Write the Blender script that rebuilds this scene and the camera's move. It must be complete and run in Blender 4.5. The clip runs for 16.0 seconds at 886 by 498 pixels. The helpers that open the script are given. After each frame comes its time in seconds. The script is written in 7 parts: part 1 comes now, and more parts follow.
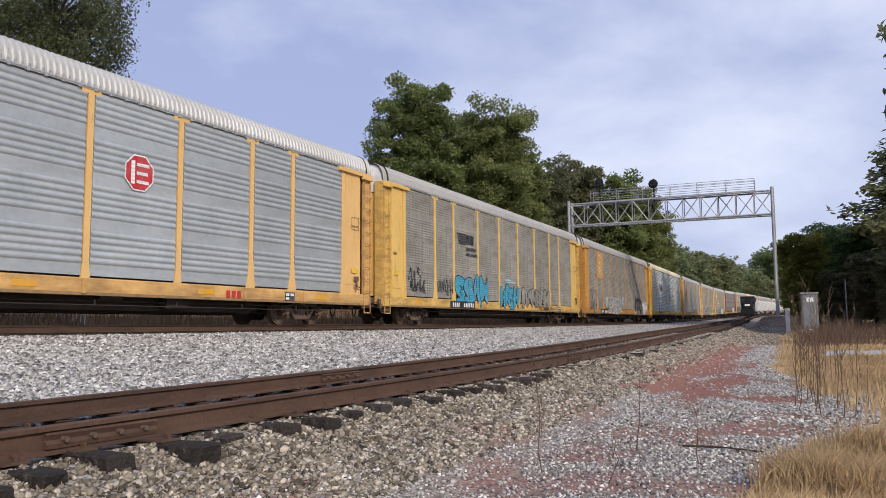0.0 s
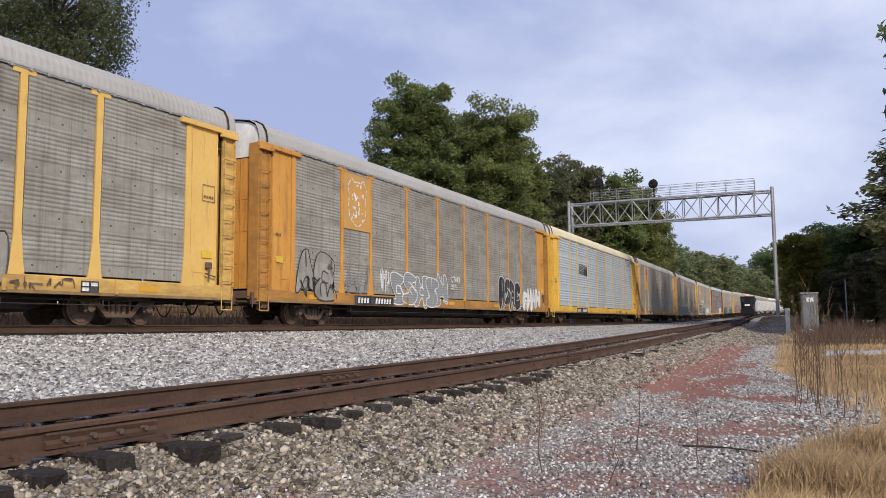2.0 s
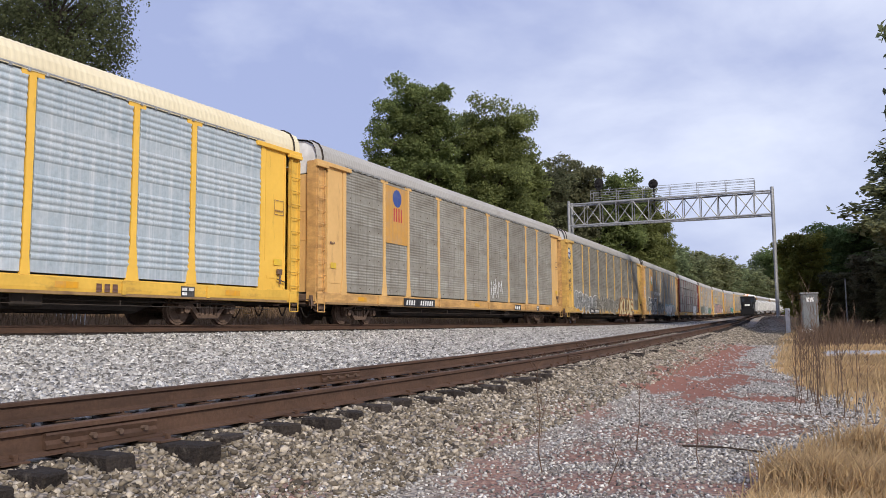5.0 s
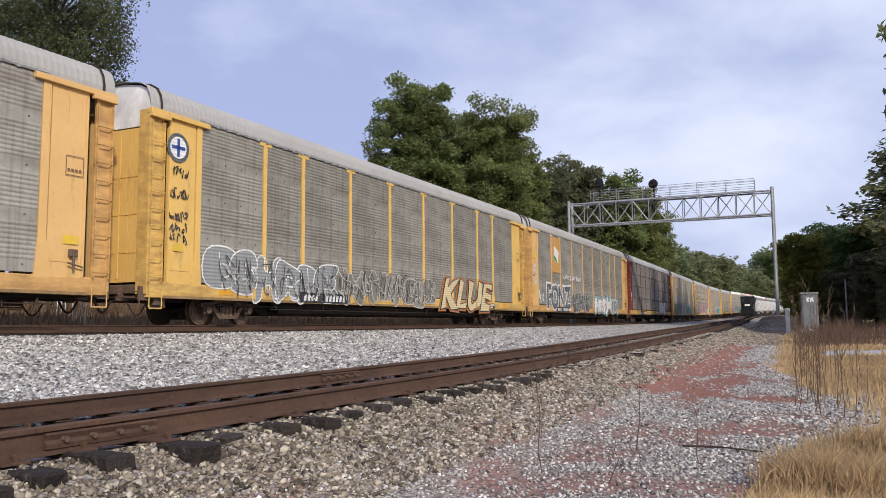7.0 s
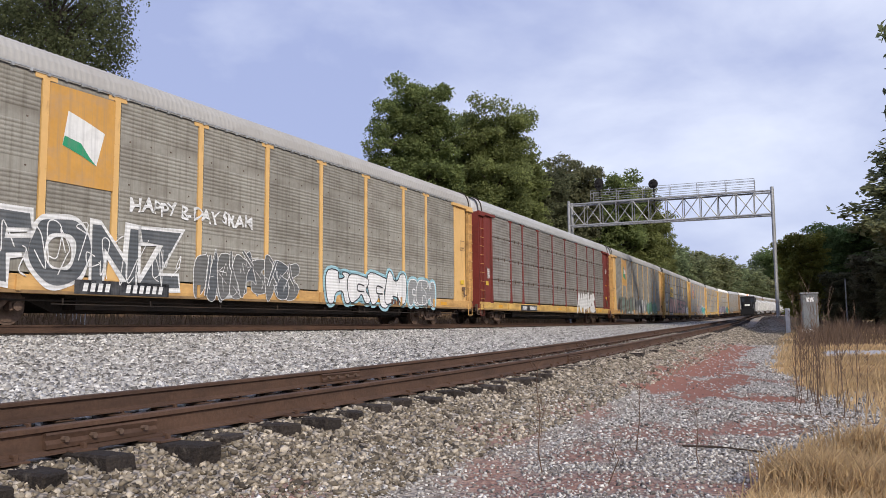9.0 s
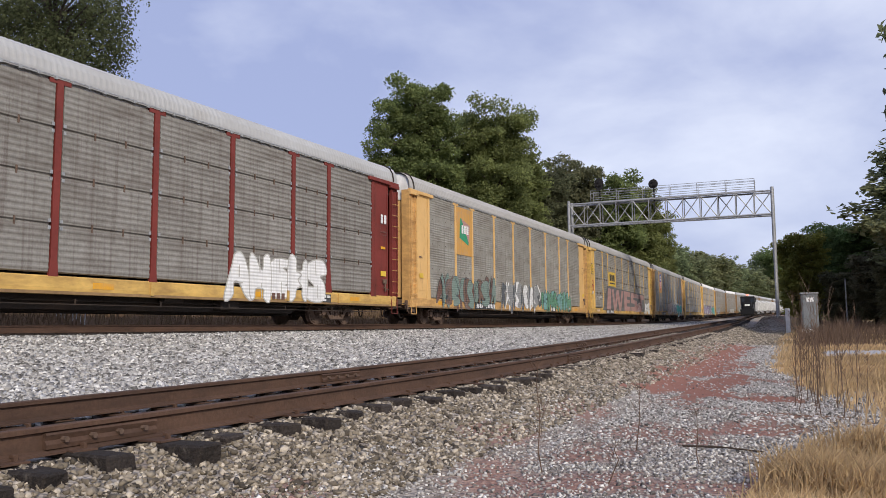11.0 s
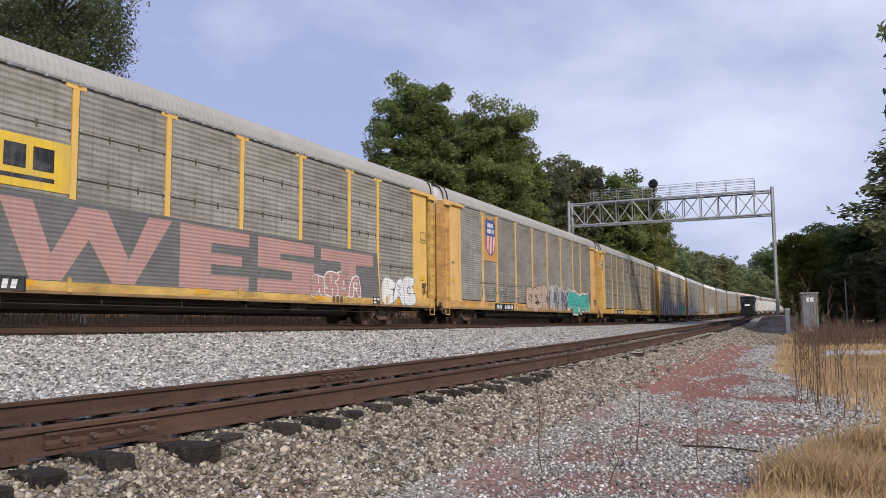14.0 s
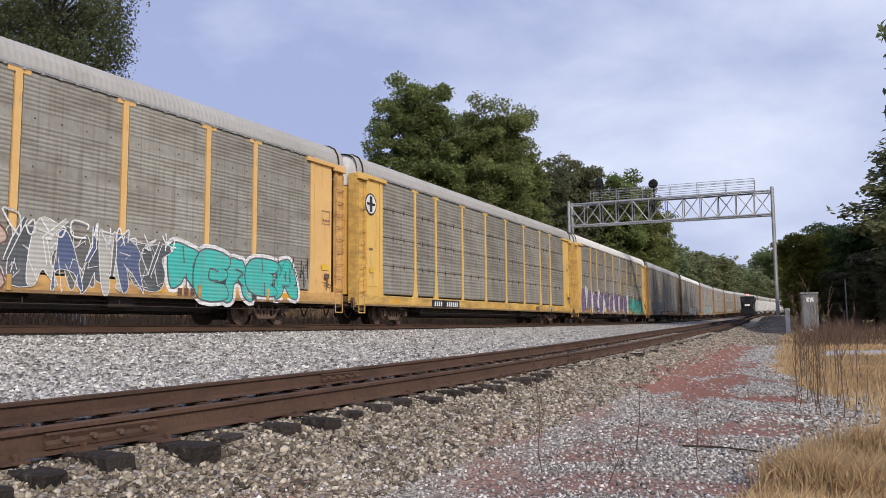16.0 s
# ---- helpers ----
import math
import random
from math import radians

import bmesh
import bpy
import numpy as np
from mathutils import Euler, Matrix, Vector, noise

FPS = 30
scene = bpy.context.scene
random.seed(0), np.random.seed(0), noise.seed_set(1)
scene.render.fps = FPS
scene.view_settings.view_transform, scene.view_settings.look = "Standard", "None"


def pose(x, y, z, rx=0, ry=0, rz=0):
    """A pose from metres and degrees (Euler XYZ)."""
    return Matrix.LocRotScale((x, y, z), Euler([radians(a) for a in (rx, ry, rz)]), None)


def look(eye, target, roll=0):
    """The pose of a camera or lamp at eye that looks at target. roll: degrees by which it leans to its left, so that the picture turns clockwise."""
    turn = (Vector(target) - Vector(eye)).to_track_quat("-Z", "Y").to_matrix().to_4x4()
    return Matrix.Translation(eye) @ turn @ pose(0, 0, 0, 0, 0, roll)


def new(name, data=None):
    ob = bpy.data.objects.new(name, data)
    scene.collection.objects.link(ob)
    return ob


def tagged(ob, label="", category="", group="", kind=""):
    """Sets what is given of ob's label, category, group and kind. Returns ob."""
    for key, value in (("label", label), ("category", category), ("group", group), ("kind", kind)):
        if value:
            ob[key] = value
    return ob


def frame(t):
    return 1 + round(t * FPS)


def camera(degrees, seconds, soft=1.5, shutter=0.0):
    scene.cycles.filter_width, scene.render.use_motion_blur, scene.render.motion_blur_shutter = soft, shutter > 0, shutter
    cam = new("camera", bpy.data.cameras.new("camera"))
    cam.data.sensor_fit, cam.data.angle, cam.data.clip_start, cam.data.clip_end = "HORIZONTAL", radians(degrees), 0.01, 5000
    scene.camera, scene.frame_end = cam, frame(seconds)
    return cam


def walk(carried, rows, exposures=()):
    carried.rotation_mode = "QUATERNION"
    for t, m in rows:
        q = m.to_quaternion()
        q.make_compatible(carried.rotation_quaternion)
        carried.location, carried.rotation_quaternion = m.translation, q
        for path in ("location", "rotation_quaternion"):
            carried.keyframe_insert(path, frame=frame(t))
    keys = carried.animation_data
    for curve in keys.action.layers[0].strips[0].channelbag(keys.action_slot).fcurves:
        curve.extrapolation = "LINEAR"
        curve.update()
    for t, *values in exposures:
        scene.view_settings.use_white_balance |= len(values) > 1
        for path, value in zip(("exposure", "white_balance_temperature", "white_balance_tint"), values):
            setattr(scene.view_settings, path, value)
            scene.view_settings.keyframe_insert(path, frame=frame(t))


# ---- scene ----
from collections import defaultdict

CLIP = 16.0
LEAN = -0.37
TILT = math.degrees(math.atan((582.68 - 441) / 1405.2))
cam = camera(2 * math.degrees(math.atan(784 / 1405.2)), CLIP, soft=0.8)
CAM = pose(0, 0, 1.5) @ pose(0, 0, 0, 90 + TILT, 0, 0) @ pose(0, 0, 0, 0, 0, LEAN)
walk(cam, [(0.0, CAM), (CLIP, CAM)], exposures=[(0.0, -0.03), (4.2, 0.0), (6.3, 0.04), (9.2, 0.03), (11.3, -0.05), (CLIP, -0.05)])

# ---------------------------------------------------------------- light
SUN_AZ, SUN_EL = radians(158), radians(31)   # compass angle from +y over +x
world = bpy.data.worlds.new("world")
scene.world = world
world.use_nodes = True


def sky():
    nt = world.node_tree
    n, l = nt.nodes, nt.links
    n.clear()
    out = n.new("ShaderNodeOutputWorld")
    bg = n.new("ShaderNodeBackground")
    bg.inputs["Strength"].default_value = 0.1
    tex = n.new("ShaderNodeTexSky")
    tex.sky_type, tex.sun_disc = "NISHITA", False
    tex.sun_elevation, tex.sun_rotation = SUN_EL, SUN_AZ
    tex.dust_density, tex.air_density = 1.5, 1.0
    geo = n.new("ShaderNodeTexCoord")
    mp = n.new("ShaderNodeMapping")
    mp.inputs["Scale"].default_value = (1.0, 1.0, 2.2)
    mp.inputs["Rotation"].default_value = (0.12, 0.2, 0.7)
    mp.inputs["Location"].default_value = (0.35, 0.1, 0.2)
    l.new(geo.outputs["Generated"], mp.inputs["Vector"])
    nz = n.new("ShaderNodeTexNoise")
    nz.inputs["Scale"].default_value, nz.inputs["Detail"].default_value, nz.inputs["Roughness"].default_value = 2.4, 6.0, 0.52
    nz.inputs["Distortion"].default_value = 0.15
    l.new(mp.outputs["Vector"], nz.inputs["Vector"])
    ramp = n.new("ShaderNodeValToRGB")
    ramp.color_ramp.elements[0].position, ramp.color_ramp.elements[1].position = 0.26, 0.86
    dot = n.new("ShaderNodeVectorMath")
    dot.operation = "DOT_PRODUCT"
    dot.inputs[1].default_value = (0.54, 0.0, -0.32)
    l.new(geo.outputs["Generated"], dot.inputs[0])
    lit = n.new("ShaderNodeMath")
    lit.operation = "ADD"
    puff = n.new("ShaderNodeMapRange")
    puff.inputs["From Min"].default_value, puff.inputs["From Max"].default_value = 0.30, 0.70
    puff.inputs["To Min"].default_value, puff.inputs["To Max"].default_value = 0.04, 0.76
    l.new(nz.outputs["Fac"], puff.inputs["Value"])
    l.new(puff.outputs["Result"], lit.inputs[0])
    l.new(dot.outputs["Value"], lit.inputs[1])
    l.new(lit.outputs["Value"], ramp.inputs["Fac"])
    veil = n.new("ShaderNodeMix")
    veil.data_type = "RGBA"
    veil.inputs["A"].default_value = (4.4, 5.05, 8.1, 1)
    veil.inputs["B"].default_value = (9.7, 10.2, 12.0, 1)
    l.new(ramp.outputs["Color"], veil.inputs["Factor"])
    mix = n.new("ShaderNodeMix")
    mix.data_type = "RGBA"
    mix.inputs["Factor"].default_value = 0.85
    l.new(tex.outputs["Color"], mix.inputs["A"])
    l.new(veil.outputs["Result"], mix.inputs["B"])
    l.new(mix.outputs["Result"], bg.inputs["Color"])
    l.new(bg.outputs["Background"], out.inputs["Surface"])


sky()
sun_data = bpy.data.lights.new("sun", "SUN")
sun_data.energy, sun_data.angle, sun_data.color = 3.3, radians(2), (1.0, 0.91, 0.79)
sun = new("sun", sun_data)
sun_way = Vector((math.sin(SUN_AZ) * math.cos(SUN_EL), math.cos(SUN_AZ) * math.cos(SUN_EL), math.sin(SUN_EL)))
sun.matrix_world = look(sun_way * 200, (0, 0, 0))


# ---------------------------------------------------------------- materials
def material(name, base, rough=0.8, metal=0.0, dark=None, scale=1.0, fine=18.0, stain=None, stain_amount=0.4, stain_scale=(0.6, 0.6, 0.6),
             bump=0.15, vary=0.0, island=0.0, spec=0.25, coords="Object", grit=0.5, streak=None):
    """A worn surface: base colour mixed with a darker tone in broad patches and grain, stains of their own shape, fine relief."""
    m = bpy.data.materials.new(name)
    m.use_nodes = True
    nt = m.node_tree
    n, l = nt.nodes, nt.links
    b = n["Principled BSDF"]
    b.inputs["Roughness"].default_value, b.inputs["Metallic"].default_value = rough, metal
    b.inputs["Specular IOR Level"].default_value = spec
    co = n.new("ShaderNodeTexCoord")

    def tex(sc, detail, vec=(1, 1, 1), rgh=0.55):
        mp = n.new("ShaderNodeMapping")
        mp.inputs["Scale"].default_value = vec
        l.new(co.outputs[coords], mp.inputs["Vector"])
        t = n.new("ShaderNodeTexNoise")
        t.inputs["Scale"].default_value, t.inputs["Detail"].default_value, t.inputs["Roughness"].default_value = sc, detail, rgh
        l.new(mp.outputs["Vector"], t.inputs["Vector"])
        return t.outputs["Fac"]

    def ramp(src, lo, hi):
        r = n.new("ShaderNodeMapRange")
        r.inputs["From Min"].default_value, r.inputs["From Max"].default_value = lo, hi
        l.new(src, r.inputs["Value"])
        return r.outputs["Result"]

    def blend(fac, a, c, mode="MIX"):
        x = n.new("ShaderNodeMix")
        x.data_type, x.blend_type = "RGBA", mode
        for key, v in (("Factor", fac), ("A", a), ("B", c)):
            if isinstance(v, (int, float)):
                x.inputs[key].default_value = v
            elif isinstance(v, tuple):
                x.inputs[key].default_value = (*v, 1) if len(v) == 3 else v
            else:
                l.new(v, x.inputs[key])
        return x.outputs["Result"]

    dark = dark or tuple(c * 0.6 for c in base)
    col = blend(ramp(tex(scale, 4), 0.3, 0.7), base, dark)
    grain = ramp(tex(fine, 3), 0.25, 0.75)
    col = blend(grit, col, blend(grain, tuple(min(1, c * 1.35) for c in base), tuple(c * 0.6 for c in dark)))
    if stain:
        mk = ramp(tex(1.0, 6, stain_scale, 0.65), 0.62 - 0.35 * stain_amount, 0.78)
        mk2 = n.new("ShaderNodeMath")
        mk2.operation, mk2.use_clamp = "MULTIPLY", True
        l.new(mk, mk2.inputs[0])
        mk2.inputs[1].default_value = 0.85
        col = blend(mk2.outputs["Value"], col, stain)
    if streak:
        col = blend(ramp(tex(1.0, 3, (7, 7, 0.22), 0.7), 0.50, 0.72), col, blend(0.55, col, streak))
        col = blend(ramp(tex(1.0, 2, (38, 38, 1.2), 0.5), 0.45, 0.75), col, blend(0.2, col, streak))
    for amount, node, sock in ((vary, "ShaderNodeObjectInfo", "Random"), (island, "ShaderNodeNewGeometry", "Random Per Island")):
        if amount:
            src = n.new(node).outputs[sock]
            hsv = n.new("ShaderNodeHueSaturation")
            r = n.new("ShaderNodeMapRange")
            r.inputs["To Min"].default_value, r.inputs["To Max"].default_value = 1 - amount, 1 + amount
            l.new(src, r.inputs["Value"])
            l.new(r.outputs["Result"], hsv.inputs["Value"])
            l.new(col, hsv.inputs["Color"])
            col = hsv.outputs["Color"]
    l.new(col, b.inputs["Base Color"])
    if bump:
        bp = n.new("ShaderNodeBump")
        bp.inputs["Strength"].default_value, bp.inputs["Distance"].default_value = bump, 0.02
        l.new(grain, bp.inputs["Height"])
        l.new(bp.outputs["Normal"], b.inputs["Normal"])
    return m


M = {}
M["yellow"] = material("yellow_paint", (0.74, 0.485, 0.15), 0.5, dark=(0.64, 0.40, 0.115), stain=(0.30, 0.18, 0.08), stain_amount=0.16, stain_scale=(3.1, 3.1, 0.7), fine=6, bump=0.02, grit=0.08, scale=0.6)
M["bright_yellow"] = material("bright_yellow_paint", (0.84, 0.52, 0.09), 0.45, dark=(0.74, 0.43, 0.07), stain=(0.3, 0.16, 0.04), stain_amount=0.08, stain_scale=(2.6, 2.6, 0.7), fine=6, bump=0.02, grit=0.06, scale=0.6)
M["tan_yellow"] = material("faded_yellow_paint", (0.72, 0.46, 0.19), 0.55, dark=(0.62, 0.38, 0.145), stain=(0.32, 0.16, 0.07), stain_amount=0.14, stain_scale=(3.1, 3.1, 0.7), fine=6, bump=0.02, grit=0.08, scale=0.6)
M["orange"] = material("orange_yellow_paint", (0.66, 0.33, 0.075), 0.55, dark=(0.50, 0.23, 0.05), stain=(0.16, 0.07, 0.03), stain_amount=0.30, stain_scale=(3.1, 3.1, 0.7), fine=6, bump=0.02, grit=0.08, scale=0.6)
M["worn"] = material("worn_brown_paint", (0.36, 0.23, 0.11), 0.65, stain=(0.13, 0.08, 0.05), stain_amount=0.5, stain_scale=(2.4, 2.4, 0.5), fine=8, bump=0.03, grit=0.15, scale=0.5)
for nm, c in (("yellow", (0.74, 0.48, 0.145)), ("tan_yellow", (0.72, 0.43, 0.16)), ("orange", (0.52, 0.26, 0.065)), ("bright_yellow", (0.80, 0.49, 0.085)), ("worn", (0.34, 0.21, 0.10))):
    M[nm + "_sill"] = material(nm + "_sill_paint", c, 0.6, dark=tuple(v * 0.72 for v in c), stain=(0.20, 0.105, 0.05), stain_amount=0.18 if nm == "bright_yellow" else 0.62, stain_scale=(1.5, 0.9, 3.2), fine=7, bump=0.03, grit=0.14, scale=0.9)
M["maroon"] = material("maroon_paint", (0.21, 0.042, 0.034), 0.55, stain=(0.07, 0.03, 0.02), stain_amount=0.3, stain_scale=(2, 2, 0.5), fine=8, bump=0.03, grit=0.15, scale=0.5)
M["panel_new"] = material("galvanized_steel", (0.42, 0.445, 0.455), 0.42, 0.25, grit=0.15, dark=(0.31, 0.335, 0.35), scale=0.8, fine=6, stain=(0.30, 0.30, 0.29), stain_amount=0.35,
                          stain_scale=(0.3, 0.3, 2.4), bump=0.04, vary=0.08)
M["panel_old"] = material("weathered_steel", (0.375, 0.365, 0.325), 0.55, 0.15, dark=(0.27, 0.255, 0.215), scale=0.7, fine=7, stain=(0.15, 0.125, 0.095), stain_amount=0.45,
                          stain_scale=(0.5, 0.5, 1.6), bump=0.03, grit=0.18, streak=(0.15, 0.125, 0.10), vary=0.10)
M["panel_dark"] = material("sooty_steel", (0.335, 0.322, 0.28), 0.6, 0.1, dark=(0.225, 0.212, 0.178), scale=0.6, fine=7, stain=(0.11, 0.09, 0.07), stain_amount=0.42,
                           stain_scale=(0.5, 0.5, 1.2), bump=0.03, grit=0.18, streak=(0.12, 0.10, 0.08), vary=0.12)
M["panel_blue"] = material("chalky_blue_steel", (0.42, 0.49, 0.54), 0.55, 0.15, dark=(0.30, 0.37, 0.42), scale=0.8, fine=8, stain=(0.62, 0.65, 0.66), stain_amount=0.5,
                           stain_scale=(1.2, 1.2, 0.8), bump=0.03, grit=0.28, streak=(0.70, 0.72, 0.73), vary=0.08)
M["panel_red"] = material("soiled_grey_steel", (0.29, 0.28, 0.255), 0.6, 0.1, dark=(0.19, 0.18, 0.16), scale=0.8, fine=9, stain=(0.10, 0.08, 0.065), stain_amount=0.4,
                          stain_scale=(0.5, 0.5, 1.6), bump=0.03, grit=0.28, streak=(0.11, 0.08, 0.07), vary=0.10)
M["roof_silver"] = material("roof_steel", (0.47, 0.475, 0.47), 0.5, 0.15, dark=(0.39, 0.385, 0.37), scale=0.4, fine=5, stain=(0.36, 0.34, 0.31), stain_amount=0.15, stain_scale=(0.8, 0.5, 1.2), bump=0.01, grit=0.08)
M["roof_grey"] = material("dusty_roof_steel", (0.43, 0.42, 0.40), 0.6, 0.1, dark=(0.36, 0.345, 0.32), scale=0.4, fine=5, stain=(0.29, 0.27, 0.24), stain_amount=0.15, stain_scale=(0.8, 0.5, 1.2), bump=0.01, grit=0.08)
M["roof_white"] = material("white_roof_paint", (0.76, 0.75, 0.71), 0.55, dark=(0.68, 0.66, 0.61), scale=0.5, fine=5, stain=(0.5, 0.47, 0.42), stain_amount=0.12, stain_scale=(0.8, 0.5, 1.4), bump=0.01, grit=0.08)
M["roof_cream"] = material("cream_roof_paint", (0.74, 0.67, 0.48), 0.55, dark=(0.66, 0.58, 0.40), scale=0.5, fine=5, stain=(0.5, 0.43, 0.30), stain_amount=0.12, stain_scale=(0.8, 0.5, 1.4), bump=0.01, grit=0.08)
M["white"] = material("white_paint", (0.86, 0.86, 0.84), 0.5, scale=1.5, fine=9, stain=(0.45, 0.43, 0.38), stain_amount=0.2, bump=0.02, grit=0.12)
M["black"] = material("black_steel", (0.022, 0.02, 0.02), 0.7, dark=(0.012, 0.011, 0.01), scale=2, bump=0.08)
M["under"] = material("grimy_underframe", (0.045, 0.036, 0.03), 0.85, dark=(0.025, 0.02, 0.017), scale=2.5, stain=(0.09, 0.055, 0.035), stain_amount=0.3, bump=0.15)
M["wheel"] = material("brown_wheel_steel", (0.17, 0.115, 0.085), 0.7, 0.1, dark=(0.09, 0.06, 0.045), scale=4, bump=0.1)
M["rail"] = material("rusted_rail", (0.118, 0.068, 0.045), 0.7, 0.1, dark=(0.070, 0.041, 0.029), scale=1.2, fine=30, stain=(0.042, 0.027, 0.021), stain_amount=0.45,
                     stain_scale=(1.2, 1.2, 6), bump=0.2, grit=0.3)
M["tie"] = material("creosote_timber", (0.042, 0.033, 0.028), 0.9, dark=(0.02, 0.016, 0.014), scale=3, fine=40, stain=(0.11, 0.095, 0.08), stain_amount=0.3, stain_scale=(14, 1.2, 14),
                    bump=0.6, vary=0.35)
M["galv"] = material("galvanized_truss_steel", (0.42, 0.43, 0.44), 0.5, 0.35, scale=2, fine=14, bump=0.05)
M["box_grey"] = material("grey_cabinet_paint", (0.22, 0.235, 0.24), 0.5, 0.2, scale=2, fine=14, bump=0.04)


# ---------------------------------------------------------------- mesh helpers
MESHES = {}


def finish(name, bm, smooth=False):
    me = bpy.data.meshes.new(name)
    bmesh.ops.recalc_face_normals(bm, faces=bm.faces)
    bm.to_mesh(me)
    bm.free()
    if smooth:
        for p in me.polygons:
            p.use_smooth = True
    return me


def mesh_from(name, verts, faces):
    me = bpy.data.meshes.new(name)
    me.from_pydata(verts, [], faces)
    me.update()
    return me


def put_mesh(name, me, mat, parent=None, m=None, label=""):
    """One object on a mesh that may be shared; the material sits on the object."""
    ob = new(name, me)
    if not me.materials:
        me.materials.append(mat)
    if me.materials[0] != mat:
        ob.material_slots[0].link = "OBJECT"
        ob.material_slots[0].material = mat
    if parent is not None:
        ob.parent = parent
    if m is not None:
        ob.matrix_basis = m
    if label:
        ob["label"] = label
    return ob


def part(name, bm, mat, parent=None, label="", m=None, smooth=False):
    return put_mesh(name, finish(name, bm, smooth), mat, parent, m, label)


def shared(key, build):
    if key not in MESHES:
        bm = bmesh.new()
        build(bm)
        MESHES[key] = finish(key, bm)
    return MESHES[key]


def box(bm, x0, x1, y0, y1, z0, z1, bevel=0.0):
    vs = [bm.verts.new((x, y, z)) for x in (x0, x1) for y in (y0, y1) for z in (z0, z1)]
    fs = [bm.faces.new([vs[i] for i in f]) for f in ((0, 1, 3, 2), (4, 6, 7, 5), (0, 4, 5, 1), (2, 3, 7, 6), (0, 2, 6, 4), (1, 5, 7, 3))]
    if bevel:
        es = {e for f in fs for e in f.edges}
        bmesh.ops.bevel(bm, geom=list(es), offset=bevel, segments=1, affect="EDGES", profile=0.5)


def bar(bm, a, b, r, sides=6):
    """A round bar from a to b."""
    a, b = Vector(a), Vector(b)
    q = (b - a).to_track_quat("Z", "Y").to_matrix()
    rings = []
    for p in (a, b):
        rings.append([bm.verts.new(p + q @ Vector((r * math.cos(i * math.tau / sides), r * math.sin(i * math.tau / sides), 0))) for i in range(sides)])
    for i in range(sides):
        j = (i + 1) % sides
        bm.faces.new((rings[0][i], rings[0][j], rings[1][j], rings[1][i]))
    bm.faces.new(rings[0][::-1])
    bm.faces.new(rings[1])


def prism(bm, outline, y0, y1, axis="y"):
    """A closed outline of (a, b), pushed along an axis. y: (x, z); x: (y, z); z: (x, y)."""
    def v(a, b, c):
        return {"y": (a, c, b), "x": (c, a, b), "z": (a, b, c)}[axis]
    lo = [bm.verts.new(v(a, b, y0)) for a, b in outline]
    hi = [bm.verts.new(v(a, b, y1)) for a, b in outline]
    k = len(outline)
    for i in range(k):
        j = (i + 1) % k
        bm.faces.new((lo[i], lo[j], hi[j], hi[i]))
    bm.faces.new(lo[::-1])
    bm.faces.new(hi)


def disc(bm, x0, x1, y, z, r, sides=24):
    prism(bm, [(y + r * math.cos(i * math.tau / sides), z + r * math.sin(i * math.tau / sides)) for i in range(sides)], x0, x1, "x")


# ---------------------------------------------------------------- the two tracks in plan
Z0 = 1.6187      # rail top of the main track abeam of the camera
S_MIN, S_MAX, DS = -420.0, 640.0, 0.5


def plan():
    s = np.arange(S_MIN, S_MAX + DS, DS)
    k = -0.00129 + 9.807e-6 * np.clip(s, 0, 265)
    k = np.where((s < -40) | (s > 420), 0.0, k)
    slope = 0.001906 + 0.00009998 * np.clip(s, 0, 235)
    slope = np.where(s > 235, np.maximum(0, slope * (1 - (s - 235) / 60)), slope)
    i0 = int(round(-S_MIN / DS))
    turn = np.cumsum(k) * DS
    a = 0.483414 + turn - turn[i0]
    x, y, z = np.cumsum(np.sin(a)) * DS, np.cumsum(np.cos(a)) * DS, np.cumsum(slope) * DS
    d = 17.4757
    return s, x - x[i0] - d * math.cos(a[i0]), y - y[i0] + d * math.sin(a[i0]), z - z[i0] + Z0, a


PS, PX, PY, PZ, PA = plan()
NK = np.array([-20, 0, 15, 30, 50, 75, 105, 140, 200.0])
NO = np.array([12.314, 12.131, 11.803, 11.444, 10.741, 9.85, 8.95, 8.0, 6.8])
NZ = np.array([-0.674, -0.725, -0.617, -0.389, -0.180, 0.0, 0.05, 0.03, 0.0])


def spline(y, x):
    n, h = len(NK), np.diff(NK)
    mat, b = np.eye(n), np.zeros(n)
    for i in range(1, n - 1):
        mat[i, i - 1], mat[i, i], mat[i, i + 1] = h[i - 1], 2 * (h[i - 1] + h[i]), h[i]
        b[i] = 6 * ((y[i + 1] - y[i]) / h[i] - (y[i] - y[i - 1]) / h[i - 1])
    c = np.linalg.solve(mat, b)
    x = np.clip(x, NK[0], NK[-1])
    i = np.clip(np.searchsorted(NK, x) - 1, 0, n - 2)
    t, u, w = x - NK[i], NK[i + 1] - x, h[i]
    return (c[i] * u ** 3 + c[i + 1] * t ** 3) / (6 * w) + (y[i] / w - c[i] * w / 6) * u + (y[i + 1] / w - c[i + 1] * w / 6) * t


NOFF, NDZ = spline(NO, PS), spline(NZ, PS)


def main_at(s, u=0.0, dz=0.0):
    """A point on the main track at s metres along it, u metres to its right, dz over the rail tops; and its heading."""
    x, y, z, a = (np.interp(s, PS, q) for q in (PX, PY, PZ, PA))
    return Vector((x + u * math.cos(a), y - u * math.sin(a), z + dz)), a


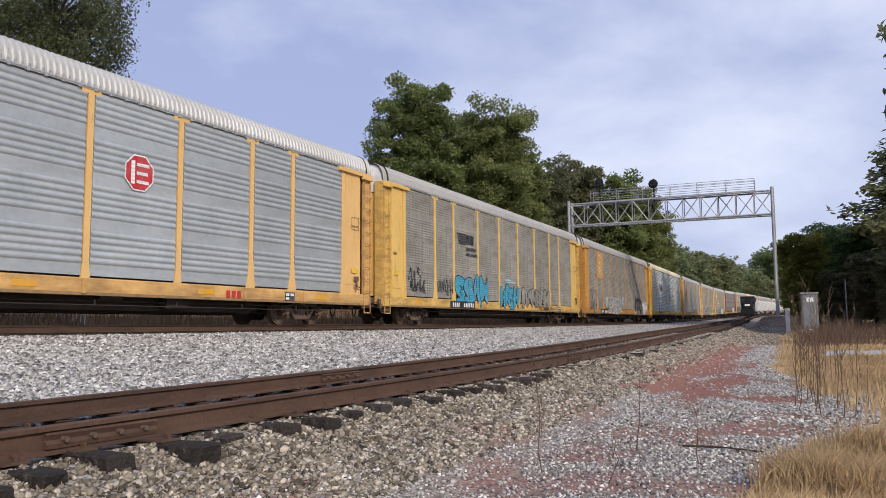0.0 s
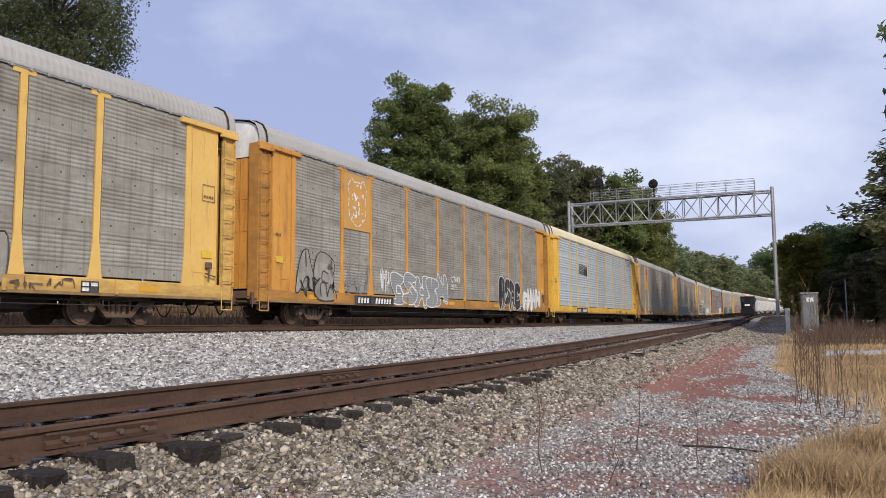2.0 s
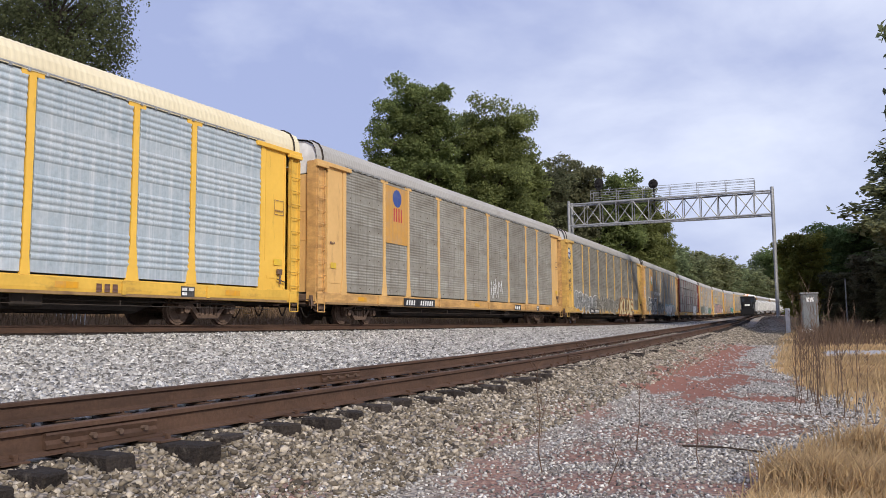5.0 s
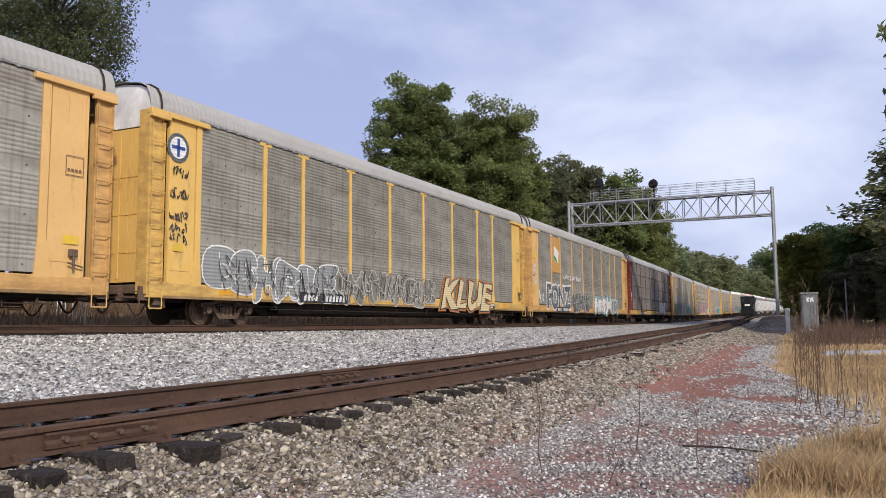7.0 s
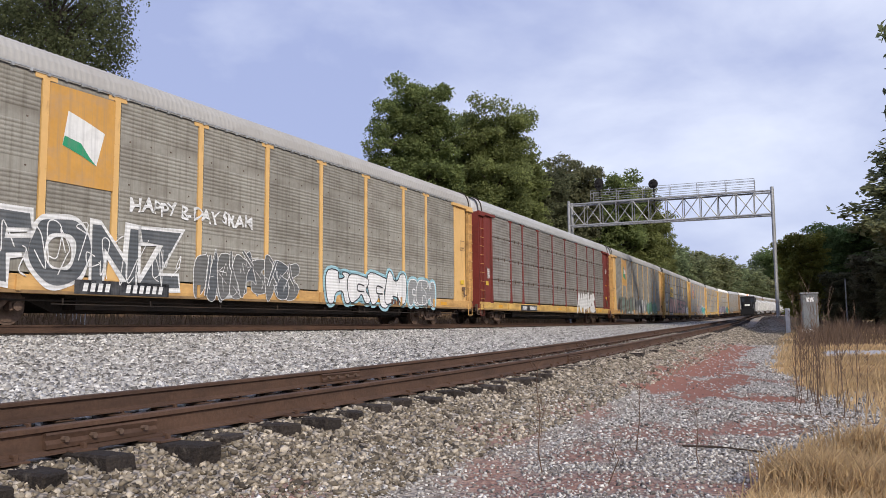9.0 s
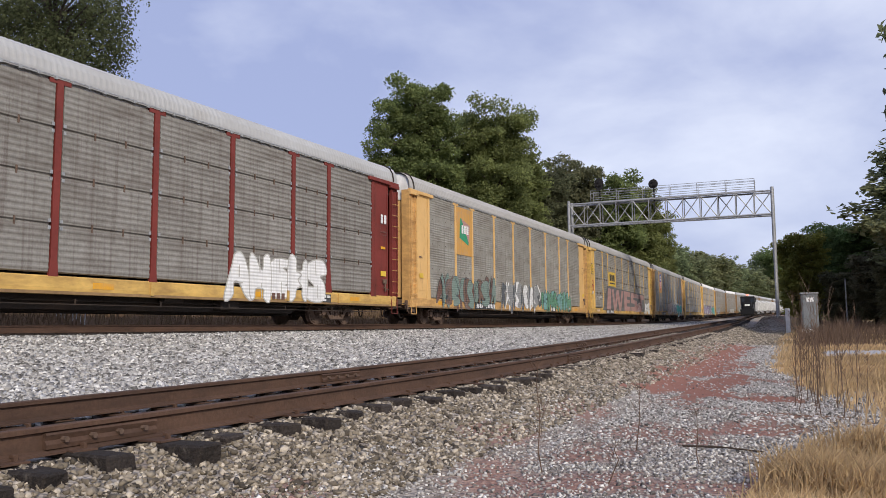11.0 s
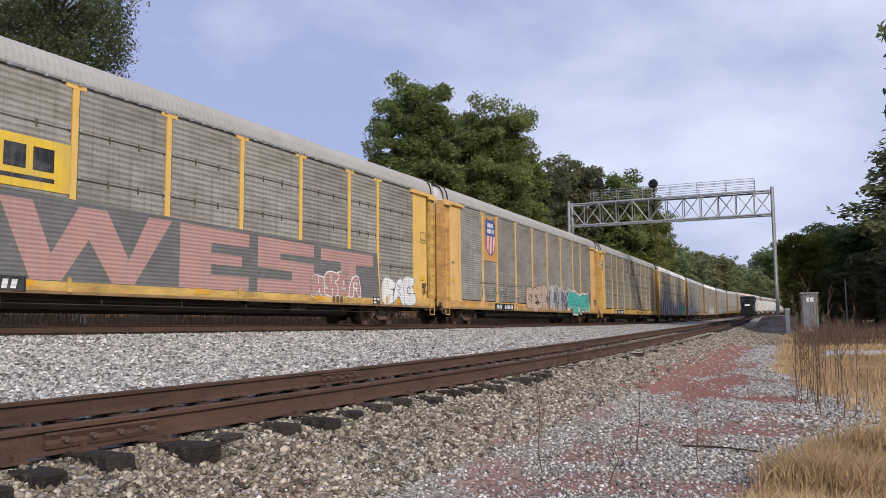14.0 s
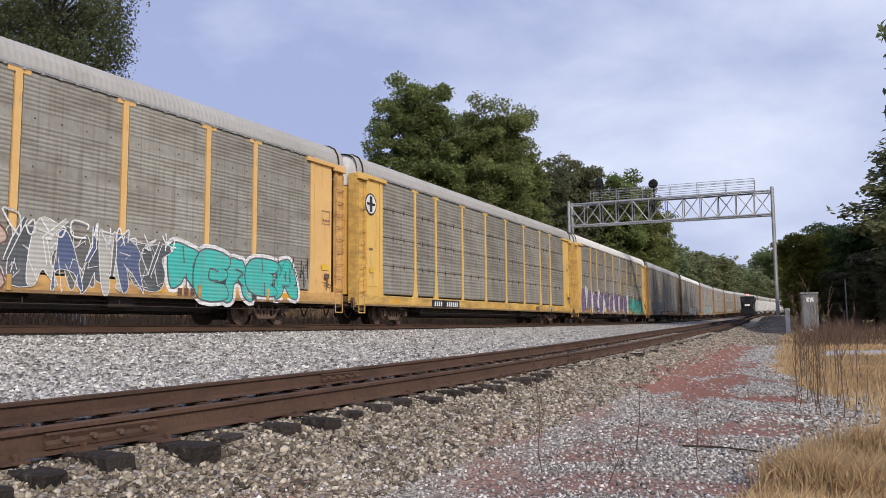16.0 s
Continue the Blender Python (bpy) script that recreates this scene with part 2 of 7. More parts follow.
def siding_at(s, u=0.0, dz=0.0):
    o, z = np.interp(s, PS, NOFF), np.interp(s, PS, NDZ)
    da = math.atan((np.interp(s + 0.5, PS, NOFF) - np.interp(s - 0.5, PS, NOFF)))
    p, a = main_at(s, o, z + dz - 0.0146 * u)
    a += da
    return p + Vector((math.cos(a), -math.sin(a), 0)) * u, a


def track_coords(x, y):
    """Where points lie along the main track, and how far to its right."""
    x, y = np.asarray(x, float), np.asarray(y, float)
    s, u = np.empty(x.shape), np.empty(x.shape)
    sx, sy, sa, ss = PX[::8], PY[::8], PA[::8], PS[::8]
    for c in range(0, len(x), 4000):
        i = np.argmin((x[c:c + 4000, None] - sx) ** 2 + (y[c:c + 4000, None] - sy) ** 2, axis=1)
        dx, dy = x[c:c + 4000] - sx[i], y[c:c + 4000] - sy[i]
        s[c:c + 4000] = ss[i] + dx * np.sin(sa[i]) + dy * np.cos(sa[i])
        u[c:c + 4000] = dx * np.cos(sa[i]) - dy * np.sin(sa[i])
    return s, u


def bumps(x, y, size, seed):
    """Smooth random relief, about -1 to 1, by sums of sines."""
    r = np.random.RandomState(seed)
    z = np.zeros_like(x)
    for _ in range(7):
        a, ph, f = r.uniform(0, math.tau), r.uniform(0, math.tau), r.uniform(0.6, 1.7) / size
        z += np.sin((x * math.cos(a) + y * math.sin(a)) * f * math.tau + ph)
    return z / 4


def smooth01(v, a, b):
    t = np.clip((v - a) / (b - a), 0, 1)
    return t * t * (3 - 2 * t)


def ground_z(x, y):
    """Height of the ground: two ballast beds, the yard on the right, the bank on the left."""
    s, u = track_coords(x, y)
    zm = np.interp(s, PS, PZ) - 0.28
    o = np.interp(s, PS, NOFF)
    zn = np.interp(s, PS, PZ) + np.interp(s, PS, NDZ) - 0.20
    yard = zn - 0.50 + 0.04 * bumps(x, y, 5, 3) + 0.15 * np.clip((s - 40) / 60, 0, 1) + np.clip((u - o - 18) / 60, 0, 1) * 0.8
    un = u - o
    crib = zn - 0.030
    z = np.where(un > 0.95, np.maximum(crib + (0.012 + 0.022 * bumps(x, y, 1.6, 41)) * smooth01(s, 8, 15) * (1 - smooth01(un, 1.6, 2.4)) - 0.05 * (1 - 0.9 * smooth01(s, 8, 16)) * smooth01(un, 0.95, 1.15) - np.maximum(0, un - 1.18) * 0.30, yard), crib)
    f = np.clip((u - 1.6) / np.maximum(0.5, o - 3.1), 0, 1)
    between = zm * (1 - f) + crib * f - 0.16 * np.sin(f * math.pi) * np.clip((o - 4) / 6, 0, 1)
    z = np.where(un < -1.5, between, z)
    z = np.where(u < 1.6, zm, z)
    bank = zm - 0.7 + np.clip((-u - 4.5) / 6, 0, 1) * 2.1 + np.clip((-u - 11) / 60, 0, 1) * 2.0 + 0.10 * bumps(x, y, 6, 5)
    z = np.where(u < -1.7, np.maximum(zm - (-u - 1.7) * 0.5, bank), z)
    p, a = main_at(68.0, 14.06)
    rr = np.hypot((x - p.x) * 0.75, y - p.y)
    z = z + np.clip(2.35 - z, 0, 2) * np.exp(-(rr / 3.4) ** 2) * smooth01(un, 1.8, 3.0)
    far = np.clip((np.hypot(x, y) - 350) / 500, 0, 1)
    return z * (1 - far) + far * 4.0


# ---------------------------------------------------------------- ground
def ground_material():
    m = bpy.data.materials.new("gravel_clay_and_dry_grass")
    m.use_nodes = True
    nt = m.node_tree
    n, l = nt.nodes, nt.links
    b = n["Principled BSDF"]
    b.inputs["Roughness"].default_value = 0.95
    b.inputs["Specular IOR Level"].default_value = 0.2
    co = n.new("ShaderNodeTexCoord").outputs["Object"]
    att = n.new("ShaderNodeAttribute")
    att.attribute_name = "cover"

    def noise_at(sc, detail, rgh=0.6):
        t = n.new("ShaderNodeTexNoise")
        t.inputs["Scale"].default_value, t.inputs["Detail"].default_value, t.inputs["Roughness"].default_value = sc, detail, rgh
        l.new(co, t.inputs["Vector"])
        return t.outputs["Fac"]

    def rng(src, a, c):
        r = n.new("ShaderNodeMapRange")
        r.inputs["From Min"].default_value, r.inputs["From Max"].default_value = a, c
        l.new(src, r.inputs["Value"])
        return r.outputs["Result"]

    def mix(f, a, c):
        x = n.new("ShaderNodeMix")
        x.data_type = "RGBA"
        for key, v in (("Factor", f), ("A", a), ("B", c)):
            if isinstance(v, tuple):
                x.inputs[key].default_value = (*v, 1)
            elif isinstance(v, float):
                x.inputs[key].default_value = v
            else:
                l.new(v, x.inputs[key])
        return x.outputs["Result"]

    vor = n.new("ShaderNodeTexVoronoi")
    vor.inputs["Scale"].default_value = 26
    l.new(co, vor.inputs["Vector"])
    hsv = n.new("ShaderNodeSeparateColor")
    l.new(vor.outputs["Color"], hsv.inputs["Color"])
    stone = mix(hsv.outputs["Red"], (0.15, 0.13, 0.11), (0.42, 0.385, 0.345))
    clay = mix(noise_at(6, 5), (0.22, 0.09, 0.066), (0.33, 0.165, 0.125))
    straw = mix(noise_at(9, 5), (0.20, 0.13, 0.06), (0.36, 0.25, 0.12))
    leaf = mix(noise_at(3, 5), (0.11, 0.065, 0.035), (0.20, 0.12, 0.06))
    sep = n.new("ShaderNodeSeparateColor")
    l.new(att.outputs["Color"], sep.inputs["Color"])
    stone = mix(rng(noise_at(1.4, 5), 0.42, 0.68), stone, (0.23, 0.185, 0.15))
    col = mix(sep.outputs["Red"], stone, clay)
    col = mix(sep.outputs["Green"], col, straw)
    col = mix(sep.outputs["Blue"], col, leaf)
    l.new(col, b.inputs["Base Color"])
    bp = n.new("ShaderNodeBump")
    bp.inputs["Strength"].default_value, bp.inputs["Distance"].default_value = 0.9, 0.03
    l.new(vor.outputs["Distance"], bp.inputs["Height"])
    l.new(bp.outputs["Normal"], b.inputs["Normal"])
    return m


def cover(x, y):
    """Shares of red clay, dry grass and leaf litter over the gravel."""
    s, u = track_coords(x, y)
    un = u - np.interp(s, PS, NOFF)
    p1 = bumps(x, y, 3.2, 21) + 0.55 * bumps(x, y, 0.9, 22)
    p2 = bumps(x, y, 4.0, 31) + 0.5 * bumps(x, y, 1.1, 32)
    yard = smooth01(un, 2.3, 3.4)
    clay = yard * smooth01(p1, 0.2, 0.7) * (1 - smooth01(un, 22, 30)) * 0.8
    for cs, cu, rs, ru in ((16.2, 2.9, 3.2, 1.0), (21, 2.6, 6, 0.95), (28, 2.4, 9, 0.7), (10.1, 2.2, 1.3, 0.38), (9.3, 3.5, 0.75, 0.75), (7.7, 2.06, 0.7, 0.28), (4.2, 2.15, 0.6, 0.35), (6.1, 2.6, 0.7, 0.35), (14, 4.3, 0.5, 1.0), (10.45, 4.25, 0.3, 0.5), (7.55, 3.2, 0.5, 0.55), (6.2, 3.4, 0.35, 0.5),
                           (6.5, 3.7, 0.4, 0.7), (8.0, 3.0, 0.5, 0.35), (11.5, 4.6, 0.4, 0.6), (30, 2.4, 8, 0.5)):
        q = np.hypot((s - cs) / rs, (un - cu) / ru) + 0.40 * bumps(x, y, 1.2, 61) + 0.30 * bumps(x, y, 0.35, 62)
        clay = np.maximum(clay, (0.98 if cs > 12 else 0.62) * (1 - smooth01(q, 0.72, 1.2)))
    # dry grass: along the right edge of the yard and round the weeds
    edge = np.interp(s, [0, 7.6, 9.4, 11, 14, 18, 22, 37, 60], [4.5, 4.65, 5.35, 5.6, 5.1, 4.3, 3.8, 3.6, 4.2]) + 0.2 * p2
    grass = smooth01(un, edge, edge + 0.6) * (0.45 + 0.55 * smooth01(p2 + 0.4, -0.6, 0.2)) * (1 - 0.88 * (1 - smooth01(np.hypot((s - 12.3) / 4.0, (un - 6.6) / 2.2), 0.7, 1.2)))
    bank = smooth01(-u, 3.2, 4.6)
    litter = (1 - smooth01(np.hypot((s - 12.3) / 4.0, (un - 6.6) / 2.0), 0.7, 1.2))
    wild = np.maximum(np.maximum(bank * 1.2, smooth01(un, 16, 24) * 0.55), litter)
    return clay, np.maximum(grass, bank * 0.35), wild * 0.8


def axis(lo, hi, dense_lo, dense_hi, step, growth=1.12):
    mid = list(np.arange(dense_lo, dense_hi + step, step))
    up, d = [], step
    while (up[-1] if up else mid[-1]) < hi:
        d *= growth
        up.append((up[-1] if up else mid[-1]) + d)
    down, d = [], step
    while (down[-1] if down else mid[0]) > lo:
        d *= growth
        down.append((down[-1] if down else mid[0]) - d)
    return np.array(down[::-1] + mid + up)


def grid_mesh(name, gx, gy, zf):
    xx, yy = np.meshgrid(gx, gy)
    x, y = xx.ravel(), yy.ravel()
    z = zf(x, y)
    me = bpy.data.meshes.new(name)
    nx, ny = len(gx), len(gy)
    i = (np.arange(ny - 1)[:, None] * nx + np.arange(nx - 1)).ravel()
    faces = np.stack([i, i + 1, i + nx + 1, i + nx], 1)
    me.vertices.add(len(x))
    me.vertices.foreach_set("co", np.stack([x, y, z], 1).ravel())
    me.loops.add(faces.size)
    me.loops.foreach_set("vertex_index", faces.ravel())
    me.polygons.add(len(faces))
    me.polygons.foreach_set("loop_start", np.arange(0, faces.size, 4))
    me.update(calc_edges=True)
    me.polygons.foreach_set("use_smooth", np.ones(len(faces), bool))
    return me, x, y


def build_ground():
    me, x, y = grid_mesh("ground", axis(-2500, 2500, -16, 32, 0.22), axis(-2500, 3500, -2, 46, 0.22), ground_z)
    a, b, c = cover(x, y)
    att = me.color_attributes.new("cover", "FLOAT_COLOR", "POINT")
    att.data.foreach_set("color", np.stack([a, b, c, np.ones_like(a)], 1).ravel())
    me.materials.append(ground_material())
    return tagged(new("ground", me), "grey gravel with red clay patches and dry grass verge", "ground", kind="structure")


build_ground()


# ---------------------------------------------------------------- tracks
RAIL = [(-0.07, -0.181), (0.07, -0.181), (0.07, -0.168), (0.012, -0.145), (0.010, -0.045), (0.036, -0.034), (0.036, -0.006), (0.028, 0.0),
        (-0.028, 0.0), (-0.036, -0.006), (-0.036, -0.034), (-0.010, -0.045), (-0.012, -0.145), (-0.07, -0.168)]


def rail_mesh(at, side, s0, s1):
    ss = list(np.arange(s0, -30, 6.0)) + list(np.arange(-30, 60, 1.0)) + list(np.arange(60, s1, 4.0))
    verts, faces, k = [], [], len(RAIL)
    for s in ss:
        p, a = at(s, side * 0.7525)
        r = Vector((math.cos(a), -math.sin(a), 0))
        verts += [p + r * q + Vector((0, 0, w)) for q, w in RAIL]
    for i in range(len(ss) - 1):
        for j in range(k):
            m = (j + 1) % k
            faces.append((i * k + j, i * k + m, (i + 1) * k + m, (i + 1) * k + j))
    return mesh_from("rail", verts, faces)


def on_track(at, s, u=0.0, dz=0.0, swing=0.0):
    p, a = at(s, u, dz)
    return Matrix.Translation(p) @ Matrix.Rotation(-a + swing, 4, "Z")


def tie_mesh(seed):
    r = random.Random(seed)
    bm = bmesh.new()
    box(bm, -1.3, 1.3, -0.115, 0.115, -0.18, 0.0)
    bmesh.ops.subdivide_edges(bm, edges=[e for e in bm.edges if abs(e.verts[0].co.x - e.verts[1].co.x) > 1], cuts=3)
    for v in bm.verts:
        v.co += Vector((r.uniform(-0.06, 0.02) * (abs(v.co.x) > 1.2), r.uniform(-0.022, 0.018), r.uniform(-0.022, 0.004) * (1 + 0.8 * (abs(v.co.x) > 1.2))))
    bmesh.ops.bevel(bm, geom=bm.edges[:], offset=0.016, segments=1, affect="EDGES")
    return finish("tie", bm)


def build_track(name, at, label, s0, s1, near):
    tr = tagged(new(name), label, "railway track", "railway tracks", "structure")
    for side in (-1, 1):
        put_mesh("rail", rail_mesh(at, side, s0, s1), M["rail"], tr)
    metas = [tie_mesh(i) for i in range(6)]
    r = random.Random(5)
    if near:
        s = -14.0
        for i in range(250):
            ob = put_mesh("tie", metas[i % 6], M["tie"], tr, on_track(at, s, r.uniform(-0.14, 0.12), -0.187 - 0.012 * r.random(), r.uniform(-0.05, 0.05)))
            s += 0.53 + r.uniform(-0.05, 0.05)
        far0 = s
    else:
        far0 = -14.0
    verts, faces = [], []
    for s in np.arange(far0, min(s1, 330), 0.55):
        m = on_track(at, s, 0, -0.187)
        k = len(verts)
        verts += [m @ Vector((x, y, z)) for x in (-1.3, 1.3) for y in (-0.115, 0.115) for z in (-0.17, 0)]
        faces += [tuple(k + q for q in f) for f in ((0, 1, 3, 2), (4, 6, 7, 5), (0, 4, 5, 1), (2, 3, 7, 6), (1, 5, 7, 3))]
    put_mesh("far_ties", mesh_from("far_ties", verts, faces), M["tie"], tr)["kind"] = "stuff"
    return tr


main_track = build_track("main_track", main_at, "rusted main line track bedded in pale crushed stone", -400, 600, False)
siding_track = build_track("siding_track", siding_at, "rusted siding track on worn creosoted timber ties", -400, 600, True)


# ---------------------------------------------------------------- car carriers
# Local axes of a car: y along the track (away from the camera), x to the camera's side, z over the rail tops.
PITCH = 28.9
HALF = 14.0          # half the body
SILL0, SILL1 = 0.69, 1.11
EAVE = 5.66
WIDE = 1.50
BAY = 1.80            # end bay with door and ladder
WIDE_P, SLIM_P = 2.91, 2.0
POST_W = 0.17


def post_lines():
    spans = [WIDE_P, SLIM_P] + [WIDE_P] * 5 + [SLIM_P, WIDE_P]
    full = 2 * (HALF - BAY)
    k = full / sum(spans)
    ys = [-(HALF - BAY)]
    for w in spans:
        ys.append(ys[-1] + w * k)
    return ys


POSTS = post_lines()


def panel_profile(style):
    """(z, x) down the height of a side panel: groups of ribs between flat bands, or flat sheets between seams."""
    z, out = SILL1 + 0.045, []
    top = EAVE - 0.05
    if style != "grid":
        k = 1.0 if style == "deep" else 0.46
        bands = 4
        h = (top - z) / bands
        for b in range(bands):
            a = z + b * h
            out += [(a, 0.0), (a + 0.24, 0.0)]
            n = 5 if style == "deep" else 8
            w = (h - 0.28) / n
            for i in range(n):
                q = a + 0.26 + i * w
                out += [(q + 0.08 * w, 0.0), (q + 0.30 * w, 0.022 * k), (q + 0.5 * w, 0.029 * k), (q + 0.7 * w, 0.022 * k), (q + 0.92 * w, 0.0)]
        out.append((top, 0.0))
    else:
        rows = 4
        h = (top - z) / rows
        for b in range(rows):
            a = z + b * h
            out += [(a + 0.012, -0.045), (a + 0.04, 0.0)]
            n = 7
            w = (h - 0.10) / n
            for i in range(n):
                q = a + 0.05 + i * w
                out += [(q + 0.15 * w, 0.0), (q + 0.40 * w, 0.014), (q + 0.60 * w, 0.014), (q + 0.85 * w, 0.0)]
            out += [(a + h - 0.04, 0.0), (a + h - 0.012, -0.045)]
    return out


def panel_build(w, style):
    def build(bm):
        prof = panel_profile(style)
        cols = []
        for y in (-w / 2, w / 2):
            cols.append([bm.verts.new((x, y, z)) for z, x in prof])
            cols.append([bm.verts.new((-0.05, y, z)) for z, x in (prof[0], prof[-1])])
        a, ab, b, bb = cols
        for i in range(len(prof) - 1):
            bm.faces.new((a[i], b[i], b[i + 1], a[i + 1]))
        bm.faces.new((ab[0], ab[1], bb[1], bb[0]))
        bm.faces.new((a[0], ab[0], bb[0], b[0]))
        bm.faces.new((a[-1], b[-1], bb[1], ab[1]))
        bm.faces.new([*a, ab[1], ab[0]])
        bm.faces.new([*b[::-1], bb[0], bb[1]])
    return build


def post_build(flare):
    """A side post with a tee head; those beside the slim panels flare out at the foot."""
    def build(bm):
        w = POST_W / 2
        a, b, rise = (0.20, 0.16, 0.95) if flare else (0.125, 0.10, 0.40)
        foot = [(-a, SILL1 - 0.02), (a, SILL1 - 0.02), (b, SILL1 + 0.25), (w, SILL1 + rise), (w, EAVE - 0.13), (0.28, EAVE - 0.13), (0.28, EAVE - 0.01), (-0.28, EAVE - 0.01),
                (-0.28, EAVE - 0.13), (-w, EAVE - 0.13), (-w, SILL1 + rise), (-b, SILL1 + 0.25)]
        prism(bm, foot, -0.05, 0.014, "x")
        for i in range(11):
            for sd in (-1, 1):
                y, z = sd * (w - 0.025), SILL1 + 1.1 + i * 0.32
                box(bm, 0.013, 0.022, y - 0.010, y + 0.010, z - 0.010, z + 0.010)
    return build


def roof_profile():
    return [(1.53, EAVE - 0.02), (1.53, EAVE + 0.10), (1.48, EAVE + 0.34), (1.36, EAVE + 0.55), (1.12, EAVE + 0.68), (0.6, EAVE + 0.76), (0.0, EAVE + 0.78)]


def roof_build(rib):
    def build(bm):
        roof_sheet(bm, rib)
    return build


def roof_sheet(bm, rib):
    half = roof_profile()
    prof = half + [(-x, z) for x, z in half[-2::-1]]
    n = int(2 * HALF / 0.17)
    step = 2 * HALF / n
    rows = []
    for i in range(n):
        y = -HALF + i * step
        for dy, d in ((0.0, 0.0), (0.35 * step, 0.0), (0.55 * step, rib), (0.80 * step, rib)):
            rows.append([bm.verts.new((x * (1 + d / 1.6) if z > EAVE + 0.05 else x, y + dy, z + (d if z > EAVE + 0.05 else 0))) for x, z in prof])
    rows.append([bm.verts.new((x, HALF, z)) for x, z in prof])
    for a, b in zip(rows, rows[1:]):
        for i in range(len(prof) - 1):
            bm.faces.new((a[i], a[i + 1], b[i + 1], b[i]))


def top_rail_build(bm):
    box(bm, -0.09, -0.058, -HALF + BAY, HALF - BAY, EAVE - 0.20, EAVE + 0.02)
    box(bm, 0.034, 0.046, -HALF + BAY, HALF - BAY, EAVE + 0.012, EAVE + 0.045)
    for i in range(54):
        y = -HALF + BAY + 0.25 + i * 0.45
        box(bm, -0.02, 0.052, y - 0.035, y + 0.035, EAVE - 0.045, EAVE + 0.02)


def sill_build(bm):
    out = [(-0.10, SILL1), (0.0, SILL1), (0.04, SILL1 - 0.03), (0.04, SILL0 + 0.16), (0.02, SILL0 + 0.02), (-0.10, SILL0)]
    prism(bm, out, -HALF + 0.05, HALF - 0.05, "y")
    for y in (-9.8, -4.4, 1.4, 7.0, 9.9):
        box(bm, 0.045, 0.085, y - 0.05, y + 0.05, SILL0 + 0.05, SILL1 - 0.03)


def underframe_build(bm):
    prism(bm, [(-HALF + 0.2, 0.98), (-HALF + 0.2, 0.62), (-9.0, 0.62), (-8.2, 0.30), (8.2, 0.30), (9.0, 0.62), (HALF - 0.2, 0.62), (HALF - 0.2, 0.98)], -0.55, 0.55, "x")
    box(bm, -1.0, 1.0, -7.9, 7.9, 0.36, 0.98)
    box(bm, -1.42, 1.42, -HALF + 0.1, HALF - 0.1, 0.98, 1.02)
    for i in range(17):
        y = -12.8 + i * 1.6
        box(bm, -1.40, 1.40, y - 0.05, y + 0.05, 0.72, 0.98)
    bar(bm, (0.9, -8.2, 0.78), (0.9, -5.4, 0.78), 0.16, 10)
    bar(bm, (1.25, 2.0, 0.72), (1.25, 2.7, 0.72), 0.14, 10)
    box(bm, 0.85, 1.3, 4.2, 5.0, 0.42, 0.75, 0.03)
    bar(bm, (1.2, -11.5, 0.55), (1.2, 11.5, 0.60), 0.025)


def brake_pipe_build(bm):
    bar(bm, (1.44, -8.9, 0.47), (1.44, 12.6, 0.47), 0.014, 5)
    for i in range(9):
        y = -8.6 + i * 2.6
        bar(bm, (1.44, y, 0.45), (1.44, y, 0.60), 0.018, 5)


def rivet_build(w):
    def build(bm):
        for k in range(4):
            z = SILL1 + 0.20 + k * (EAVE - SILL1 - 0.17) / 4
            for j in range(4 if w > 2.4 else 3):
                y = -w / 2 + w * (j + 0.5) / (4 if w > 2.4 else 3)
                box(bm, 0.0, 0.012, y - 0.018, y + 0.018, z - 0.018, z + 0.018)
    return build


def seam_heights():
    z0, z1 = SILL1 + 0.045, EAVE - 0.05
    return [z0 + (z1 - z0) * k / 4 for k in (1, 2, 3)]


def clip_build(w):
    def build(bm):
        for z in seam_heights():
            for y in (-w / 6, w / 6):
                box(bm, 0.0, 0.022, y - 0.02, y + 0.02, z - 0.09, z + 0.09)
    return build


def hinge_build(w):
    def build(bm):
        for z in seam_heights():
            for y in (-w / 2 + 0.07, w / 2 - 0.07):
                for dz in (-0.08, 0.08):
                    box(bm, -0.01, 0.028, y - 0.035, y + 0.035, z + dz - 0.04, z + dz + 0.04)
    return build


def bay_build(bm):
    """End bay plate, y from 0 (outer end) to BAY."""
    box(bm, -0.09, 0.0, 0.70, BAY - 0.13, SILL1 - 0.06, EAVE - 0.02)


def bay_post_build(bm):
    prism(bm, [(BAY - 0.09, SILL1 + 0.9), (BAY - 0.22, SILL1 - 0.06), (BAY + 0.17, SILL1 - 0.06), (BAY + 0.11, SILL1 + 0.9), (BAY + 0.11, EAVE - 0.16), (BAY - 0.09, EAVE - 0.16)], -0.05, 0.022, "x")


def stiffener_build(bm):
    box(bm, 0.0, 0.018, 0.71, 0.79, SILL1, EAVE - 0.30)
    box(bm, 0.0, 0.012, 0.84, BAY - 0.20, SILL1 + 0.32, SILL1 + 0.40)


def brake_stand_build(bm):
    box(bm, 0.03, 0.12, 0.95, 1.15, SILL1 + 0.45, SILL1 + 0.62, 0.01)
    bar(bm, (0.10, 1.05, SILL1 + 0.15), (0.10, 1.05, SILL1 + 0.50), 0.03)
    bar(bm, (0.10, 0.80, SILL1 + 0.22), (0.10, 1.20, SILL1 + 0.30), 0.02)


def bay_header_build(bm):
    box(bm, -0.05, 0.10, -0.02, BAY + 0.35, EAVE - 0.17, EAVE - 0.03, 0.01)
    box(bm, 0.02, 0.13, -0.02, 0.65, EAVE - 0.27, EAVE - 0.15, 0.01)


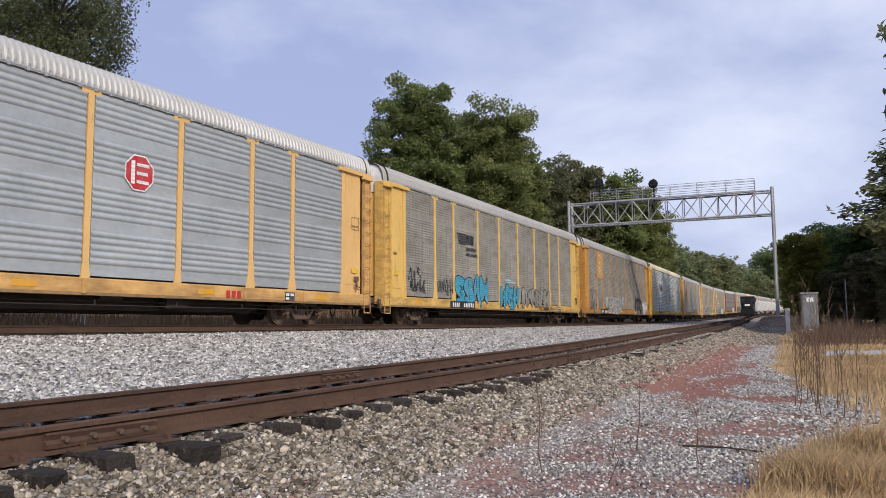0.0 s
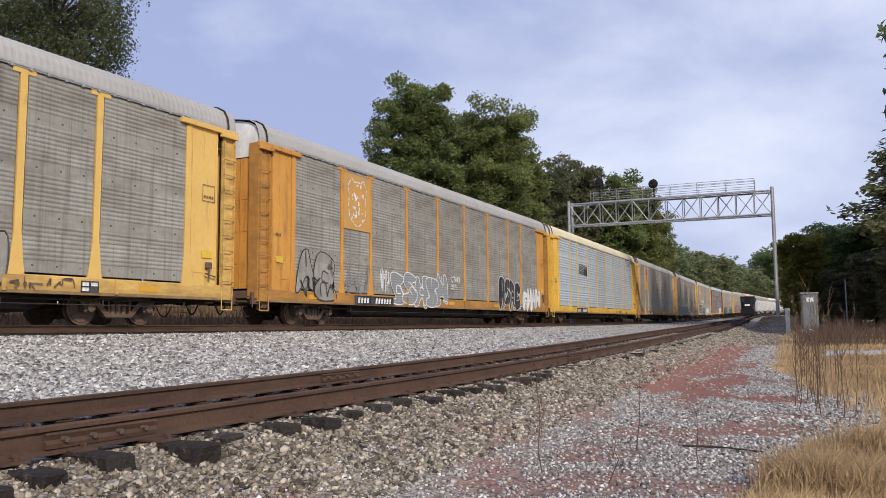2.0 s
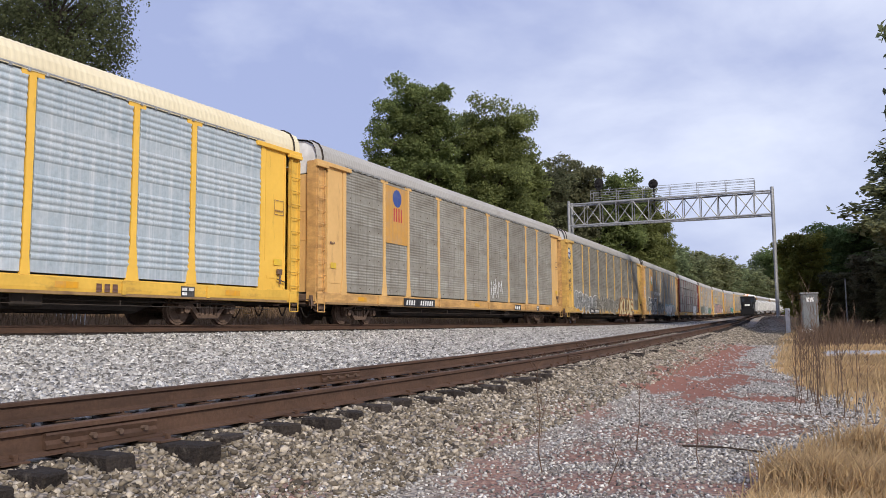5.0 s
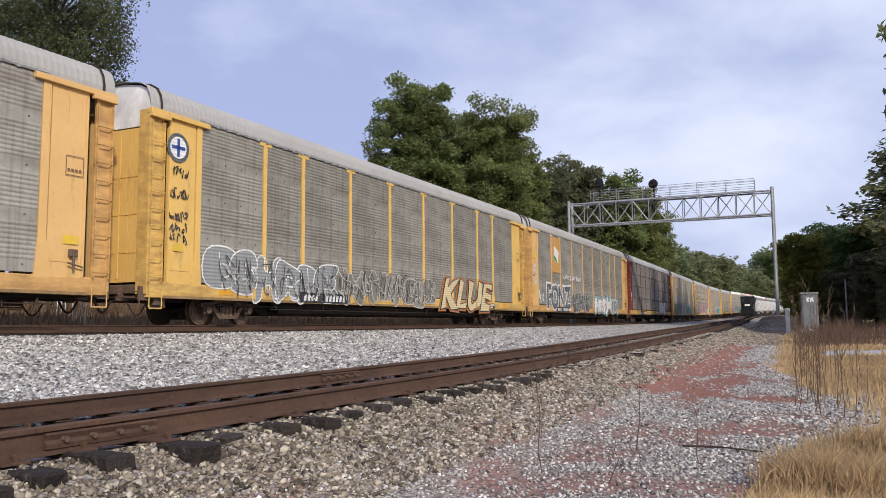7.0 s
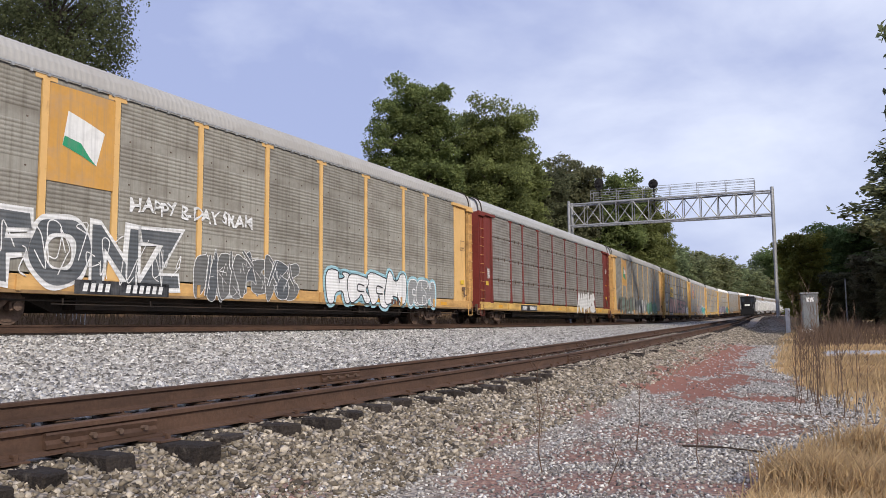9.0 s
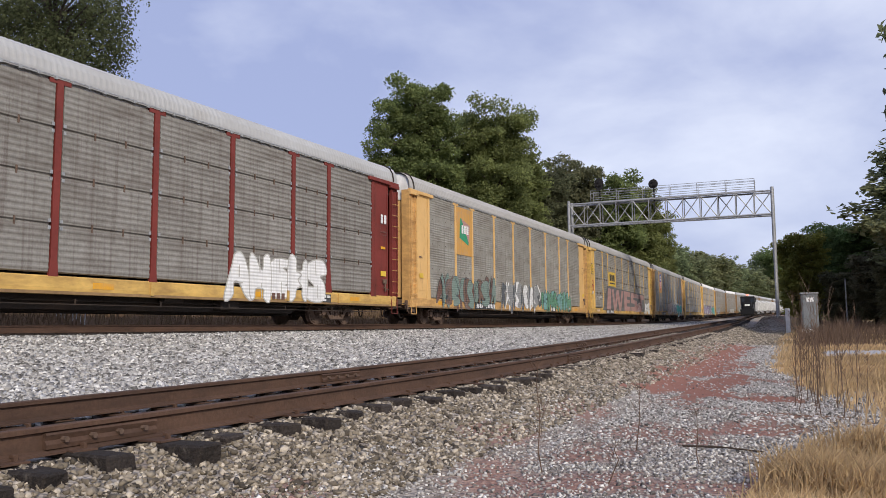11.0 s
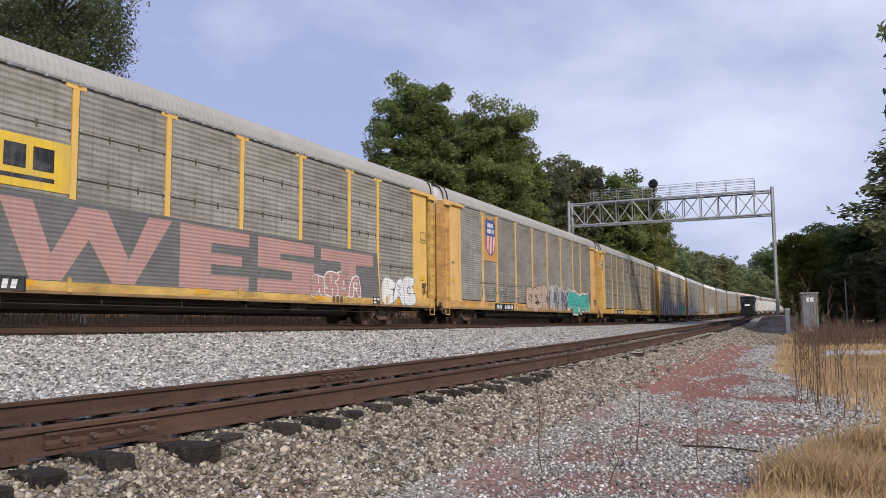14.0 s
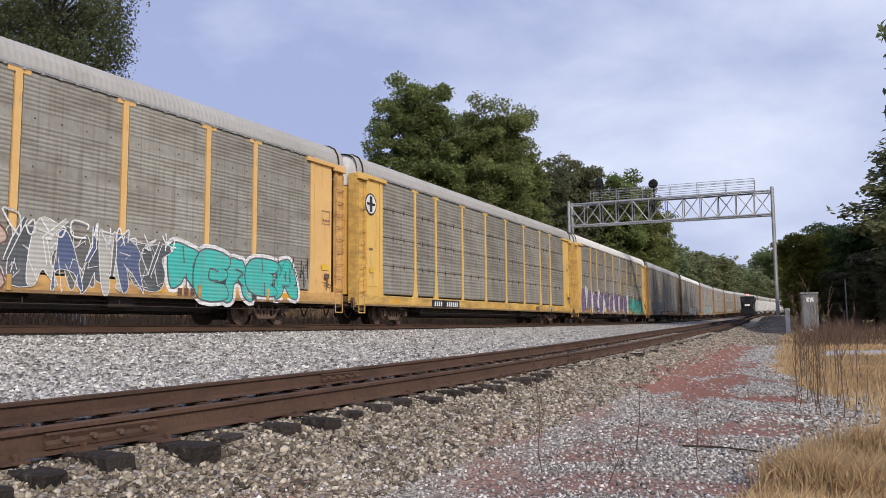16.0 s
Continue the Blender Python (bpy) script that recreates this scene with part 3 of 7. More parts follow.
def corner_build(bm):
    prism(bm, [(-0.35, 0.0), (0.02, 0.0), (0.02, 0.09), (-0.01, 0.10), (-0.01, 0.44), (0.015, 0.44), (0.015, 0.50), (-0.05, 0.50), (-0.05, 0.07), (-0.35, 0.07)], SILL1 - 0.32, EAVE - 0.06, "z")


def ladder_build(bm):
    for y in (0.06, 0.48):
        box(bm, 0.04, 0.085, y - 0.012, y + 0.012, SILL1 - 0.02, EAVE - 0.35)


def rung_build(bm):
    bar(bm, (0.095, 0.03, 0), (0.095, 0.51, 0), 0.014)


def step_build(bm):
    for y in (0.08, 0.50):
        bar(bm, (0.06, y, SILL0 + 0.3), (0.06, y, 0.42), 0.016)
    bar(bm, (0.06, 0.08, 0.42), (0.06, 0.50, 0.42), 0.018)


def door_leaf_build(bm):
    """One leaf of the folding end doors, outer face at y = 0."""
    box(bm, 0.02, 0.69, 0.0, 0.05, SILL1, 5.17)
    box(bm, 0.32, 0.38, -0.02, 0.004, SILL1 + 0.1, 5.1)
    for z in (1.9, 2.9, 3.9):
        box(bm, 0.03, 0.68, -0.015, 0.004, z - 0.03, z + 0.03)


def gable_build(bm):
    half = [(1.44, 5.20), (1.44, EAVE + 0.12), (1.40, EAVE + 0.33), (1.29, EAVE + 0.52), (1.05, EAVE + 0.64), (0.5, EAVE + 0.73)]
    prism(bm, half + [(-x, z) for x, z in half[::-1]], 0.0, 0.06, "y")


def roof_hoop_build(bm):
    half = roof_profile()
    prof = half + [(-x, z) for x, z in half[-2::-1]]
    for a, b in zip(prof, prof[1:]):
        bar(bm, (a[0] * 1.02, 0, a[1] + 0.02), (b[0] * 1.02, 0, b[1] + 0.02), 0.03, 5)


def coupler_build(bm):
    box(bm, -0.11, 0.11, -0.62, 0.25, 0.72, 0.95, 0.02)
    box(bm, -0.20, 0.20, -0.72, -0.45, 0.68, 0.99, 0.04)
    box(bm, -0.5, 0.5, 0.1, 0.25, 0.6, 1.0, 0.02)


def hose_build(bm):
    pts = [(0.35 + 0.03 * i, -0.05 - 0.09 * i, 0.62 - 0.30 * math.sin(i / 8 * math.pi)) for i in range(9)]
    for a, b in zip(pts, pts[1:]):
        bar(bm, a, b, 0.028)
    pts = [(1.0, -0.1 + 0.62 * i / 10, 0.58 - 0.33 * math.sin(i / 10 * math.pi)) for i in range(11)]
    for a, b in zip(pts, pts[1:]):
        bar(bm, a, b, 0.018)
    bar(bm, (-0.9, 0.05, 0.80), (1.35, 0.05, 0.66), 0.018)


def end_gear_build(bm):
    """Draft gear, uncoupling lever, brackets and pipe ends low on a car's end; outer face at y = 0."""
    box(bm, -1.40, 1.40, 0.02, 0.14, 0.80, 1.04, 0.02)
    box(bm, -1.46, 1.46, 0.10, 0.34, 0.66, 0.80, 0.02)
    for x in (-1.38, -0.62, 0.62, 1.38):
        box(bm, x - 0.05, x + 0.05, -0.10, 0.22, 0.62, 0.98, 0.01)
    bar(bm, (0.12, -0.28, 0.98), (0.70, -0.20, 0.86), 0.016, 5)
    bar(bm, (0.70, -0.20, 0.86), (1.46, -0.16, 0.84), 0.016, 5)
    bar(bm, (1.46, -0.16, 0.84), (1.50, -0.18, 0.52), 0.016, 5)
    bar(bm, (1.05, 0.05, 0.70), (1.05, 0.85, 0.58), 0.022, 5)
    box(bm, 1.12, 1.38, 0.42, 0.78, 0.50, 0.70, 0.02)
    for y in (0.30, 0.86):
        bar(bm, (1.30, y, 0.74), (1.30, y, 0.46), 0.018, 5)
    bar(bm, (1.30, 0.30, 0.46), (1.30, 0.86, 0.46), 0.018, 5)


def wheelset_build(bm):
    for sd in (-1, 1):
        x = sd * 0.7525
        disc(bm, x - 0.055, x + 0.055, 0, 0, 0.42, 28)
        disc(bm, x - sd * 0.075 - 0.02, x - sd * 0.075 + 0.02, 0, 0, 0.445, 28)
        disc(bm, x + sd * 0.056, x + sd * 0.075, 0, 0, 0.36, 20)
        disc(bm, x + sd * 0.07, x + sd * 0.16, 0, 0, 0.13, 12)
        for q in range(4):
            a = q * math.pi / 2
            disc(bm, x + sd * 0.074, x + sd * 0.085, 0.24 * math.cos(a), 0.24 * math.sin(a), 0.035, 8)
    bar(bm, (-0.95, 0, 0), (0.95, 0, 0), 0.08, 10)


def sideframe_build(bm):
    """Cast side frame with its spring nest and bearing caps; x = 0 is its centre plane."""
    top = [(-1.12, 0.50), (-1.12, 0.62), (-0.62, 0.66), (-0.34, 0.80), (0.34, 0.80), (0.62, 0.66), (1.12, 0.62), (1.12, 0.50), (0.72, 0.52), (0.42, 0.64), (-0.42, 0.64), (-0.72, 0.52)]
    prism(bm, top, -0.07, 0.07, "x")
    low = [(-0.74, 0.54), (-0.60, 0.58), (-0.30, 0.27), (0.30, 0.27), (0.60, 0.58), (0.74, 0.54), (0.38, 0.17), (-0.38, 0.17)]
    prism(bm, low, -0.07, 0.07, "x")
    for y in (-0.34, 0.30):
        box(bm, -0.07, 0.07, y, y + 0.06, 0.25, 0.68)
    for y in (-0.17, 0.0, 0.17):
        bar(bm, (0.0, y, 0.27), (0.0, y, 0.52), 0.075, 8)
    for y in (-0.89, 0.89):
        box(bm, -0.09, 0.11, y - 0.14, y + 0.14, 0.30, 0.54, 0.03)
        disc(bm, 0.10, 0.17, y, 0.42, 0.11, 12)


def bolster_build(bm):
    box(bm, -1.05, 1.05, -0.16, 0.16, 0.50, 0.72, 0.02)
    for y in (-0.55, 0.55):
        box(bm, -0.85, 0.85, y - 0.05, y + 0.05, 0.34, 0.44)
    box(bm, -0.3, 0.3, -0.3, 0.3, 0.72, 0.80)


SPIN = {}


def build_truck(car, y):
    tk = put_mesh("truck", shared("bolster", bolster_build), M["under"], car, pose(0, y, 0), "grimy cast steel four-wheel truck")
    for sd in (-1, 1):
        put_mesh("side_frame", shared("sideframe", sideframe_build), M["wheel"], tk, pose(sd * 1.0, 0, 0, 0, 0, 0 if sd > 0 else 180))
    for k, dy in enumerate((-0.89, 0.89)):
        ws = put_mesh("wheelset", shared("wheelset", wheelset_build), M["wheel"], tk, pose(0, dy, 0.42))
        SPIN.setdefault(k, []).append(ws)
    return tk


CARS = []


def build_car(index, label, paint, panel, roof, style="ribs", gable="white"):
    car = tagged(new("car_carrier"), label, "freight car", "car carriers of the passing train")
    P, S, R, SP = M[paint], M[panel], M[roof], M["maroon" if paint == "maroon" else paint + "_sill"]
    rib = 0.030 if panel == "panel_new" else 0.006
    put_mesh("roof", shared(f"roof_{rib}", roof_build(rib)), R, car, label="ribbed metal roof")
    put_mesh("underframe", shared("underframe", underframe_build), M["under"], car)
    for sd in (1, -1):
        turn = 0 if sd > 0 else 180
        put_mesh("side_sill", shared("sill", sill_build), M["yellow_sill" if paint == "maroon" else paint + "_sill"], car, pose(sd * (WIDE - 0.02), 0, 0, 0, 0, turn))
        put_mesh("top_rail", shared("top_rail", top_rail_build), M["galv"], car, pose(sd * WIDE, 0, 0, 0, 0, turn))
        for i in range(len(POSTS) - 1):
            w = POSTS[i + 1] - POSTS[i]
            me = shared(f"panel_{style}_{w:.2f}", panel_build(w - POST_W - 0.075, style))
            put_mesh("side_panel", me, S, car, pose(sd * (WIDE - 0.010), (POSTS[i] + POSTS[i + 1]) / 2, 0, 0, 0, turn))
            if sd > 0 and style == "ribs" and panel != "panel_new" and panel != "panel_blue":
                rv = put_mesh("rivets", shared(f"rivets_{w:.2f}", rivet_build(w - POST_W)), M["wheel"], car, pose(WIDE - 0.010, (POSTS[i] + POSTS[i + 1]) / 2, 0))
                rv["kind"] = "stuff"
            if sd > 0 and style == "grid":
                for nm, fn, mat in (("seam_clips", clip_build, "wheel"), ("seam_hinges", hinge_build, "galv")):
                    cl = put_mesh(nm, shared(f"{nm}_{w:.2f}", fn(w - POST_W)), M[mat], car, pose(WIDE - 0.010, (POSTS[i] + POSTS[i + 1]) / 2, 0))
                    cl["kind"] = "stuff"
        for k, y in enumerate(POSTS[1:-1]):
            flare = k in (0, 1, 6, 7)
            put_mesh("post", shared(f"post_{flare}", post_build(flare)), P, car, pose(sd * WIDE, y, 0, 0, 0, turn))
    put_mesh("brake_pipe", shared("brake_pipe", brake_pipe_build), M["under"], car)
    for e in (-1, 1):
        y = e * HALF
        ladder = None
        for sd in (1, -1):
            kit = (("end_bay", bay_build), ("bay_post", bay_post_build), ("stiffener", stiffener_build), ("brake_stand", brake_stand_build), ("bay_header", bay_header_build), ("corner_post", corner_build), ("ladder", ladder_build), ("rung", rung_build), ("step", step_build))
            for nm, fn in kit:
                key = f"{nm}_{sd}_{e}"
                if key not in MESHES:
                    bm = bmesh.new()
                    fn(bm)
                    bmesh.ops.transform(bm, matrix=Matrix.Diagonal((sd, -e, 1, 1)), verts=bm.verts)
                    MESHES[key] = finish(key, bm)
                if nm == "rung":
                    for k in range(9):
                        put_mesh(nm, MESHES[key], M["yellow_sill" if paint == "maroon" else paint + "_sill"], ladder, pose(0, 0, SILL1 + 0.12 + k * 0.44))
                    continue
                if nm == "brake_stand" and (sd < 0 or e < 0):
                    continue
                ob = put_mesh(nm, MESHES[key], M["wheel"] if nm == "brake_stand" else SP if nm in ("corner_post", "step", "ladder") else P, car, pose(sd * WIDE, y, 0))
                ladder = ob if nm == "ladder" else ladder
        turn = 0 if e < 0 else 180
        for k in (-2, -1, 0, 1):
            put_mesh("door_leaf", shared("door_leaf", door_leaf_build), P, car, Matrix.Translation((0, y - e * 0.12, 0)) @ pose(0, 0, 0, 0, 0, turn) @ pose(k * 0.70, 0, 0))
        put_mesh("gable", shared("gable", gable_build), M[gable], car, pose(0, y - e * 0.10, 0, 0, 0, turn))
        put_mesh("roof_hoop", shared("roof_hoop", roof_hoop_build), M["under"], car, pose(0, y - e * 0.35, 0))
        put_mesh("coupler", shared("coupler", coupler_build), M["under"], car, pose(0, y, 0, 0, 0, turn))
        put_mesh("end_gear", shared("end_gear", end_gear_build), M["wheel"], car, pose(0, y, 0, 0, 0, turn), "rusty draft gear and uncoupling lever")
        put_mesh("brake_hose", shared("hose", hose_build), M["under"], car, pose(0, y, 0, 0, 0, turn))
        build_truck(car, e * 10.4)
    CARS.append((index, car))
    return car


FLEET = [
    ("silver ribbed car carrier with yellow posts and clean sides", "tan_yellow", "panel_new", "roof_silver", "deep", "white"),
    ("weathered grey car carrier with yellow posts and cyan graffiti", "yellow", "panel_old", "roof_grey", "ribs", "white"),
    ("rusty orange car carrier with white bubble graffiti", "orange", "panel_old", "roof_grey", "ribs", "white"),
    ("bright yellow car carrier with chalky blue panels and cream roof", "bright_yellow", "panel_blue", "roof_cream", "deep", "white"),
    ("weathered tan car carrier with an orange emblem patch", "tan_yellow", "panel_old", "roof_grey", "ribs", "white"),
    ("dirty yellow car carrier with a round blue emblem and outlined graffiti", "yellow", "panel_dark", "roof_grey", "ribs", "white"),
    ("yellow car carrier with green flag emblem and large graffiti", "tan_yellow", "panel_dark", "roof_grey", "ribs", "white"),
    ("maroon car carrier with soiled grey panels", "maroon", "panel_red", "roof_silver", "grid", "white"),
    ("faded yellow car carrier with a green emblem and tangled graffiti", "tan_yellow", "panel_old", "roof_grey", "ribs", "white"),
    ("yellow car carrier with seamed panels and faded pink block graffiti", "yellow", "panel_old", "roof_grey", "grid", "white"),
    ("faded orange car carrier with a blue and red shield emblem", "tan_yellow", "panel_old", "roof_grey", "ribs", "white"),
    ("yellow car carrier with brown seamed panels and a round emblem", "yellow", "panel_dark", "roof_grey", "grid", "white"),
    ("grey car carrier with a white roof and purple graffiti", "yellow", "panel_old", "roof_white", "grid", "white"),
    ("brown weathered car carrier with rusty posts", "worn", "panel_dark", "roof_silver", "ribs", "white"),
    ("sooty car carrier with brown end ladders and white roof", "worn", "panel_dark", "roof_white", "ribs", "white"),
    ("weathered grey car carrier with green graffiti along its sill", "worn", "panel_old", "roof_silver", "ribs", "white"),
    ("tan car carrier with dusty panels", "worn", "panel_old", "roof_grey", "ribs", "white"),
    ("dark dusty car carrier with brown posts", "worn", "panel_dark", "roof_silver", "grid", "white"),
    ("grey car carrier with faded posts", "worn", "panel_old", "roof_silver", "ribs", "white"),
    ("sooty car carrier with brown posts", "worn", "panel_dark", "roof_grey", "ribs", "white"),
    ("dusty grey car carrier in the train's tail", "worn", "panel_old", "roof_grey", "grid", "white"),
    ("weathered car carrier at the train's end", "tan_yellow", "panel_old", "roof_silver", "ribs", "white"),
]
for i, spec in enumerate(FLEET):
    build_car(i, *spec)


# ---------------------------------------------------------------- signal bridge
def place_ground(x, y):
    return float(ground_z(np.array([x]), np.array([y]))[0])


def build_signal_bridge():
    p, a = main_at(68.0)
    right = Vector((math.cos(a), -math.sin(a), 0))
    ahead = Vector((math.sin(a), math.cos(a), 0))
    base = p.copy()
    base.z = 0
    br = tagged(new("signal_bridge"), "galvanized steel truss signal bridge over both tracks", "signal bridge")
    br.matrix_basis = Matrix.Translation((base.x, base.y, 0)) @ Matrix.Rotation(-a, 4, "Z")
    x0, x1 = BR0, BR1
    zb, zt = BRB, BRT
    for x, zlow in ((x0, None), (x1, None)):
        w = Vector((base.x, base.y, 0)) + right * x
        g = place_ground(w.x, w.y)
        bm = bmesh.new()
        for dy in (-0.55, 0.55):
            bar(bm, (x, dy, g - 0.1), (x, dy, zt + 0.3), 0.13, 12)
        for k in range(8):
            z = g + 0.5 + k * 1.3
            bar(bm, (x, -0.55, z), (x, 0.55, z), 0.04)
            if k < 7:
                bar(bm, (x, -0.55 if k % 2 else 0.55, z), (x, 0.55 if k % 2 else -0.55, z + 1.3), 0.035)
        part("post", bm, M["galv"], br)
    n = 12
    w = (x1 - x0) / n
    for dy in (-0.55, 0.55):
        for z in (zb, zt):
            bm = bmesh.new()
            bar(bm, (x0, dy, z), (x1, dy, z), 0.075, 8)
            part("chord", bm, M["galv"], br)
        for i in range(n):
            bm = bmesh.new()
            xa, xb = x0 + i * w, x0 + (i + 1) * w
            up = (i % 2 == 0) != (dy > 0)
            bar(bm, (xa, dy, zt if up else zb), (xb, dy, zb if up else zt), 0.045)
            part("diagonal", bm, M["galv"], br)
            if i:
                bm = bmesh.new()
                bar(bm, (xa, dy, zb), (xa, dy, zt), 0.04)
                part("upright", bm, M["galv"], br)
    bm = bmesh.new()
    for i in range(n + 1):
        xa = x0 + i * w
        for z in (zb, zt):
            bar(bm, (xa, -0.55, z), (xa, 0.55, z), 0.035)
    part("cross_ties", bm, M["galv"], br)
    xr = x1 - 1.3
    bm = bmesh.new()
    for i in range(24):
        y = -0.45 + i * 0.04
        box(bm, x0 + 2.0, xr, y, y + 0.012, zt + 0.10, zt + 0.14)
    part("walkway", bm, M["galv"], br, "open steel grating walkway")
    for dy in (-0.5, 0.5):
        bm = bmesh.new()
        for z in (0.45, 0.85, 1.1):
            bar(bm, (x0 + 2.0, dy, zt + z), (xr, dy, zt + z), 0.022)
        for i in range(7):
            x = x0 + 2.0 + (xr - x0 - 2.0) * i / 6
            bar(bm, (x, dy, zt), (x, dy, zt + 1.1), 0.025)
        part("handrail", bm, M["galv"], br)
    for x, zc in ((BRS1, zt + 1.6), (BRS2, zt + 1.25)):
        bm = bmesh.new()
        disc_y = -0.75
        bar(bm, (x, disc_y + 0.35, zt - 1.2), (x, disc_y + 0.35, zc + 0.5), 0.06, 8)
        part("signal_mast", bm, M["black"], br)
        bm = bmesh.new()
        prism(bm, [(x + 0.40 * math.cos(i * math.tau / 20), zc + (0.55 if x == BRS1 else 0.40) * math.sin(i * math.tau / 20)) for i in range(20)], disc_y - 0.02, disc_y + 0.03, "y")
        bar(bm, (x, disc_y, zc), (x, disc_y + 0.3, zc), 0.2, 12)
        for k in range(3):
            ang = math.radians(90 + 120 * k)
            c = (x + 0.2 * math.cos(ang), zc + 0.2 * math.sin(ang))
            bar(bm, (c[0], disc_y - 0.22, c[1]), (c[0], disc_y, c[1]), 0.09, 10)
        part("signal_head", bm, M["black"], br, "black round railway signal head")
    return br


BR0, BR1, BRB, BRT, BRS1, BRS2 = -2.7, 14.06, 10.55, 12.45, 0.1, 4.75
build_signal_bridge()


# ---------------------------------------------------------------- trees
def leaf_material(name, col, dark):
    m = bpy.data.materials.new(name)
    m.use_nodes = True
    n, l = m.node_tree.nodes, m.node_tree.links
    b = n["Principled BSDF"]
    b.inputs["Roughness"].default_value = 0.8
    b.inputs["Specular IOR Level"].default_value = 0.12
    geo = n.new("ShaderNodeNewGeometry")
    oi = n.new("ShaderNodeObjectInfo")
    x = n.new("ShaderNodeMix")
    x.data_type = "RGBA"
    x.inputs["A"].default_value, x.inputs["B"].default_value = (*dark, 1), (*col, 1)
    l.new(geo.outputs["Random Per Island"], x.inputs["Factor"])
    co = n.new("ShaderNodeTexCoord")
    t = n.new("ShaderNodeTexNoise")
    t.inputs["Scale"].default_value, t.inputs["Detail"].default_value = 0.25, 3
    l.new(co.outputs["Object"], t.inputs["Vector"])
    h = n.new("ShaderNodeHueSaturation")
    r = n.new("ShaderNodeMapRange")
    r.inputs["From Min"].default_value, r.inputs["From Max"].default_value, r.inputs["To Min"].default_value, r.inputs["To Max"].default_value = 0.3, 0.7, 0.7, 1.3
    l.new(t.outputs["Fac"], r.inputs["Value"])
    l.new(r.outputs["Result"], h.inputs["Value"])
    hr = n.new("ShaderNodeMapRange")
    hr.inputs["To Min"].default_value, hr.inputs["To Max"].default_value = 0.47, 0.53
    l.new(oi.outputs["Random"], hr.inputs["Value"])
    l.new(hr.outputs["Result"], h.inputs["Hue"])
    l.new(x.outputs["Result"], h.inputs["Color"])
    l.new(h.outputs["Color"], b.inputs["Base Color"])
    tr = n.new("ShaderNodeBsdfTranslucent")
    l.new(h.outputs["Color"], tr.inputs["Color"])
    ms = n.new("ShaderNodeMixShader")
    ms.inputs["Fac"].default_value = 0.5
    l.new(b.outputs["BSDF"], ms.inputs[1])
    l.new(tr.outputs["BSDF"], ms.inputs[2])
    l.new(ms.outputs["Shader"], n["Material Output"].inputs["Surface"])
    return m


M["leaf"] = leaf_material("green_leaves", (0.235, 0.28, 0.105), (0.145, 0.19, 0.075))
M["leaf_dark"] = leaf_material("dark_leaves", (0.25, 0.275, 0.14), (0.155, 0.175, 0.09))
# leaf tones cut darker: shade put into the colour of the left trees
M["leaf_shaded"] = leaf_material("painted_shade_leaves", (0.145, 0.155, 0.075), (0.075, 0.085, 0.042))
M["leaf_autumn"] = leaf_material("turning_leaves", (0.40, 0.37, 0.09), (0.21, 0.25, 0.07))
M["leaf_grey"] = leaf_material("dull_leaves", (0.21, 0.205, 0.115), (0.11, 0.115, 0.065))
M["bark"] = material("grey_bark", (0.085, 0.07, 0.055), 0.9, dark=(0.04, 0.032, 0.026), scale=2, fine=20, bump=0.6)


def leaf_mesh(name, centres, normals, sizes, seed):
    """Many small pointed leaf clumps as bent quads, built in one go."""
    r = np.random.RandomState(seed)
    n = len(centres)
    t = r.normal(size=(n, 3))
    t -= (t * normals).sum(1, keepdims=True) * normals
    t /= np.linalg.norm(t, axis=1, keepdims=True)
    b = np.cross(normals, t)
    w = sizes[:, None]
    lift = normals * w * 0.25
    quad = np.stack([centres - t * w, centres + b * w * 0.55 + lift, centres + t * w * 1.1, centres - b * w * 0.55 + lift], 1)
    me = bpy.data.meshes.new(name)
    me.vertices.add(4 * n)
    me.vertices.foreach_set("co", quad.ravel())
    me.loops.add(4 * n)
    me.loops.foreach_set("vertex_index", np.arange(4 * n))
    me.polygons.add(n)
    me.polygons.foreach_set("loop_start", np.arange(0, 4 * n, 4))
    me.update(calc_edges=True)
    return me


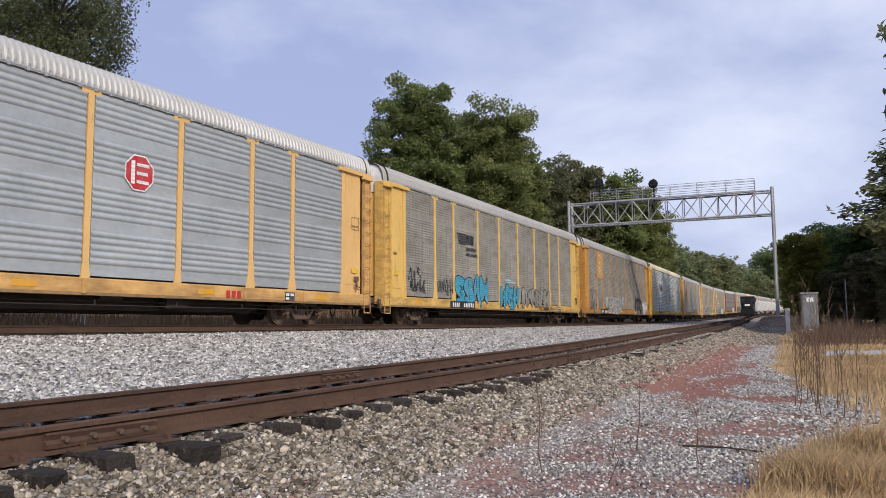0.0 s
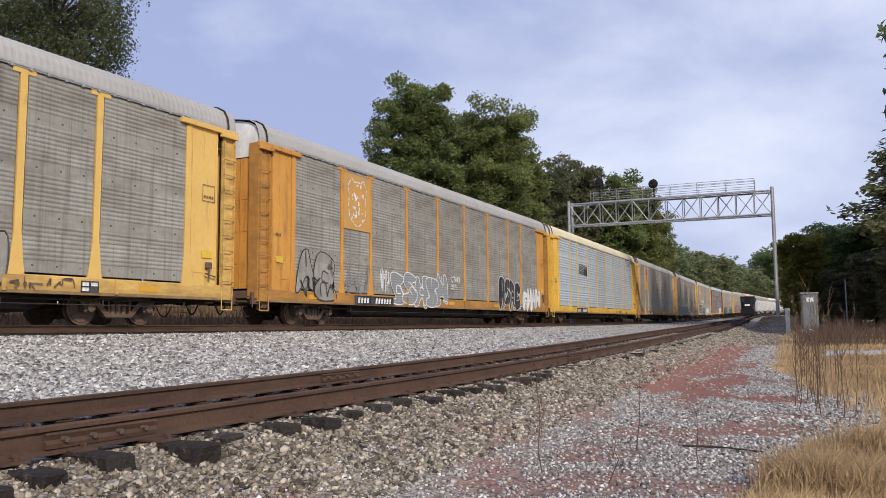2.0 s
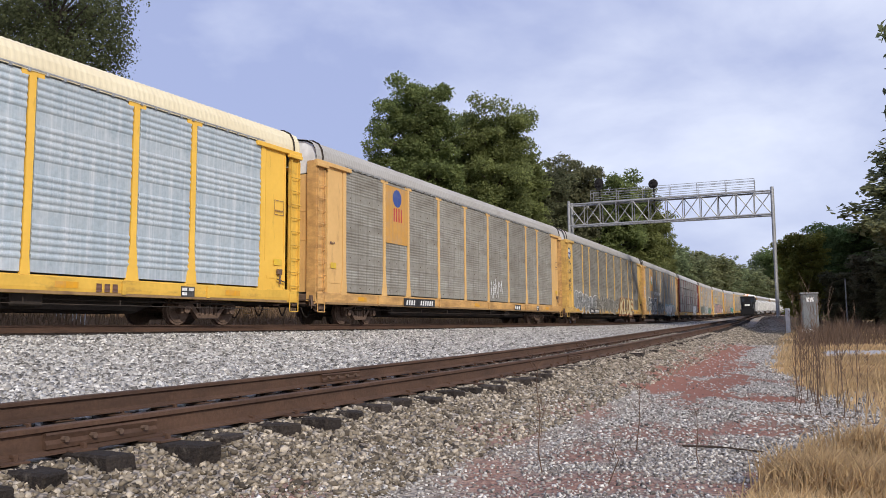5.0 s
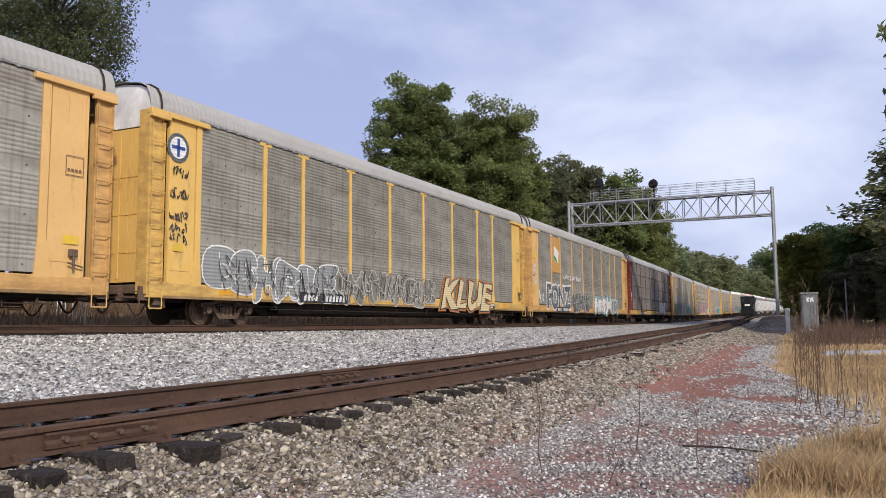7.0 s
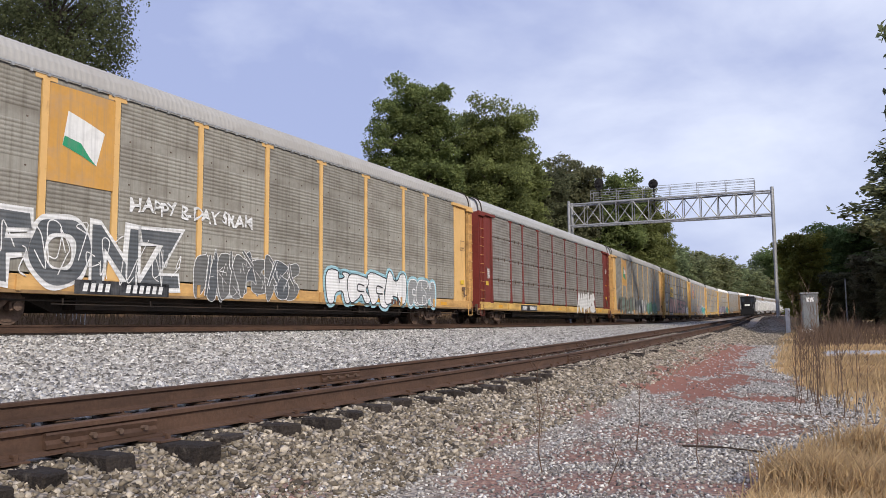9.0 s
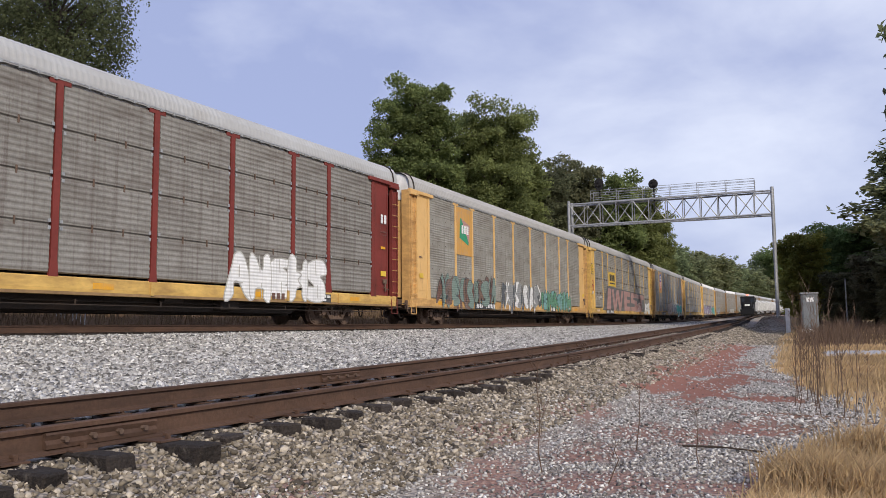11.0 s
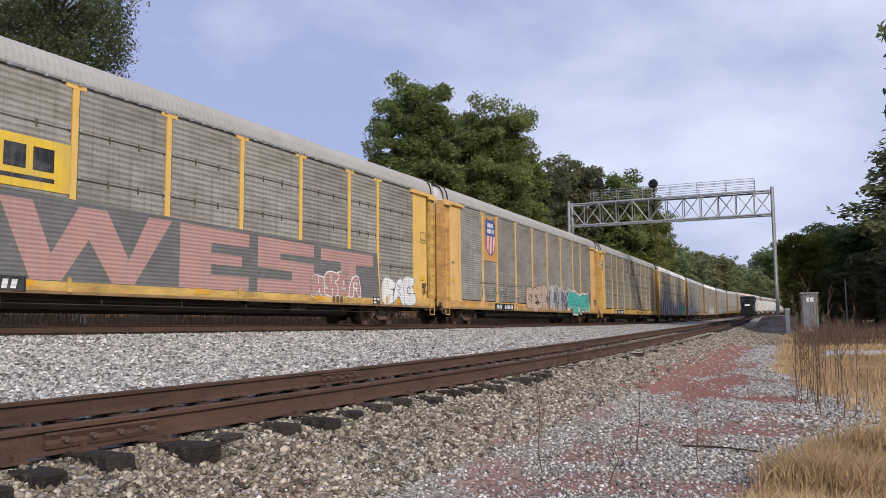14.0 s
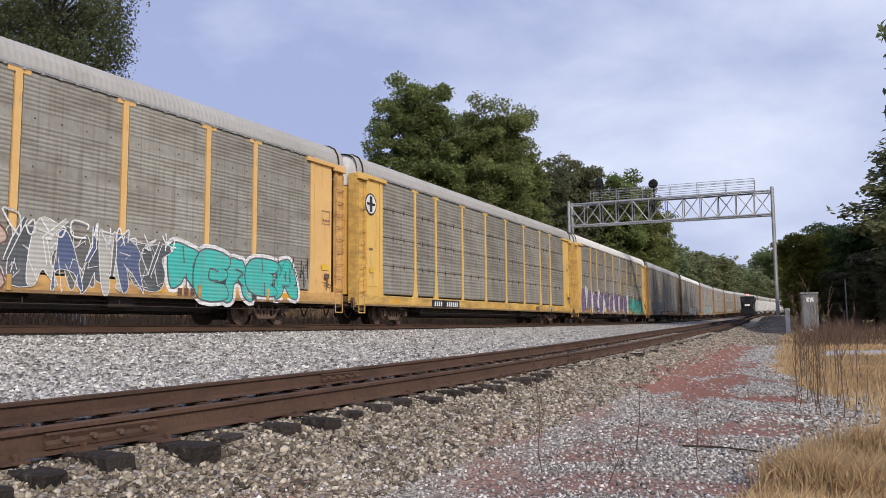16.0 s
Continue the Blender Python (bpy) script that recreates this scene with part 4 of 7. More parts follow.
def tree_meshes(seed, height, radius, low, leaves, size, kind="broad"):
    """Trunk with limbs, and a crown of leaf clumps round the limbs' ends; base at the origin."""
    r = np.random.RandomState(seed)
    bm = bmesh.new()
    tr = height * 0.018 + 0.05
    pts = [Vector((0, 0, -0.3))]
    for i in range(1, 7):
        f = i / 6
        pts.append(Vector((r.normal() * 0.12 * f * radius * 0.4, r.normal() * 0.12 * f * radius * 0.4, height * 0.9 * f)))
    for i in range(6):
        a, b = pts[i], pts[i + 1]
        q = (b - a).to_track_quat("Z", "Y").to_matrix()
        ra, rb = tr * (1.15 - 0.95 * i / 6), tr * (1.15 - 0.95 * (i + 1) / 6)
        lo = [bm.verts.new(a + q @ Vector((ra * math.cos(k * math.tau / 8), ra * math.sin(k * math.tau / 8), 0))) for k in range(8)]
        hi = [bm.verts.new(b + q @ Vector((rb * math.cos(k * math.tau / 8), rb * math.sin(k * math.tau / 8), 0))) for k in range(8)]
        for k in range(8):
            bm.faces.new((lo[k], lo[(k + 1) % 8], hi[(k + 1) % 8], hi[k]))
    clumps = []
    n = 420
    for i in range(n):
        f = low + (1 - low) * (i + 0.5) / n
        z = height * f
        if kind == "broad":
            env = radius * math.sin(math.pi * 0.16 + 0.70 * (f - low) / (1 - low)) ** 0.5
        else:
            env = radius * (1 - ((f - low) / (1 - low))) ** 0.8 + 0.3
        ang = i * 2.39996 + r.uniform(-0.4, 0.4)
        lobe = 0.86 + 0.16 * math.sin(3 * ang + 5 * f + seed) + 0.10 * math.sin(7 * f * math.pi + 2 * ang)
        d = env * lobe * r.uniform(0.06, 1.0) ** 0.5
        c = Vector((d * math.cos(ang), d * math.sin(ang), z + r.normal() * 0.03 * height))
        clumps.append((c, radius * r.uniform(0.09, 0.21)))
        root = pts[min(6, max(1, int(f * 6 / 0.95)))] * 1.0
        root = Vector((root.x, root.y, max(height * low * 0.7, z - d * 0.6)))
        mid = root.lerp(c, 0.55) + Vector((0, 0, 0.04 * height))
        rr = tr * 0.32 * (1.15 - f)
        if i % 3 == 0:
            bar(bm, root, mid, rr + 0.03, 5)
            bar(bm, mid, c, rr * 0.6 + 0.02, 4)
    trunk = finish("trunk", bm)
    w = np.array([q[1] ** 2 for q in clumps])
    idx = r.choice(n, leaves, p=w / w.sum())
    cc = np.array([tuple(q[0]) for q in clumps])[idx]
    cr = np.array([q[1] for q in clumps])[idx]
    dirs = r.normal(size=(leaves, 3))
    dirs /= np.linalg.norm(dirs, axis=1, keepdims=True)
    rad = cr * np.where(r.uniform(size=leaves) < 0.12, 0.9 + 0.45 * r.uniform(size=leaves), 0.3 + 0.85 * r.uniform(size=leaves) ** 0.6)
    wob = 1 + 0.25 * np.sin(dirs[:, 0] * 5 + idx) * np.cos(dirs[:, 1] * 4 + 2 * idx)
    pos = cc + dirs * (rad * wob)[:, None] * np.array([1.15, 1.15, 0.8])
    nor = dirs * 0.45 + r.normal(size=(leaves, 3)) * 0.8 + np.array([0, 0, 0.30])
    nor /= np.linalg.norm(nor, axis=1, keepdims=True)
    crown = leaf_mesh("crown", pos, nor, size * r.uniform(0.6, 1.4, leaves), seed + 1)
    return trunk, crown


TREE_KINDS = {
    "tall_oak": tree_meshes(21, 21, 4.2, 0.14, 90000, 0.125),
    "tall_maple": tree_meshes(22, 20, 4.6, 0.12, 90000, 0.125),
    "oak": tree_meshes(11, 21, 4.2, 0.14, 42000, 0.185),
    "maple": tree_meshes(12, 20, 4.6, 0.12, 42000, 0.185),
    "pine": tree_meshes(18, 21, 4.4, 0.38, 32000, 0.19, "cone"),
    "thin_oak": tree_meshes(15, 16, 4.4, 0.25, 62000, 0.080),
    "far_oak": tree_meshes(16, 21, 6.0, 0.06, 9000, 0.40),
    "far_pine": tree_meshes(17, 23, 4.5, 0.10, 8000, 0.40, "cone"),
}


def tree_size(me):
    co = np.empty(len(me.vertices) * 3)
    me.vertices.foreach_get("co", co)
    co = co.reshape(-1, 3)
    return np.percentile(np.hypot(co[:, 0], co[:, 1]), 97), np.percentile(co[:, 2], 99.8)


TREE_SIZE = {k: tree_size(v[1]) for k, v in TREE_KINDS.items()}


def tree(kind, leaf, bearing, depth, half, rise, label, group, turn=0.0):
    """A tree at a bearing (tangent) and depth from the origin, with its half width and the height of its top over 1.5 m, all as tangents."""
    x, y = bearing * depth, depth
    t = tagged(new("tree"), label, "tree", group)
    g = place_ground(x, y)
    w, h = TREE_SIZE[kind]
    k, kz = 0.95 * half * depth / w, (0.965 * rise * depth + 1.5 - g) / h
    t.matrix_basis = Matrix.Translation((x, y, g)) @ Matrix.Rotation(turn, 4, "Z") @ Matrix.Diagonal((k, k, kz, 1))
    put_mesh("trunk", TREE_KINDS[kind][0], M["bark"], t)
    put_mesh("crown", TREE_KINDS[kind][1], M[leaf], t)
    return t


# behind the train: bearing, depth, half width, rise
for b, d, hw, up, kind, leaf in ((-0.505, 34, 0.108, 0.50, "thin_oak", "leaf_shaded"), (-0.640, 42, 0.120, 0.42, "thin_oak", "leaf_shaded"),
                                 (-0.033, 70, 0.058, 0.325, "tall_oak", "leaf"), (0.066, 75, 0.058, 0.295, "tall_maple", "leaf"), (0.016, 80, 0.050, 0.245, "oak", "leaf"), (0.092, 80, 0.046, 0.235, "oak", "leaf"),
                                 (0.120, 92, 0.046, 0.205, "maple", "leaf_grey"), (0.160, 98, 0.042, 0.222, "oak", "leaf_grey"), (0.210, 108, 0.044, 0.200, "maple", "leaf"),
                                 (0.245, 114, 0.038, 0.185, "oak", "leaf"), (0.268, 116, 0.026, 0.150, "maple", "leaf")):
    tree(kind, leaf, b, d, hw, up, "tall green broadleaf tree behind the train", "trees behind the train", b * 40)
rt = random.Random(9)
for i in range(30):
    f = i / 29
    b, d = 0.272 + 0.125 * f + rt.uniform(-0.004, 0.004), 170 + 200 * f + rt.uniform(-10, 10)
    tree("far_oak" if i % 3 else "far_pine", "leaf_dark", b, d, rt.uniform(0.022, 0.034), 0.108 - 0.040 * f + rt.uniform(-0.008, 0.006),
         "distant dark green tree in a wood", "distant wood", rt.uniform(0, 6))
# right of the tracks
for b, d, hw, up, kind, leaf in ((0.452, 84, 0.034, 0.122, "maple", "leaf_autumn"), (0.425, 420, 0.030, 0.100, "oak", "leaf"), (0.402, 430, 0.030, 0.080, "far_oak", "leaf_dark"), (0.415, 450, 0.028, 0.10, "far_oak", "leaf_dark"),
                              (0.490, 105, 0.038, 0.133, "oak", "leaf"), (0.520, 100, 0.040, 0.130, "maple", "leaf"), (0.555, 98, 0.040, 0.138, "oak", "leaf"), (0.655, 46, 0.122, 0.325, "pine", "leaf_dark"),
                              (0.590, 110, 0.05, 0.15, "far_oak", "leaf_dark"), (0.470, 140, 0.035, 0.10, "far_oak", "leaf_dark"), (0.530, 140, 0.04, 0.11, "far_oak", "leaf_dark"),
                              (0.545, 62, 0.034, 0.095, "maple", "leaf_grey"), (0.580, 50, 0.036, 0.085, "maple", "leaf_grey"), (0.505, 80, 0.03, 0.07, "maple", "leaf_grey")):
    tree(kind, leaf, b, d, hw, up, "dark leafy tree at the edge of the yard", "trees right of the tracks", b * 50)


# unseen tall trees, added beside the yard to shade the line beyond it
for i in range(8):
    q, _ = main_at(60 + 6.2 * i, 30.0 + 2.0 * (i % 2))
    tree("far_oak" if i % 3 else "far_pine", "leaf_dark", q.x / q.y, q.y, 5.2 / q.y, 30.0 / q.y, "tall dark tree added out of view to shade the line", "trees right of the tracks", i * 1.7)


# ---------------------------------------------------------------- markings and graffiti on the cars
def paint(name, c, rough=0.6, ribbed=True):
    """Sprayed paint, worn down to the grey steel in patches, over the panels' ribs."""
    m = material(name + "_spray_paint", c, rough, dark=tuple(v * 0.85 for v in c), scale=1.5, fine=10, stain=tuple(0.5 * v + 0.13 for v in c), stain_amount=0.42, stain_scale=(0.8, 1.6, 2.6), bump=0.02, grit=0.10,
                 streak=tuple(0.4 * v + 0.11 for v in c))
    M[name] = m
    if not ribbed:
        return
    n, l = m.node_tree.nodes, m.node_tree.links
    ribs = n.new("ShaderNodeTexWave")
    ribs.wave_type, ribs.bands_direction = "BANDS", "Z"
    ribs.inputs["Scale"].default_value, ribs.inputs["Distortion"].default_value = 3.05, 0.0
    l.new(n["Texture Coordinate"].outputs["Object"], ribs.inputs["Vector"])
    bp = n.new("ShaderNodeBump")
    bp.inputs["Strength"].default_value, bp.inputs["Distance"].default_value = 0.4, 0.022
    l.new(ribs.outputs["Fac"], bp.inputs["Height"])
    l.new(bp.outputs["Normal"], n["Principled BSDF"].inputs["Normal"])


for nm, c in (("cyan", (0.05, 0.33, 0.48)), ("navy", (0.10, 0.13, 0.24)), ("primer", (0.145, 0.145, 0.14)), ("ink", (0.02, 0.02, 0.024)), ("pinkcream", (0.55, 0.41, 0.33)), ("chalk", (0.82, 0.82, 0.81)), ("white_plate", (0.80, 0.80, 0.78)), ("slate", (0.10, 0.11, 0.12)), ("ash", (0.29, 0.30, 0.30)), ("mint", (0.06, 0.50, 0.44)),
              ("pink", (0.47, 0.27, 0.24)), ("cream", (0.68, 0.56, 0.32)), ("rust", (0.42, 0.16, 0.05)), ("teal", (0.20, 0.40, 0.38)), ("mossgrey", (0.19, 0.265, 0.225)), ("umber", (0.19, 0.12, 0.09)), ("leafgreen", (0.14, 0.33, 0.20)), ("purple", (0.22, 0.12, 0.32)),
              ("red", (0.52, 0.03, 0.04)), ("blue", (0.04, 0.08, 0.30)), ("plate", (0.62, 0.33, 0.08)), ("lemon", (0.80, 0.53, 0.05)), ("brown", (0.15, 0.08, 0.06)), ("flag", (0.02, 0.30, 0.14)),
              ("skyblue", (0.35, 0.60, 0.68)), ("dirtywhite", (0.50, 0.49, 0.45)), ("amber", (0.74, 0.36, 0.02))):
    paint(nm, c, ribbed=nm not in ("plate", "lemon", "amber", "flag", "blue", "red", "ink", "white_plate"))
FACE = WIDE + 0.024


def side_faces(car, name, polys, mat, level, label=""):
    """Flat shapes, lists of (y, z), on the camera's side of a car; level lifts one layer over another."""
    x = FACE + level * 0.004
    verts, faces = [], []
    for poly in polys:
        k = len(verts)
        verts += [(x, y, z) for y, z in poly]
        faces.append(tuple(range(k, k + len(poly))))
    ob = put_mesh(name, mesh_from(name, verts, faces), M[mat], car, label=label)
    if len(polys) > 1 and name in ("graffiti_marks", "tag", "emblem_bars", "emblem_stripes", "inspection_marks", "graffiti_over", "graffiti_halo", "worn_emblem"):
        ob["kind"] = "stuff"
    return ob


def strip(pts, w):
    """Quads along a line of (y, z), w wide, tapering a little at its ends."""
    out = []
    n = len(pts)
    side = []
    for i, (a, b) in enumerate(pts):
        p, q = pts[max(0, i - 1)], pts[min(n - 1, i + 1)]
        d = math.hypot(q[0] - p[0], q[1] - p[1]) or 1
        f = w / 2 * (0.75 if i in (0, n - 1) else 1)
        side.append(((a - (q[1] - p[1]) / d * f, b + (q[0] - p[0]) / d * f), (a + (q[1] - p[1]) / d * f, b - (q[0] - p[0]) / d * f)))
    for (a, b), (c, d) in zip(side, side[1:]):
        out.append([b, d, c, a])
    return out


def curve(pts, n=6):
    """A smooth line through points."""
    out = []
    for i in range(len(pts) - 1):
        p0, p1, p2, p3 = pts[max(0, i - 1)], pts[i], pts[i + 1], pts[min(len(pts) - 1, i + 2)]
        for k in range(n):
            t = k / n
            out.append(tuple(0.5 * (2 * b + (c - a) * t + (2 * a - 5 * b + 4 * c - d) * t * t + (3 * b - a - 3 * c + d) * t ** 3) for a, b, c, d in zip(p0, p1, p2, p3)))
    out.append(pts[-1])
    return out


def blob(cy, cz, ry, rz, r, power=2.6, n=28, grow=0.0):
    w = [r.uniform(-0.10, 0.10) for _ in range(3)]
    out = []
    for i in range(n):
        a = i * math.tau / n
        k = 1 + w[0] * math.sin(2 * a + 1) + w[1] * math.sin(3 * a) + w[2] * math.cos(a)
        c, s = math.cos(a), math.sin(a)
        d = (abs(c) ** power + abs(s) ** power) ** (-1 / power)
        out.append((cy + (ry * k + grow) * c * d, cz + (rz * k + grow) * s * d))
    return out


# silhouettes of sprayed block letters, none of them a letter that can be read
GLYPHS = (
    [(-1, -1), (-0.6, 0.6), (-0.1, 1), (0.4, 0.8), (1, -1), (0.45, -0.95), (0.2, -0.4), (-0.25, -0.4), (-0.45, -1)],
    [(-0.9, -1), (-0.95, 0.9), (0.3, 1), (0.95, 0.55), (0.6, 0.0), (1, -0.95), (0.4, -1), (0.0, -0.4), (-0.35, -0.95)],
    [(-0.9, -0.6), (-0.8, -1), (0.6, -0.95), (1, -0.3), (0.35, 0.25), (0.9, 0.5), (0.7, 1), (-0.7, 0.95), (-1, 0.2), (-0.3, -0.4)],
    [(-1, -1), (-0.95, 0.95), (-0.35, 1), (-0.2, 0.45), (0.3, 0.5), (0.4, 1), (1, 0.9), (0.95, -1), (0.35, -1), (0.2, -0.5), (-0.25, -0.5), (-0.4, -1)],
    [(-0.95, -0.9), (-0.9, 0.9), (0.9, 1), (1, 0.45), (0.15, 0.35), (0.75, 0.1), (0.75, -0.25), (0.15, -0.35), (0.95, -0.45), (0.9, -1)],
)


def glyph(shape, cy, cz, ry, rz, grow):
    """A rounded closed outline through the corners of a shape, scaled and grown outwards."""
    n = len(shape)
    pts = []
    for i in range(n):
        p0, p1, p2, p3 = (shape[(i + j) % n] for j in (-1, 0, 1, 2))
        for t in (0.0, 0.25, 0.5, 0.75):
            pts.append(tuple(m + 0.62 * t * (1 - t) * ((1 - t) * (m - a - (b - m)) - t * (d - b - (b - m))) + t * (b - m) for a, m, b, d in zip(p0, p1, p2, p3)))
    pts = [(cy + a * ry, cz + b * rz) for a, b in pts]
    area = sum(p[0] * q[1] - q[0] * p[1] for p, q in zip(pts, pts[1:] + pts[:1]))
    if area < 0:
        pts.reverse()
    out = []
    for i, p in enumerate(pts):
        a, b = pts[i - 2], pts[(i + 2) % len(pts)]
        d = math.hypot(b[0] - a[0], b[1] - a[1]) or 1
        out.append((p[0] + (b[1] - a[1]) / d * grow, p[1] - (b[0] - a[0]) / d * grow))
    return out


def throw_up(car, y0, y1, z0, z1, letters, fill, line, seed, halo=None, inner=True):
    """Bubble letters that cannot be read: outlined round bodies with counters and strokes."""
    r = random.Random(seed)
    z0 = max(z0, SILL0 + 0.05)
    w = (y1 - y0) / letters
    outer, body, marks, glow = [], [], [], []
    for i in range(letters):
        cy, cz = y0 + (i + 0.5) * w, (z0 + z1) / 2 + r.uniform(-0.08, 0.08) * (z1 - z0)
        ry, rz = w * 0.56, (z1 - z0) * r.uniform(0.36, 0.44)
        k = r.randrange(len(GLYPHS))
        shape = [(a + r.uniform(-0.19, 0.19), b + r.uniform(-0.17, 0.17)) for a, b in GLYPHS[k]]
        for acc, g in ((glow, 0.15), (outer, 0.045), (body, 0.0)):
            acc.append(glyph(shape, cy, cz, ry, rz, g))
        if inner:
            t = 0.05
            kind = r.randrange(4)
            if kind == 0:
                marks += strip(curve([(cy - 0.3 * ry, cz + 0.45 * rz), (cy + 0.25 * ry, cz + 0.25 * rz), (cy - 0.1 * ry, cz - 0.05 * rz), (cy + 0.3 * ry, cz - 0.4 * rz)]), t)
            elif kind == 1:
                marks += strip(curve([(cy, cz + 0.5 * rz), (cy, cz - 0.1 * rz)]), t) + strip([(cy - 0.3 * ry, cz - 0.35 * rz), (cy + 0.3 * ry, cz - 0.35 * rz)], t)
            elif kind == 2:
                marks += strip(curve([(cy + 0.35 * ry, cz + 0.2 * rz), (cy - 0.2 * ry, cz + 0.3 * rz), (cy - 0.25 * ry, cz - 0.2 * rz), (cy + 0.35 * ry, cz - 0.25 * rz)]), t)
            else:
                marks += strip([(cy - 0.15 * ry, cz + 1.0 * rz), (cy - 0.05 * ry, cz + 0.2 * rz)], t) + strip([(cy + 0.1 * ry, cz - 1.0 * rz), (cy + 0.1 * ry, cz - 0.3 * rz)], t)
    if halo:
        side_faces(car, "graffiti_halo", glow, halo, 0)
    for i in range(letters):
        side_faces(car, "graffiti_outline", [outer[i]], line, 1 + 2 * (i % 2))
        side_faces(car, "graffiti_letter", [body[i]], fill, 2 + 2 * (i % 2))
    if marks:
        side_faces(car, "graffiti_marks", marks, line, 6)
    if fill in ("cyan", "ash", "ink"):
        shine = []
        for b in body:
            k = len(b)
            cy, cz = sum(p[0] for p in b) / k, sum(p[1] for p in b) / k
            shine += strip([(cy + (y - cy) * 0.82, cz + (z - cz) * 0.85) for y, z in b[k * 3 // 10:k * 4 // 10 + 1]], 0.045)
        ob = side_faces(car, "graffiti_marks", shine, "skyblue" if fill == "cyan" else "chalk", 6)


def wild(car, y0, y1, z0, z1, fills, line, seed, width=0.30, halo=None):
    """A tangled piece: sharp overlapping letter bodies with thin outlines, inner lines and long spikes."""
    r = random.Random(seed)
    z0 = max(z0, SILL0 + 0.05)
    h = z1 - z0
    k = max(4, int((y1 - y0) / 0.46))
    w = (y1 - y0) / k
    if halo:
        side_faces(car, "graffiti_halo", [blob(y0 + (y1 - y0) * (i + 0.5) / 5, (z0 + z1) / 2, (y1 - y0) / 8, h * 0.5, r, grow=0.1) for i in range(5)], halo, 0)
    lines = []
    for i in range(k):
        cy, cz = y0 + (i + 0.5) * w + r.uniform(-0.1, 0.1), z0 + h * r.uniform(0.40, 0.54)
        ry, rz = w * r.uniform(0.65, 1.0), h * r.uniform(0.31, 0.40)
        lean = r.uniform(-0.3, 0.3)
        shape = [(a + lean * b + r.uniform(-0.3, 0.3), b + r.uniform(-0.25, 0.25)) for a, b in GLYPHS[r.randrange(len(GLYPHS))]]
        lv = 1 + 2 * (i % 4)
        for g, mat, up in ((0.022, line, 0), (0.0, fills[i % len(fills)], 1)):
            side_faces(car, "graffiti_outline" if not up else "graffiti_letter", [glyph(shape, cy, cz, ry, rz, g)], mat, lv + up)
        for _ in range(3):
            a, b = cy + r.uniform(-0.8, 0.8) * ry, cz + r.uniform(-0.8, 0.8) * rz
            lines += strip([(a, b), (a + r.uniform(-0.5, 0.5) * ry, b + r.uniform(-0.7, 0.7) * rz), (a + r.uniform(-0.9, 0.9) * ry, b + r.uniform(-0.3, 0.6) * rz)], 0.022)
        if i % 2 == 0:
            a, b = cy + r.uniform(-0.5, 0.5) * w, cz + rz * r.uniform(0.2, 0.6)
            pts = [(a, b - 0.5 * h * r.random()), (a + r.uniform(-0.25, 0.25), b), (a + r.uniform(-0.45, 0.45), min(z1, b + 0.3 * h))]
            side_faces(car, "graffiti_outline", strip(pts, width * 0.42 + 0.06), line, 10)
            side_faces(car, "graffiti_stroke", strip(pts, width * 0.42), fills[(i // 2 + 1) % len(fills)], 11)
    side_faces(car, "graffiti_marks", lines, line, 9)


def scribble(car, y0, y1, z0, z1, mat, seed, n=6, w=0.035, level=2):
    """A thin scrawled tag that cannot be read."""
    r = random.Random(seed)
    polys = []
    for i in range(n):
        cy = y0 + (y1 - y0) * (i + 0.5) / n
        d = (y1 - y0) / n * 0.6
        pts = [(cy + r.uniform(-d, d), z0 + (z1 - z0) * r.random()) for _ in range(5)]
        polys += strip(curve(pts, 5), w)
    side_faces(car, "tag", polys, mat, level)


def bars(car, y0, y1, z, h, mat, n, back=None, level=1):
    """Writing that is not reproduced, as plain bars."""
    if back:
        side_faces(car, "stencil_plate", [[(y0 - 0.06, z - h * 0.25), (y1 + 0.06, z - h * 0.25), (y1 + 0.06, z + h * 1.25), (y0 - 0.06, z + h * 1.25)]], back, level + 3)
    w = (y1 - y0) / n
    for i in range(n):
        side_faces(car, "stencil_bar", [[(y0 + i * w, z), (y0 + (i + 0.68) * w, z), (y0 + (i + 0.68) * w, z + h), (y0 + i * w, z + h)]], mat, level + 4)


